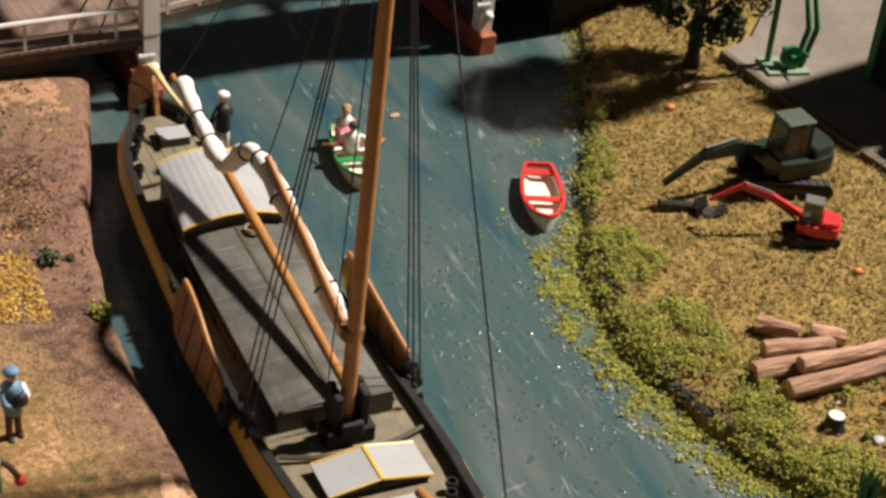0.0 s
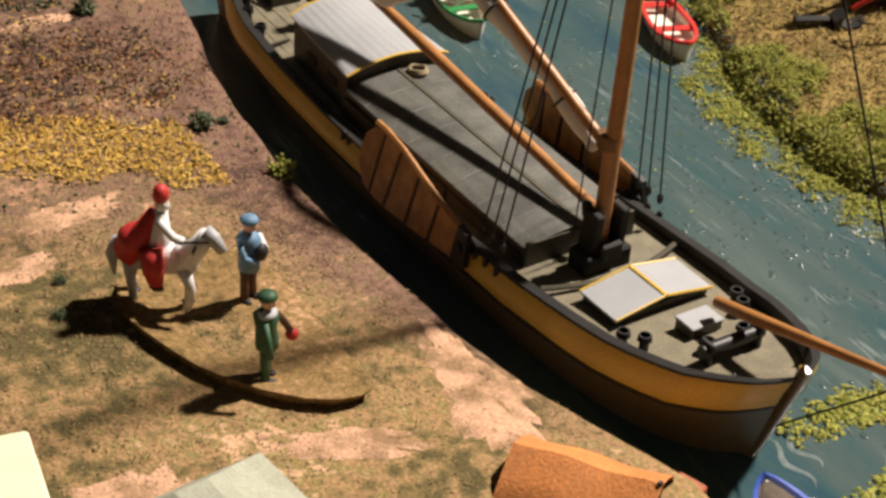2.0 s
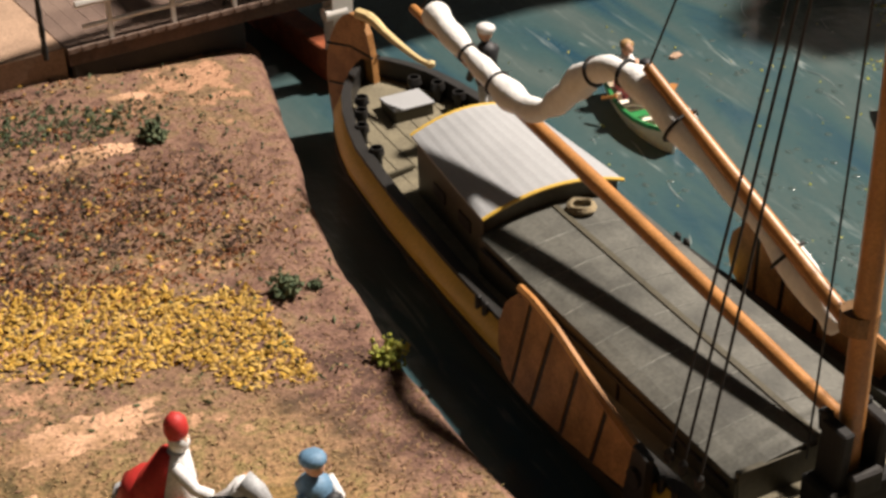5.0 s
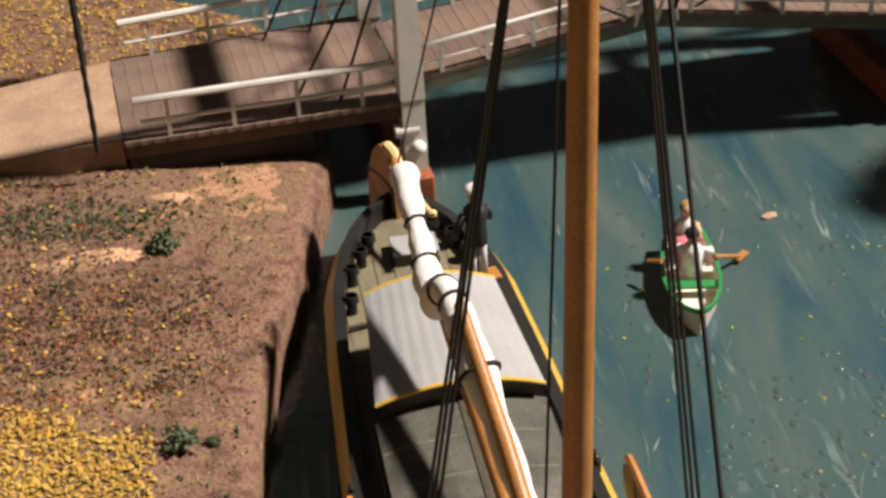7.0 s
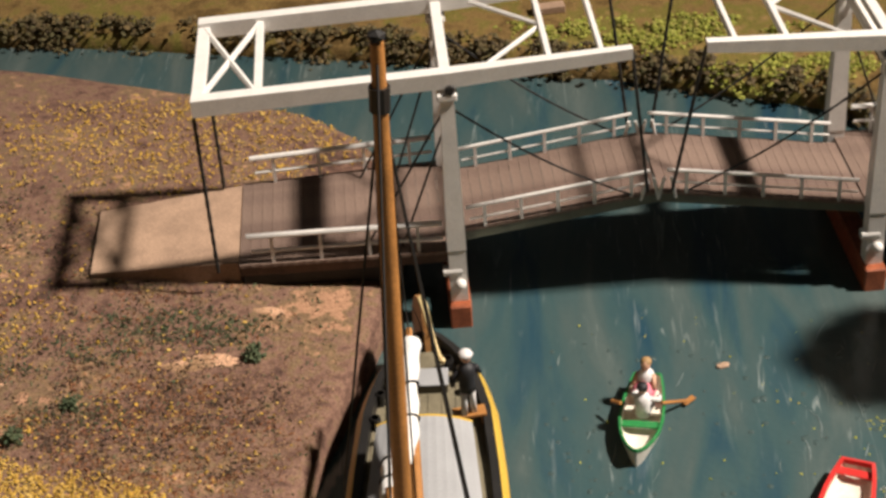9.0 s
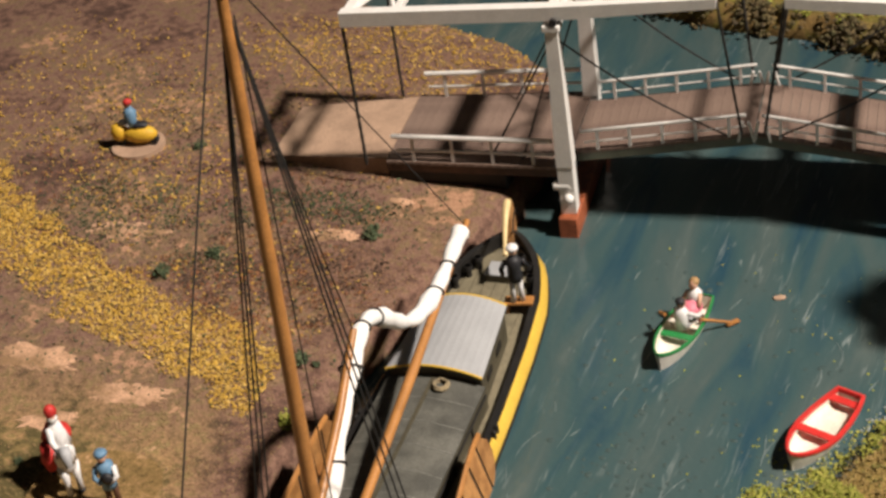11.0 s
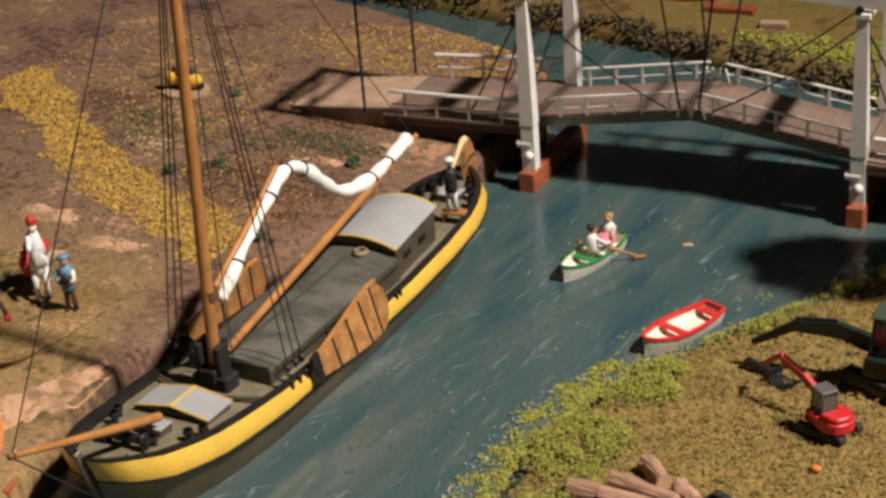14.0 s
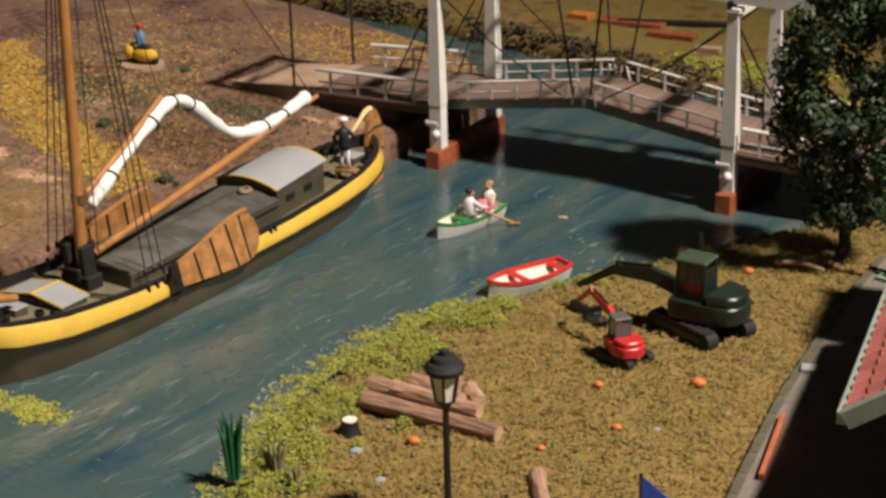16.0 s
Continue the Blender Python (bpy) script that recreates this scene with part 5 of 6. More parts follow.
# ---- rowing boats ----
def rowboat(name, label, x, y, rz, length, width, rim, inside, thwarts, lip=0.86, group="rowing boats"):
    root = thing(name, label, "boat", x, y, 0, rz, group)
    L = length
    ys = [-0.5, -0.47, -0.42, -0.33, -0.2, -0.05, 0.15, 0.32, 0.45, 0.5]
    ws = [0.02, 0.12, 0.22, 0.34, 0.45, 0.5, 0.48, 0.42, 0.35, 0.31]
    zs = [0.60, 0.57, 0.53, 0.49, 0.46, 0.45, 0.45, 0.47, 0.50, 0.52]
    bm = bmesh.new()
    sect = []
    for f, w, z in zip(ys, ws, zs):
        w *= width
        sect.append([(-w, f * L, z), (-w * 0.93, f * L * 0.985, z * 0.5), (-w * 0.62, f * L * 0.95, -0.08), (0, f * L * 0.93, -0.12), (w * 0.62, f * L * 0.95, -0.08), (w * 0.93, f * L * 0.985, z * 0.5), (w, f * L, z)])
    loft(bm, sect)
    bm.faces.new([bm.verts.new(p) for p in sect[-1]])
    part("hull", bm, M_BOATWHITE, root, "white clinker hull", True)
    bm = bmesh.new()
    inner = [[(x * 0.9, y * 0.97, max(0.14, z)) for x, y, z in s] for s in sect]
    loft(bm, inner)
    bm.faces.new([bm.verts.new(p) for p in inner[-1]])
    part("lining", bm, inside, root, "pale inside of the hull", True)
    bm = bmesh.new()
    loop = [s[0] for s in sect] + [s[-1] for s in sect[::-1]]
    a = [(x * 1.04, y * 1.01, z - 0.06) for x, y, z in loop]
    b = [(x * 1.04, y * 1.01, z + 0.03) for x, y, z in loop]
    c = [(x * lip, y * (0.5 + 0.53 * lip), z + 0.035) for x, y, z in loop]
    d = [(x * lip, y * (0.5 + 0.53 * lip), z - 0.10) for x, y, z in loop]
    loft(bm, [a, b, c, d], closed=True)
    part("rim", bm, rim, root, "painted gunwale rim")
    for f, m in thwarts:
        w = width * float(np.interp(f, ys, ws)) * 0.9
        part("thwart", box(bmesh.new(), (0, f * L, 0.37), (2 * w, 0.26, 0.06), bevel=0.01), m, root, "bench across the boat")
    part("keel", box(bmesh.new(), (0, -0.47 * L, 0.21), (0.06, 0.12, 0.67)), M_BOATWHITE, root)
    return root


M_BOATWHITE = material("cream_white_boat_paint", (0.70, 0.66, 0.58), 0.45, vary=0.1, scale=200, fine=1800, bump=0.05)
M_BOATIN = material("ivory_boat_lining", (0.80, 0.74, 0.62), 0.6, vary=0.12, scale=300, fine=1800, bump=0.08)
M_REDRIM = material("red_boat_paint", (0.60, 0.035, 0.03), 0.4, vary=0.12, scale=300, fine=1800, bump=0.05)
M_GREENRIM = material("green_boat_paint", (0.025, 0.22, 0.06), 0.4, vary=0.12, scale=300, fine=1800, bump=0.05)
M_BLUERIM = material("blue_boat_paint", (0.03, 0.08, 0.42), 0.4, vary=0.12, scale=300, fine=1800, bump=0.05)
rowboat("rowing_boat", "empty rowing boat with red rim and white hull afloat", 10.08, 2.28, -19, 3.15, 1.28, M_REDRIM, M_BOATIN, ((-0.08, M_REDRIM), (0.4, M_REDRIM)))
rowboat("rowing_boat", "rowing boat with green rim and white hull under way", 5.28, 5.76, -8, 3.25, 1.15, M_GREENRIM, M_BOATIN, ((-0.1, M_GREENRIM), (0.3, M_BOATIN), (0.08, M_BOATIN)), 0.91)
rowboat("rowing_boat", "rowing boat with blue rim off the barge's bow", -0.3, -15.65, 168, 3.1, 1.4, M_BLUERIM, M_BOATIN, ((-0.1, M_BLUERIM), (0.32, M_BLUERIM)))


BLOND = len(TONES)
TONES.append(paint("figure_blond", (0.36, 0.22, 0.09)))


def seated(top, skirt, hat):
    return [("t", [(0, 0, 0), (0, 0, 0.25), (0, 0.02, 0.55), (0, 0, 0.72)], [0.2, 0.2, 0.24, 0.12], top), ("t", [(-0.1, 0, 0.08), (-0.12, -0.4, 0.1), (-0.12, -0.5, -0.25)], [0.12, 0.1, 0.07], skirt), ("t", [(0.1, 0, 0.08), (0.12, -0.4, 0.1), (0.12, -0.5, -0.25)], [0.12, 0.1, 0.07], skirt), ("b", (0, -0.02, 0.88), 0.15, (0.9, 1, 1.1), SKIN), ("b", (0, 0.03, 0.95), 0.16, (1, 1, 0.75), hat)]


figurine("figurine", "seated rower figurine in white shirt with dark hair", 5.3, 5.82, 0.40, 160, seated(WHITE, GREY, BLACK) + [("t", [(-0.2, 0, 0.58), (-0.35, -0.3, 0.35), (-0.3, -0.5, 0.3)], 0.07, WHITE), ("t", [(0.2, 0, 0.58), (0.35, -0.3, 0.35), (0.3, -0.5, 0.3)], 0.07, WHITE)])
figurine("figurine", "seated figurine in pink dress with blond hair", 5.42, 6.82, 0.40, -15, seated(WHITE, PINK, BLOND) + [("b", (0, -0.22, 0.16), 0.34, (1, 1.2, 0.75), PINK), ("t", [(-0.2, 0, 0.58), (-0.3, -0.25, 0.3)], 0.07, SKIN), ("t", [(0.2, 0, 0.58), (0.3, -0.25, 0.3)], 0.07, SKIN)])
figurine("figurine", "seated figurine in red jacket with white cap", -0.4, -15.8, 0.40, 120, seated(RED, BLUE, WHITE))
for s, pts in ((1, [(5.8, 6.0, 0.62), (6.55, 6.72, 0.1)]), (-1, [(4.74, 6.02, 0.62), (4.5, 6.25, 0.52)])):
    o = thing("oar", "short tan wooden oar over the green boat's side", "oar", 0, 0, 0, 0, "oars")
    part("shaft", tube(bmesh.new(), pts, 0.05, 6), M_SPAR, o)
    if s == 1:
        part("blade", box(bmesh.new(), (6.57, 6.74, 0.09), (0.42, 0.16, 0.04), rz=46), M_SPAR, o)
leaf_l = thing("floating_leaf", "orange leaf floating among pale flecks on water", "leaf", 7.6, 8.3, 0, 20)
part("blade", ball(bmesh.new(), (0, 0, 0.03), 0.2, 2, (1, 0.55, 0.3), 0.5), M_RAMP, leaf_l)

# ---- logs and stump ----
def bark_material():
    m = material("pinkish_bark", (0.42, 0.25, 0.165), 0.9, vary=0.3, scale=120, fine=1500, bump=0.9, depth=0.0012, second=(0.20, 0.105, 0.07), per_piece=0.18)
    n, l = m.node_tree.nodes, m.node_tree.links
    mp = n.new("ShaderNodeMapping")
    mp.inputs["Scale"].default_value = (1, 0.14, 1)
    tc = next(k for k in n if k.type == "TEX_COORD")
    l.new(tc.outputs["Object"], mp.inputs[0])
    for k in n:
        if k.type == "TEX_NOISE":
            l.new(mp.outputs[0], k.inputs["Vector"])
            k.inputs["Scale"].default_value *= 0.7
    return m


M_BARK = bark_material()
M_CUT = material("pale_cut_wood", (0.52, 0.33, 0.20), 0.85, vary=0.2, scale=400, fine=1800, bump=0.2)


def log(x0, y0, z0, x1, y1, z1, r, seed):
    a, b = Vector((x0, y0, z0)), Vector((x1, y1, z1))
    root = thing("log", "felled log with furrowed pinkish bark on the turf", "log", x0, y0, z0, 0, "felled logs")
    root.matrix_world = Matrix.Translation(a * CM) @ (b - a).to_track_quat("Y", "Z").to_matrix().to_4x4()
    L = (b - a).length
    bm = bmesh.new()
    seg, cuts = 26, 15
    rows = []
    for k in range(cuts):
        t = k / (cuts - 1)
        rows.append([((r * (1 - 0.12 * t) * (1 + 0.10 * noise.noise((math.cos(q) * 2.2, seed, math.sin(q) * 2.2)) + 0.20 * noise.noise((math.cos(q) * 5, t * 3 + seed, math.sin(q) * 5)))) * math.cos(q) + 0.35 * r * noise.noise((t * 2.2, seed, 1)), t * L, (r * (1 - 0.12 * t) * (1 + 0.22 * noise.noise((math.cos(q) * 4, seed + 2 * t, math.sin(q) * 4)))) * math.sin(q)) for q in (2 * math.pi * j / seg for j in range(seg))])
    loft(bm, rows, closed=True)
    part("bark", bm, M_BARK, root, "", True, 75)
    for t, y in ((0, -0.01), (cuts - 1, L + 0.01)):
        bm = bmesh.new()
        f = [bm.verts.new((p[0] * 0.97, y, p[2] * 0.97)) for p in rows[t]]
        bm.faces.new(f)
        g = bmesh.ops.extrude_face_region(bm, geom=list(bm.faces))
        bmesh.ops.translate(bm, vec=(0, 0.03 if t == 0 else -0.03, 0), verts=[e for e in g["geom"] if isinstance(e, bmesh.types.BMVert)])
        part("cut_end", bm, M_CUT, root, "pale sawn end")


for k, args in enumerate(((11.5, -7.6, 0.82, 15.0, -7.75, 0.86, 0.29), (12.0, -8.5, 0.84, 16.2, -8.2, 0.86, 0.27), (12.3, -6.75, 0.8, 14.2, -7.1, 0.84, 0.24), (12.7, -5.72, 0.8, 13.6, -6.4, 0.84, 0.26), (12.6, -7.98, 1.16, 15.4, -7.95, 1.2, 0.22), (13.95, -6.4, 0.84, 14.7, -6.9, 0.84, 0.24), (18.2, -9.4, 0.86, 19.6, -11.2, 0.9, 0.22))):
    log(*args, k * 3.1)
stump = thing("tree_stump", "short dark tree stump with pale cut top", "stump", 12.55, -9.85, 0.55)
part("bark", tube(bmesh.new(), [(0, 0, 0), (0, 0, 0.15), (0.02, 0, 0.42)], [0.34, 0.26, 0.22], 12), M_DARKWOOD, stump, "", True)
part("cut_top", tube(bmesh.new(), [(0.02, 0, 0.40), (0.02, 0, 0.44)], 0.2, 12), M_BOATIN, stump, "pale sawn top")

# ---- excavators ----
M_GREENPAINT = material("dark_green_machine_paint", (0.011, 0.022, 0.015), 0.4, vary=0.15, scale=200, fine=1800, bump=0.06)
M_ROOFGREEN = material("dull_green_roof_paint", (0.045, 0.07, 0.045), 0.55, vary=0.12, scale=200, fine=1800, bump=0.06)
M_REDPAINT = material("red_machine_paint", (0.55, 0.025, 0.03), 0.38, vary=0.1, scale=200, fine=1800, bump=0.05)
M_CABGREY = material("dark_grey_cab_paint", (0.10, 0.095, 0.09), 0.55, vary=0.12, scale=200, fine=1800, bump=0.06)
M_TRACK = material("black_rubber_track", (0.016, 0.016, 0.016), 0.75, vary=0.3, scale=300, fine=1800, bump=0.3)
M_GLASS = bpy.data.materials.new("cab_glass")
M_GLASS.use_nodes = True
g = M_GLASS.node_tree.nodes["Principled BSDF"]
g.inputs["Base Color"].default_value, g.inputs["Roughness"].default_value, g.inputs["Transmission Weight"].default_value = (0.25, 0.27, 0.25, 1), 0.08, 0.85


def excavator(label, x, y, z, turn, track_turn, k, body_m, roof_m, boom_m, elbow, tip):
    """k: size. The machine looks along its -x."""
    root = thing("excavator", label, "excavator", x, y, z, turn, "excavators")
    spin = pose(0, 0, 0, 0, 0, track_turn - turn)
    for s in (1, -1):
        bm = bmesh.new()
        prof = [(math.cos(a) * 0.28 * k + (1.22 * k if math.cos(a) > 0 else -1.22 * k), 0.28 * k + math.sin(a) * 0.28 * k) for a in (2 * math.pi * (j + 0.5) / 20 for j in range(20))]
        loft(bm, [[spin @ Vector((px, s * 0.82 * k + w * k, pz)) for px, pz in prof] for w in (-0.22, 0.22)], closed=True, caps=True)
        tr = part("track", bm, M_TRACK, root, "black track", False)
        for j in range(10):
            px = (-1.25 + 2.5 * j / 9) * k
            for pz in (0.0, 0.56 * k):
                bm = bmesh.new()
                box(bm, spin @ Vector((px, s * 0.82 * k, pz)), (0.13 * k, 0.46 * k, 0.05 * k), rz=track_turn - turn)
                part("track_pad", bm, M_TRACK, tr)
        part("track_frame", box(bmesh.new(), spin @ Vector((0, s * 1.0 * k, 0.28 * k)), (2.1 * k, 0.14 * k, 0.2 * k), rz=track_turn - turn), M_BLACK, tr)
    part("turntable", tube(bmesh.new(), [(0, 0, 0.3 * k), (0, 0, 0.72 * k)], [0.7 * k, 0.62 * k], 16), M_BLACK, root, "black turntable", True)
    bm = bmesh.new()
    prof = smoothed([(-0.85, -0.9), (0.6, -0.95), (1.45, -0.75), (1.62, 0), (1.45, 0.75), (0.6, 0.95), (-0.85, 0.9)], 1)
    prism(bm, [(a * k, b * k) for a, b in prof], 0.68 * k, 1.28 * k)
    bmesh.ops.bevel(bm, geom=list(bm.edges), offset=0.05 * k, segments=1, affect="EDGES")
    body = part("body", bm, body_m, root, "", True, 30)
    bm = bmesh.new()
    prism(bm, [(a * k, b * k) for a, b in smoothed([(0.45, -0.85), (1.4, -0.68), (1.55, 0), (1.4, 0.68), (0.45, 0.85)], 1)], 1.26 * k, 1.62 * k)
    bmesh.ops.bevel(bm, geom=list(bm.edges), offset=0.07 * k, segments=1, affect="EDGES")
    part("engine_hood", bm, body_m, body, "rounded engine hood", True, 30)
    part("stripe", box(bmesh.new(), (1.0 * k, 0.93 * k, 0.98 * k), (0.9 * k, 0.03, 0.08 * k), rz=-7), roof_m, body)
    # cab: four posts, roof, panes
    cab_m = roof_m if k < 0.6 else body_m
    cab = part("cab", box(bmesh.new(), (-0.2 * k, -0.15 * k, 1.36 * k), (1.1 * k, 0.95 * k, 0.22 * k), bevel=0.02), cab_m, root, "cab with open frame")
    for cx in (-0.72, 0.32):
        for cy in (-0.6, 0.3):
            part("cab_post", tube(bmesh.new(), [(cx * k, cy * k, 1.3 * k), ((cx * 0.86 + (0.03 if cx > 0 else 0.0)) * k, (cy * 0.94) * k, 2.55 * k)], 0.055 * k, 6), cab_m, cab)
    part("cab_roof", box(bmesh.new(), (-0.18 * k, -0.15 * k, 2.6 * k), (1.12 * k, 1.02 * k, 0.13 * k), bevel=0.05 * k), roof_m, cab, "flat cab roof")
    part("rear_wall", box(bmesh.new(), (0.31 * k, -0.15 * k, 1.85 * k), (0.05 * k, 0.8 * k, 0.9 * k)), cab_m, cab)
    part("windscreen", box(bmesh.new(), (-0.70 * k, -0.15 * k, 1.95 * k), (0.02 * k, 0.8 * k, 1.05 * k), ry=5), M_GLASS, cab, "clear cab pane").visible_shadow = False
    for cy in (-0.6, 0.3):
        part("side_pane", box(bmesh.new(), (-0.18 * k, cy * 0.97 * k, 1.95 * k), (0.85 * k, 0.02 * k, 1.05 * k)), M_GLASS, cab, "clear cab pane").visible_shadow = False
    part("seat", box(bmesh.new(), (0.0, -0.15 * k, 1.6 * k), (0.4 * k, 0.4 * k, 0.5 * k), bevel=0.05 * k), M_BLACK, cab, "black seat")
    # arm
    a, e, t = Vector((-0.75 * k, 0.55 * k, 1.1 * k)), Vector(elbow), Vector(tip)
    arm = part("boom", bmesh.new(), boom_m, root)
    bm = bmesh.new()
    mid = (a + e) / 2 + Vector((0, 0, 0.18 * k))
    side = Vector((0, 0.13 * k, 0))
    for p, q, h0, h1 in ((a, mid, 0.2, 0.26), (mid, e, 0.26, 0.17)):
        u = Vector((0, 0, 1))
        loft(bm, [[p - side - u * h0 * k, p + side - u * h0 * k, p + side + u * h0 * k, p - side + u * h0 * k], [q - side - u * h1 * k, q + side - u * h1 * k, q + side + u * h1 * k, q - side + u * h1 * k]], closed=True, caps=True)
    finish(bm, False)
    bm.to_mesh(arm.data), bm.free()
    bm = bmesh.new()
    d = (t - e).normalized()
    u = d.cross(Vector((0, 1, 0))).normalized()
    s1, s2 = e - d * 0.3 * k, t
    loft(bm, [[s1 - side * 0.8 - u * 0.16 * k, s1 + side * 0.8 - u * 0.16 * k, s1 + side * 0.8 + u * 0.16 * k, s1 - side * 0.8 + u * 0.16 * k], [s2 - side * 0.6 - u * 0.1 * k, s2 + side * 0.6 - u * 0.1 * k, s2 + side * 0.6 + u * 0.1 * k, s2 - side * 0.6 + u * 0.1 * k]], closed=True, caps=True)
    part("stick", bm, boom_m, root, "outer arm")
    part("hydraulic_ram", tube(bmesh.new(), [a + Vector((-0.2 * k, 0, -0.35 * k)), mid + Vector((0, 0, -0.22 * k))], 0.07 * k, 8), M_BLACK, root, "dark hydraulic ram", True)
    part("hydraulic_ram", tube(bmesh.new(), [mid + Vector((0, 0, 0.32 * k)), e + Vector((0, 0, 0.26 * k))], 0.06 * k, 8), M_BLACK, root, "dark hydraulic ram", True)
    return root


excavator("dark green tracked excavator with glazed cab on the turf", 17.3, 0.7, east_z(17.3, 0.7) + 0.02, 3, -20, 0.89, M_GREENPAINT, M_ROOFGREEN, M_GREENPAINT, (-2.95, 0.15, 1.32), (-4.2, 0.15, 0.55))
excavator("small red tracked excavator with grey cab on the turf", 16.42, -2.32, east_z(16.42, -2.3) + 0.04, -36, -14, 0.5, M_REDPAINT, M_CABGREY, M_REDPAINT, (-2.15, -0.1, 1.3), (-3.0, -0.15, 0.66))
grab = thing("excavator_bucket", "black toothed excavator bucket lying on the turf", "bucket", 14.2, -0.15, east_z(14.2, 0), -22)
part("arm", box(bmesh.new(), (-0.75, 0.12, 0.14), (1.3, 0.26, 0.26), bevel=0.05), M_BLACK, grab)
bm = bmesh.new()
loft(bm, [[(px, w, pz) for px, pz in ((0, 0.5), (-0.35, 0.3), (-0.3, 0.02), (0.25, 0.0), (0.5, 0.2), (0.2, 0.12), (-0.12, 0.15), (-0.12, 0.32))] for w in (-0.28, 0.28)], closed=True, caps=True)
part("scoop", bm, M_BLACK, grab)
for j in range(4):
    part("tooth", box(bmesh.new(), (0.55, -0.21 + 0.14 * j, 0.22), (0.16, 0.06, 0.05)), M_BLACK, grab)

# ---- street lamp ----
lamp = thing("street_lamp", "black cast-iron street lamp with white lantern panes", "lamp", 17.67, -12.43, 1.13)
part("pole", tube(bmesh.new(), [(0, 0, -0.51), (0, 0, 0.25), (0, 0, 0.3), (0, 0, 2.7)], [0.2, 0.17, 0.09, 0.075], 12), M_BLACK, lamp, "", True)
lan = part("lantern_base", tube(bmesh.new(), [(0, 0, 2.66), (0, 0, 2.8), (0, 0, 2.9)], [0.09, 0.2, 0.24], 6), M_BLACK, lamp)
M_PANE = material("milk_white_pane", (0.72, 0.74, 0.72), 0.3, vary=0.04, scale=300, fine=1500, bump=0)
for j in range(6):
    a0, a1 = 2 * math.pi * j / 6, 2 * math.pi * (j + 1) / 6
    bm = bmesh.new()
    q = [(0.22 * math.cos(a0), 0.22 * math.sin(a0), 2.9), (0.22 * math.cos(a1), 0.22 * math.sin(a1), 2.9), (0.35 * math.cos(a1), 0.35 * math.sin(a1), 3.65), (0.35 * math.cos(a0), 0.35 * math.sin(a0), 3.65)]
    loft(bm, [q, [(x * 0.93, y * 0.93, z) for x, y, z in q]], closed=True, caps=True)
    part("pane", bm, M_PANE, lan)
    part("frame_bar", tube(bmesh.new(), [(0.24 * math.cos(a0), 0.24 * math.sin(a0), 2.88), (0.37 * math.cos(a0), 0.37 * math.sin(a0), 3.67)], 0.035, 5), M_BLACK, lan)
part("lantern_roof", tube(bmesh.new(), [(0, 0, 3.60), (0, 0, 3.72), (0, 0, 3.84), (0, 0, 3.86), (0, 0, 3.98), (0, 0, 4.02), (0, 0, 4.14), (0, 0, 4.17)], [0.45, 0.48, 0.40, 0.32, 0.28, 0.12, 0.11, 0.03], 12), M_TRACK, lamp, "black domed lantern roof", True)

# ---- tree ----
M_LEAF = island_material("dark_green_leaves", [(0.012, 0.028, 0.010), (0.025, 0.05, 0.016), (0.04, 0.07, 0.022), (0.02, 0.04, 0.014)], 0.6)
tree = thing("tree", "dense dark green broadleaf model tree with brown trunk", "tree", 18.3, 8.4, 0.8)
part("trunk", tube(bmesh.new(), [(0, 0, -0.2), (0.02, 0.03, 0.4), (-0.05, 0.05, 1.5), (0.05, 0.0, 3.2), (0, 0, 6.5)], [0.32, 0.22, 0.19, 0.15, 0.05], 10), M_DARKWOOD, tree, "", True)
trng = random.Random(4)
for j in range(11):
    a, z = j * 2.4, 1.7 + j * 0.45
    r = 1.5 - 0.06 * j
    part("limb", tube(bmesh.new(), [(0, 0, z), (0.5 * r * math.cos(a), 0.5 * r * math.sin(a), z + 0.45), (r * math.cos(a), r * math.sin(a), z + 0.95)], [0.09, 0.06, 0.025], 6), M_DARKWOOD, tree)
nrng = np.random.default_rng(8)
centres = []
for j in range(185):
    z = nrng.uniform(0, 1)
    rad = 2.5 * math.sin(math.pi * (0.12 + 0.8 * z)) ** 0.7 * nrng.uniform(0.55, 1.02)
    a = nrng.uniform(0, 2 * np.pi)
    centres.append((rad * math.cos(a), rad * math.sin(a), 1.35 + 8.2 * z))
leaf_v, leaf_f = [], []
for c in centres:
    for _ in range(85):
        d = nrng.normal(0, 1, 3)
        d /= np.linalg.norm(d)
        p = np.array(c) + d * nrng.uniform(0.25, 0.62)
        t1 = np.cross(d, nrng.normal(0, 1, 3))
        t1 /= np.linalg.norm(t1)
        t2 = np.cross(d, t1) * 0.55 + d * 0.25
        s = nrng.uniform(0.10, 0.17)
        k = len(leaf_v)
        leaf_v += [p - t1 * s, p + t2 * s * 0.8, p + t1 * s, p - t2 * s * 0.8]
        leaf_f += [(k, k + 1, k + 2), (k, k + 2, k + 3)]
me = bpy.data.meshes.new("crown")
me.from_pydata([tuple(float(q) * CM for q in v) for v in leaf_v], [], leaf_f)
me.materials.append(M_LEAF)
crown = new("crown", me)
crown.parent = tree
tagged(crown, "dark green clumped leaves", kind="stuff")

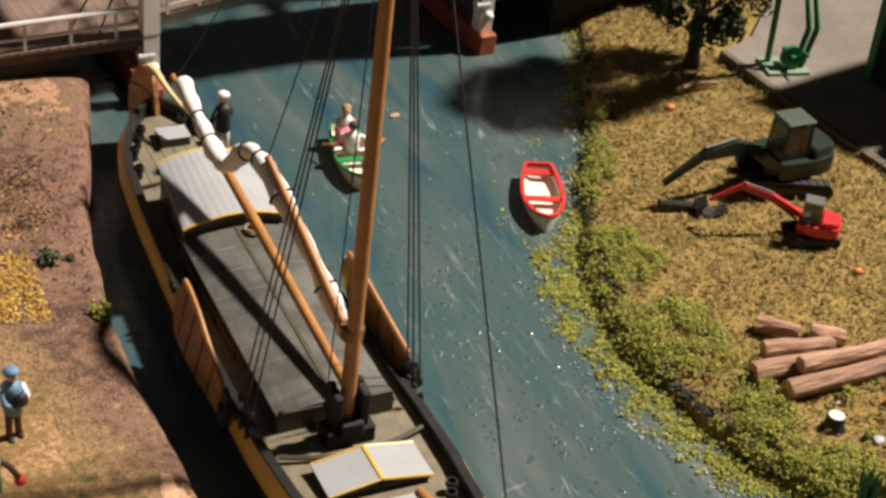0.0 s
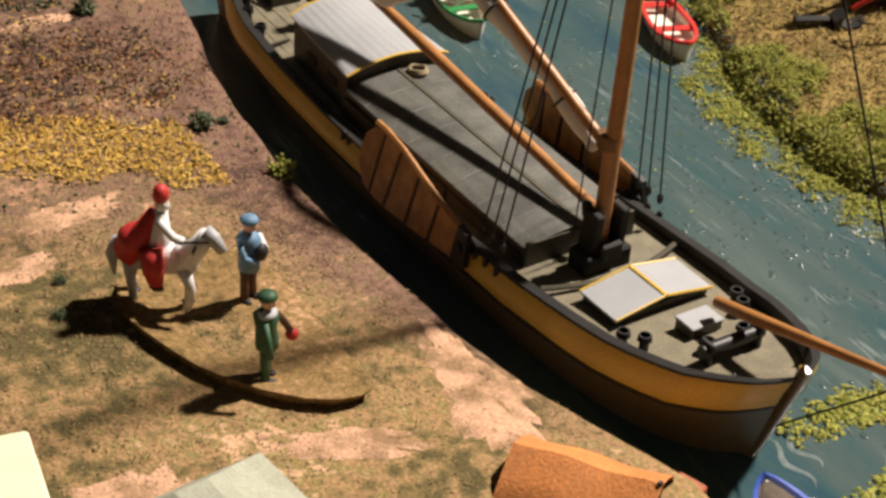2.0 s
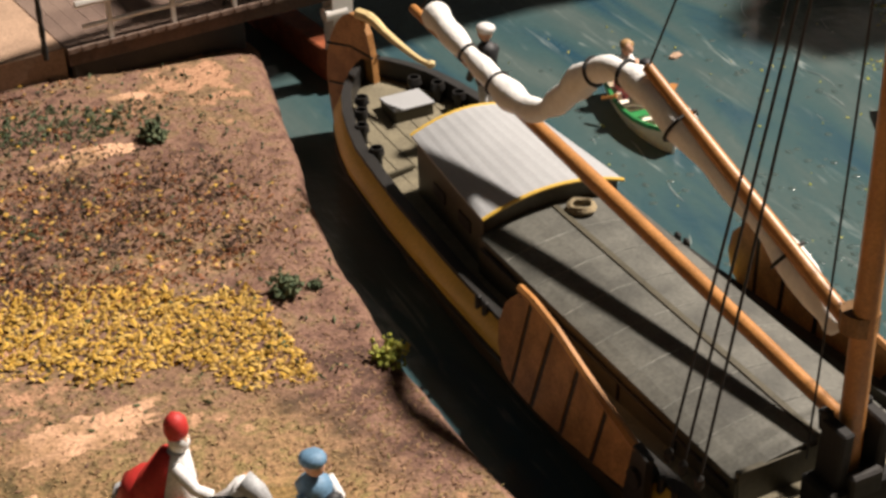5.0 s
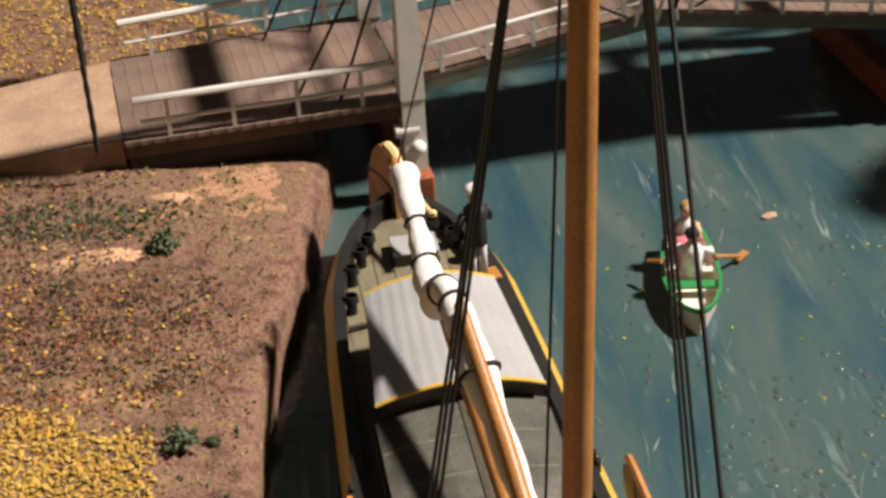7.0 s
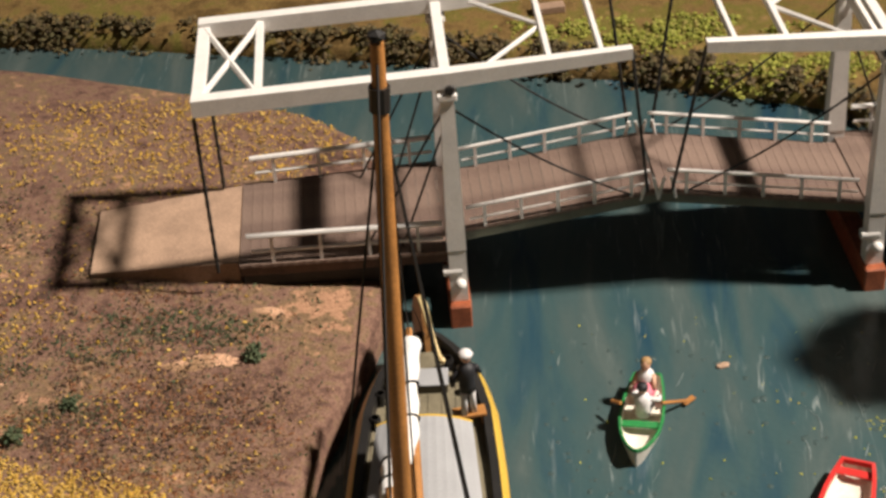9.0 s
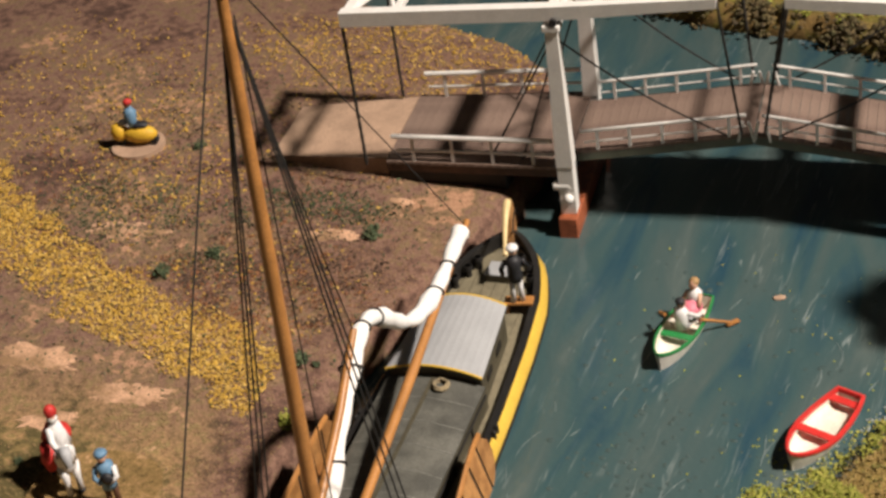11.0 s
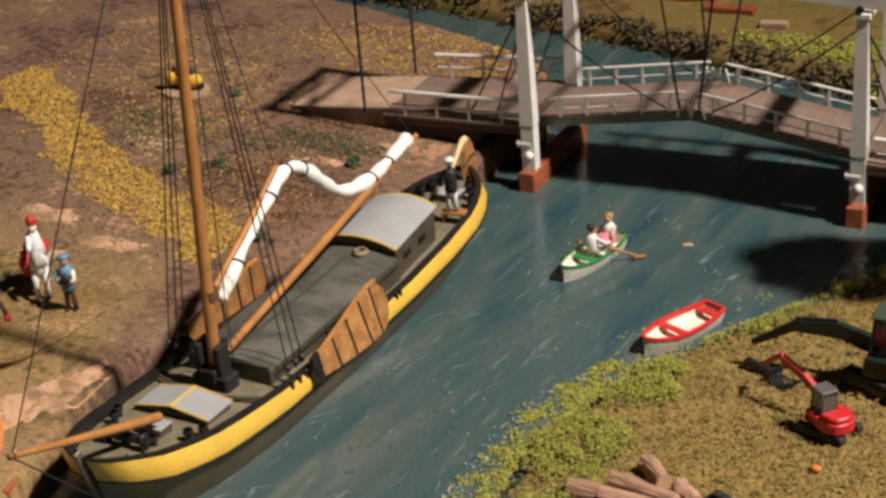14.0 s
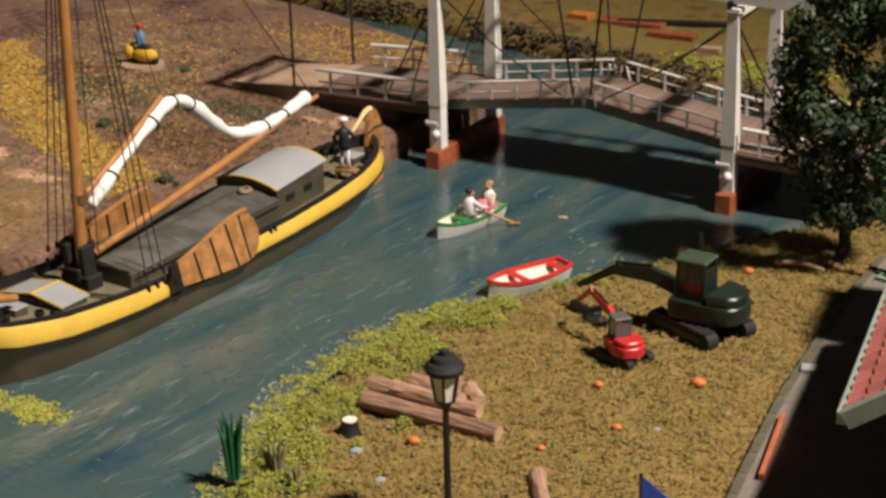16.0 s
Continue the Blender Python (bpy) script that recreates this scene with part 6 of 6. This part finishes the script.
# ---- bushes and small tufts on the west bank ----
def bush(x, y, z, r, mat, label):
    r *= 0.6
    root = thing("bush", label, "bush", x, y, z, 0, "small bushes")
    q = np.random.default_rng(int(abs(x * 100)))
    pts = q.normal(0, 0.45, (150, 3)) * (r, r, r * 0.7) + (0, 0, r * 0.55)
    pts = pts[pts[:, 2] > 0]
    ob = granules("foliage", pts, (r * 0.12, r * 0.26), mat, "", "", (1, 1, 1), q)
    ob.parent = root
    part("stem", tube(bmesh.new(), [(0, 0, -0.1), (0, 0, r * 0.6)], r * 0.12, 6), M_DARKWOOD, root)


bush(-3.85, -1.68, west_z(-3.9, -1.68), 0.45, G_MOSS, "lime green foam bush at the bank's edge")
bush(-4.68, 0.72, west_z(-4.68, 0.7), 0.48, G_DARK, "small dark green foam bush on the bank")
bush(-4.15, 0.75, west_z(-4.2, 0.7), 0.2, G_DARK, "tiny dark green foam bush on the bank")
bush(-5.1, 7.15, west_z(-5.1, 7.1), 0.52, G_DARK, "round dark green foam bush near the bridge")
bush(-10.75, 3.5, west_z(-10.7, 3.5), 0.45, G_DARK, "low dark green foam bush among yellow leaves")
bush(-9.6, 4.9, west_z(-9.6, 4.9), 0.4, G_DARK, "low dark green foam bush on rust flock")
bush(-13.2, 10.6, west_z(-13.2, 10.6), 0.35, G_DARK, "dark green foam bush beside the scooter")
bush(-9.9, -4.3, west_z(-9.9, -4.3), 0.22, G_DARK, "tiny dark green tuft on the straw flock")
bush(-10.3, -5.4, west_z(-10.3, -5.4), 0.2, G_DARK, "tiny dark green tuft on the straw flock")
bush(13.6, 6.4, east_z(14, 6.4), 0.42, G_OCHRE, "pale ochre foam bush at the turf's edge")
# ---- scooter rider far off on the west bank ----
sz = west_z(-15.3, 10.3)
disc = thing("scooter", "yellow toy scooter on a round tan base", "scooter", -15.45, 10.25, sz, 10)
part("base", tube(bmesh.new(), [(0, 0, -0.05), (0, 0, 0.12)], 0.95, 24), M_RAMP, disc, "round tan base")
bm = bmesh.new()
ball(bm, (0.15, 0, 0.52), 0.45, 2, (1.5, 0.75, 0.75)), ball(bm, (-0.6, 0, 0.6), 0.36, 2, (0.9, 0.8, 1.0))
part("body", bm, P_YELLOW, disc, "yellow rounded bodywork", True)
for a in (-0.55, 0.6):
    part("wheel", tube(bmesh.new(), [(a, -0.12, 0.3), (a, 0.12, 0.3)], 0.2, 12), M_TRACK, disc)
part("seat", ball(bmesh.new(), (0.2, 0, 0.88), 0.3, 2, (1.2, 0.7, 0.4)), P_BLACK, disc, "black seat", True)
figurine("figurine", "seated scooter rider figurine in pale blue and red cap", -15.5, 10.25, sz + 0.85, -100, seated(BLUE, WHITE, RED))

# ---- east side: paving, kerb, pump, house ----
pav = [(19.7, 8.6), (20.1, 5.5), (20.75, 1.6), (21.5, -2.4), (22.6, -6.8), (24.0, -12.0), (26, -20), (60, -20), (60, 26), (24.5, 13.2), (21.2, 9.4)]
bm = bmesh.new()
prism(bm, pav, 0.4, 1.02)
tagged(part("pavement", bm, M_PAVE), "grey sanded paving beside the dark house", "pavement", kind="structure")
M_KERB = material("mossy_kerb_stone", (0.13, 0.115, 0.075), 0.95, vary=0.35, scale=120, fine=1500, bump=0.4)
kerb_line = pav[:7]
for a, b in zip(kerb_line, kerb_line[1:]):
    n = max(1, round(math.dist(a, b) / 1.1))
    for j in range(n):
        p = [a[i] + (b[i] - a[i]) * (j + 0.5) / n for i in (0, 1)]
        ang = math.degrees(math.atan2(b[1] - a[1], b[0] - a[0]))
        k = thing("kerb_stone", "mossy grey kerb stone at the paving's edge", "kerb", p[0] - 0.12, p[1], 0.55, ang, "kerb stones")
        part("stone", box(bmesh.new(), (0, 0, 0.26), (math.dist(a, b) / n - 0.04, 0.26, 0.46), bevel=0.02), M_KERB, k)
edge_board = thing("edging_board", "orange-red edging board standing by the paving", "board", 22.52, -5.3, 0.72, -73)
part("board", box(bmesh.new(), (0, 0, 0.28), (3.4, 0.14, 0.44), bevel=0.02), material("orange_red_board", (0.46, 0.14, 0.06), 0.8, vary=0.25, scale=200, fine=1600, bump=0.2), edge_board)
slab = thing("stone_slab", "small whitish slab lying on the paving", "slab", 21.35, -0.6, 1.02, 20)
part("slab", box(bmesh.new(), (0, 0, 0.07), (0.5, 0.4, 0.14), bevel=0.02), M_ROOF, slab)

M_GREENIRON = material("bright_green_iron", (0.02, 0.20, 0.07), 0.4, vary=0.15, scale=300, fine=1800, bump=0.06)
M_MINT = material("pale_green_plate", (0.20, 0.30, 0.20), 0.7, vary=0.15, scale=300, fine=1800, bump=0.06)
pump = thing("hand_crane", "green iron hand crane on a pale plate", "crane", 21.0, 7.0, 1.02, -8)
part("plate", box(bmesh.new(), (0, 0, 0.06), (1.5, 1.2, 0.12), bevel=0.02), M_MINT, pump, "pale green base plate")
part("post", tube(bmesh.new(), [(-0.45, 0.3, 0.1), (-0.5, 0.35, 2.9)], 0.11, 8), M_GREENIRON, pump)
for dx in (0.25, 0.55):
    part("strut", tube(bmesh.new(), [(dx, -0.35 + dx * 0.3, 0.1), (dx + 0.35, -0.1, 1.5), (dx + 0.15, 0.35, 2.9)], [0.1, 0.11, 0.08], 8), M_GREENIRON, pump)
bm = bmesh.new()
tube(bm, [(0.1, -0.35, 0.55), (0.1, -0.2, 0.55)], 0.4, 16), tube(bm, [(0.1, -0.55, 0.55), (0.1, 0.3, 0.55)], 0.12, 10)
part("winch", bm, M_GREENIRON, pump, "green winch wheel", True)
part("crank", tube(bmesh.new(), [(0.1, -0.5, 0.55), (0.4, -0.55, 0.85), (0.4, -0.85, 0.85)], 0.05, 6), M_GREENIRON, pump)
part("jib", tube(bmesh.new(), [(0.75, 0.3, 2.85), (-0.5, 0.35, 2.9), (-0.9, 0.4, 3.3)], 0.09, 8), M_GREENIRON, pump)

M_TARWALL = material("black_tarred_boards", (0.022, 0.024, 0.026), 0.7, vary=0.25, scale=200, fine=1600, bump=0.2)
M_TILE = material("pinkish_red_roof_tile", (0.50, 0.15, 0.13), 0.75, vary=0.22, scale=150, fine=1500, bump=0.2, second=(0.38, 0.12, 0.10), per_piece=0.18)
M_VERGE = material("grey_green_verge", (0.28, 0.33, 0.27), 0.7, vary=0.15, scale=200, fine=1600, bump=0.1)
house = thing("house", "black boarded house with red tiled roof and green corner posts", "house", 25.1, -0.5, 1.02, 15)
part("tall_wall", box(bmesh.new(), (5.05, 4.2, 3.2), (10.0, 4.1, 6.4)), M_TARWALL, house, "black boarded tall wing")
wall = part("wall", box(bmesh.new(), (5.0, -2.4, 1.6), (9.9, 9.1, 3.2)), M_TARWALL, house, "black boarded walls")
part("gable", prism(bmesh.new(), [(0.1, 3.19), (9.9, 3.19), (9.9, 3.7), (5.0, 7.0), (0.1, 3.7)], -6.95, 2.1, Matrix(((1, 0, 0, 0), (0, 0, 1, 0), (0, 1, 0, 0), (0, 0, 0, 1)))), M_TARWALL, house)
for y, h in ((-6.95, 3.2), (6.25, 6.4)):
    part("corner_post", box(bmesh.new(), (0.02, y, h / 2), (0.32, 0.32, h), bevel=0.02), M_GREENIRON, house, "green corner post")
for y in (4.2, 0.6, -3.2):
    w = part("window", box(bmesh.new(), (0.0, y, 1.7), (0.06, 1.5, 1.5)), M_GLASS, house, "small paned window")
    for dy in (-0.78, 0, 0.78):
        part("frame", box(bmesh.new(), (-0.06, y + dy, 1.7), (0.1, 0.12, 1.68)), M_WHITE, w, "white frame")
    for dz in (-0.8, 0.0, 0.8):
        part("frame", box(bmesh.new(), (-0.065, y, 1.7 + dz), (0.1, 1.68, 0.1)), M_WHITE, w, "white frame")
pitch = 34
eave = Vector((-1.5, 0, 2.75))
along = Vector((math.cos(radians(pitch)), 0, math.sin(radians(pitch))))
up = Vector((-along.z, 0, along.x))
for s in (1, -1):
    bm = bmesh.new()
    e = Vector((eave.x if s == 1 else 10 - eave.x, 0, eave.z))
    t = Vector((along.x * s, 0, along.z))
    r = e + t * 7.5
    loft(bm, [[(e.x, y, e.z), (r.x, y, r.z), (r.x, y, r.z + 0.2), (e.x, y, e.z + 0.2)] for y in (-7.3, 2.1)], closed=True, caps=True)
    sheet = part("roof", bm, M_TILE, house, "red roof slope")
    if s == 1:
        first = None
        for row in range(9):
            for col in range(17):
                if first is None:
                    bm = bmesh.new()
                    loft(bm, [[(0.31 * f, d, h + 0.07 * math.cos(f * 2.4)) for f in (-0.85, -0.5, 0, 0.5, 0.85)] for d, h in ((0, 0.05), (0.62, 0.0))])
                    loft(bm, [[(0.31 * f, 0, 0.05 + 0.07 * math.cos(f * 2.4) - q) for f in (-0.85, -0.5, 0, 0.5, 0.85)] for q in (0, 0.07)])
                    first = part("tile", bm, M_TILE, sheet)
                    ob = first
                else:
                    ob = new("tile", first.data)
                    ob.parent = sheet
                p = e + t * (0.05 + row * 0.5) + up * 0.2 + Vector((0, -7.05 + col * 0.53, 0))
                ob.matrix_basis = Matrix.Translation(p * CM) @ Matrix(((0, along.x, up.x, 0), (-1, 0, 0, 0), (0, along.z, up.z, 0), (0, 0, 0, 1)))
for y in (-7.35, 2.2):
    part("verge", box(bmesh.new(), (1.85, y, 5.12), (8.2, 0.3, 0.42), ry=-pitch), M_VERGE, house, "grey-green verge board")
part("gutter", box(bmesh.new(), (-1.6, -2.6, 2.82), (0.3, 9.5, 0.3)), M_VERGE, house, "grey-green eaves board")

# ---- small litter on the turf ----
M_PUMPKIN = material("orange_pumpkin", (0.62, 0.20, 0.04), 0.6, vary=0.2, scale=300, fine=1800, bump=0.1)
for x, y, r in ((19.05, -2.75, 0.24), (16.8, -4.26, 0.17), (18.55, -6.24, 0.16), (16.2, 5.9, 0.2), (14.4, -9.5, 0.2), (17.5, -8.2, 0.14)):
    r *= 0.75
    p = thing("pumpkin", "small orange pumpkin lying on the turf", "pumpkin", x, y, east_z(x, y), 0, "pumpkins")
    part("flesh", ball(bmesh.new(), (0, 0, r * 0.7), r, 2, (1.2, 1, 0.8), 0.15), M_PUMPKIN, p, "", True)
for x, y, r in ((19.4, -5.6, 0.1), (13.4, -10.6, 0.16), (14.9, -11.5, 0.14), (13.2, -9.0, 0.08), (11.6, -10.2, 0.1)):
    p = thing("pebble", "whitish pebble lying on the turf", "pebble", x, y, east_z(x, y), 0, "pebbles")
    part("stone", ball(bmesh.new(), (0, 0, r * 0.4), r, 1, (1.3, 1, 0.6), 0.4), M_ROOF, p, "", True)
for x, y, r in ((-8.3, -10.2, 0.12), (-9.2, -6.3, 0.08)):
    p = thing("pebble", "pale pebble half sunk in the flock", "pebble", x, y, west_z(x, y), 0, "pebbles")
    part("stone", ball(bmesh.new(), (0, 0, 0), r, 1, (1.3, 1, 0.35), 0.4), M_PEACH, p, "", True)
twig = thing("mooring_post", "short tan mooring stake at the turf's edge", "stake", 14.0, 6.9, 0.4)
part("stake", tube(bmesh.new(), [(0, 0, 0), (-0.1, 0.05, 0.75)], [0.1, 0.07], 8), M_RAMP, twig)
branch = thing("branch", "bare brown branch lying in the tree's shade", "branch", 16.8, 6.6, 0.8, 10)
part("stem", tube(bmesh.new(), [(0, 0, 0.05), (0.8, 0.1, 0.12), (1.6, -0.1, 0.06)], [0.1, 0.09, 0.05], 6), M_RAMP, branch)
# reeds at the water's edge
M_REED = material("bottle_green_reed", (0.015, 0.11, 0.04), 0.5, vary=0.25, scale=300, fine=1800, bump=0.05)
M_REED_DRY = material("dry_olive_reed", (0.22, 0.21, 0.09), 0.8, vary=0.25, scale=300, fine=1800, bump=0.05)
rr = random.Random(3)
for x, y, n, m, h, label in ((11.3, -13.0, 12, M_REED, 1.9, "bottle green reed tuft at the water's edge"), (12.4, -12.6, 16, M_REED_DRY, 1.3, "dry olive reed tuft at the water's edge"), (13.3, -12.9, 10, M_REED_DRY, 1.0, "dry olive reed tuft at the water's edge")):
    t = thing("reed_tuft", label, "reeds", x, y, 0.25, 0, "reed tufts")
    for _ in range(n):
        a, q = rr.uniform(0, 6.28), rr.uniform(0.1, 0.4)
        part("blade", tube(bmesh.new(), [(0.3 * q * math.cos(a), 0.3 * q * math.sin(a), 0), (0.6 * q * math.cos(a), 0.6 * q * math.sin(a), h * 0.6), (q * math.cos(a), q * math.sin(a), h * rr.uniform(0.75, 1.0))], [0.06, 0.07, 0.01], 4), m, t)

# ---- foreground on the west bank: van, grey shelter, orange tent ----
M_VAN = material("pale_cream_van_paint", (0.74, 0.72, 0.50), 0.35, vary=0.05, scale=200, fine=1800, bump=0.03, coat=0.2)
M_DARKGLASS = material("dark_van_glass", (0.02, 0.022, 0.025), 0.15, vary=0.1, scale=200, fine=1500, bump=0)
van = thing("van", "pale cream toy van with dark windows on the bank", "van", -13.65, -12.3, west_z(-13.6, -12.3), -8)
bm = bmesh.new()
loft(bm, [[(-0.95, y, 0.25), (0.95, y, 0.25), (0.98, y, 0.95), (-0.98, y, 0.95)] for y in (-2.2, 2.2)], closed=True, caps=True)
bmesh.ops.bevel(bm, geom=list(bm.edges), offset=0.08, segments=1, affect="EDGES")
part("body", bm, M_VAN, van, "", True, 35)
bm = bmesh.new()
loft(bm, [[(-0.92, -1.75, 0.95), (0.92, -1.75, 0.95), (0.92, 2.1, 0.95), (-0.92, 2.1, 0.95)], [(-0.80, -1.15, 1.45), (0.80, -1.15, 1.45), (0.80, 2.0, 1.45), (-0.80, 2.0, 1.45)]], closed=True, caps=True)
part("window_band", bm, M_DARKGLASS, van, "dark window band")
bm = bmesh.new()
box(bm, (0, 0.45, 1.5), (1.72, 3.2, 0.16), bevel=0.06)
part("roof", bm, M_VAN, van, "", True, 35)
for x in (-0.9, 0.9):
    for y in (-1.35, 1.35):
        part("wheel", tube(bmesh.new(), [(x - 0.1, y, 0.3), (x + 0.1, y, 0.3)], 0.32, 14), M_TRACK, van, "", True)
shelter = thing("shelter", "pale grey-green canvas shelter with peaked roof", "shelter", -10.5, -12.6, 1.35, 8)
M_CANVAS = material("grey_green_canvas", (0.34, 0.35, 0.27), 0.9, vary=0.15, scale=120, fine=1500, bump=0.3)
bm = bmesh.new()
loft(bm, [[(-1.9, 1.25, 0.0), (1.9, 1.25, 0.0), (1.9, -1.25, 0.0), (-1.9, -1.25, 0.0)], [(-1.9, 1.25, 0.75), (1.9, 1.25, 0.75), (1.9, -1.25, 0.75), (-1.9, -1.25, 0.75)], [(-0.3, 0.35, 1.6), (0.3, 0.35, 1.6), (0.3, -0.35, 1.6), (-0.3, -0.35, 1.6)]], closed=True, caps=True)
part("canvas", bm, M_CANVAS, shelter)
tent = thing("tent", "orange canvas ridge tent with dark olive opening by the shore", "tent", -3.9, -13.7, 1.05, 38)
M_ORANGE = material("orange_tent_canvas", (0.62, 0.23, 0.06), 0.8, vary=0.2, scale=120, fine=1500, bump=0.35, depth=0.0006)
bm = bmesh.new()
for s in (1, -1):
    loft(bm, [[(s * x, y, z + 0.04 * math.sin(y * 4 + x)) for x, z in ((1.25, -0.1), (0.95, 0.42), (0.5, 0.72), (0.0, 0.98))] for y in np.linspace(-1.4, 1.3, 9)])
part("canvas", bm, M_ORANGE, tent, "", True, 60)
part("opening", prism(bmesh.new(), [(-1.1, 0.0), (1.1, 0.0), (0.0, 0.9)], -1.3, -1.22, Matrix(((1, 0, 0, 0), (0, 0, 1, 0), (0, 1, 0, 0), (0, 0, 0, 1)))), M_RAMP, tent, "olive-tan end flap")
part("back_flap", prism(bmesh.new(), [(-1.1, 0.0), (1.1, 0.0), (0.0, 0.9)], 1.2, 1.28, Matrix(((1, 0, 0, 0), (0, 0, 1, 0), (0, 1, 0, 0), (0, 0, 0, 1)))), M_ORANGE, tent)
part("pole", tube(bmesh.new(), [(0, -1.35, 0), (0, -1.35, 1.05)], 0.05, 6), M_DARKWOOD, tent)
brick = thing("brick_kerb", "red-brown block at the shore by the tent", "block", -2.2, -14.3, 0.5, 20)
part("block", box(bmesh.new(), (0, 0, 0.3), (1.1, 0.6, 0.7), bevel=0.04), M_BRICK, brick)
# ---- planks and beams on the far bank ----
for x, y, l, w, rz, m in ((-2.9, 31.0, 3.4, 0.9, 8, M_BRICK), (0.1, 29.7, 2.4, 0.7, 4, M_BRICK), (-1.0, 31.8, 5.5, 0.35, 22, M_DARKWOOD), (-5.8, 31.0, 1.2, 0.8, 0, M_PUMPKIN), (2.8, 28.2, 1.2, 0.5, 12, M_RAMP)):
    z = far_height(max(0, y - lerp_table(FAR_EDGE, x)), x, y)
    b = thing("beam", "loose reddish timber beam lying on the far bank", "beam", x, y, z, rz, "loose beams")
    part("timber", box(bmesh.new(), (0, 0, 0.12), (l, w, 0.28), bevel=0.03), m, b)
pennant = thing("pennant", "small dark blue pennant standing in the turf", "flag", 21.0, -9.2, 0.75, 30)
part("pole", tube(bmesh.new(), [(0, 0, -0.1), (0, 0, 0.9)], 0.04, 6), M_BLACK, pennant)
part("cloth", prism(bmesh.new(), [(0, 0.85), (0.75, 0.15), (0, 0.1)], -0.02, 0.02, Matrix(((1, 0, 0, 0), (0, 0, 1, 0), (0, 1, 0, 0), (0, 0, 0, 1)))), M_BLUERIM, pennant)
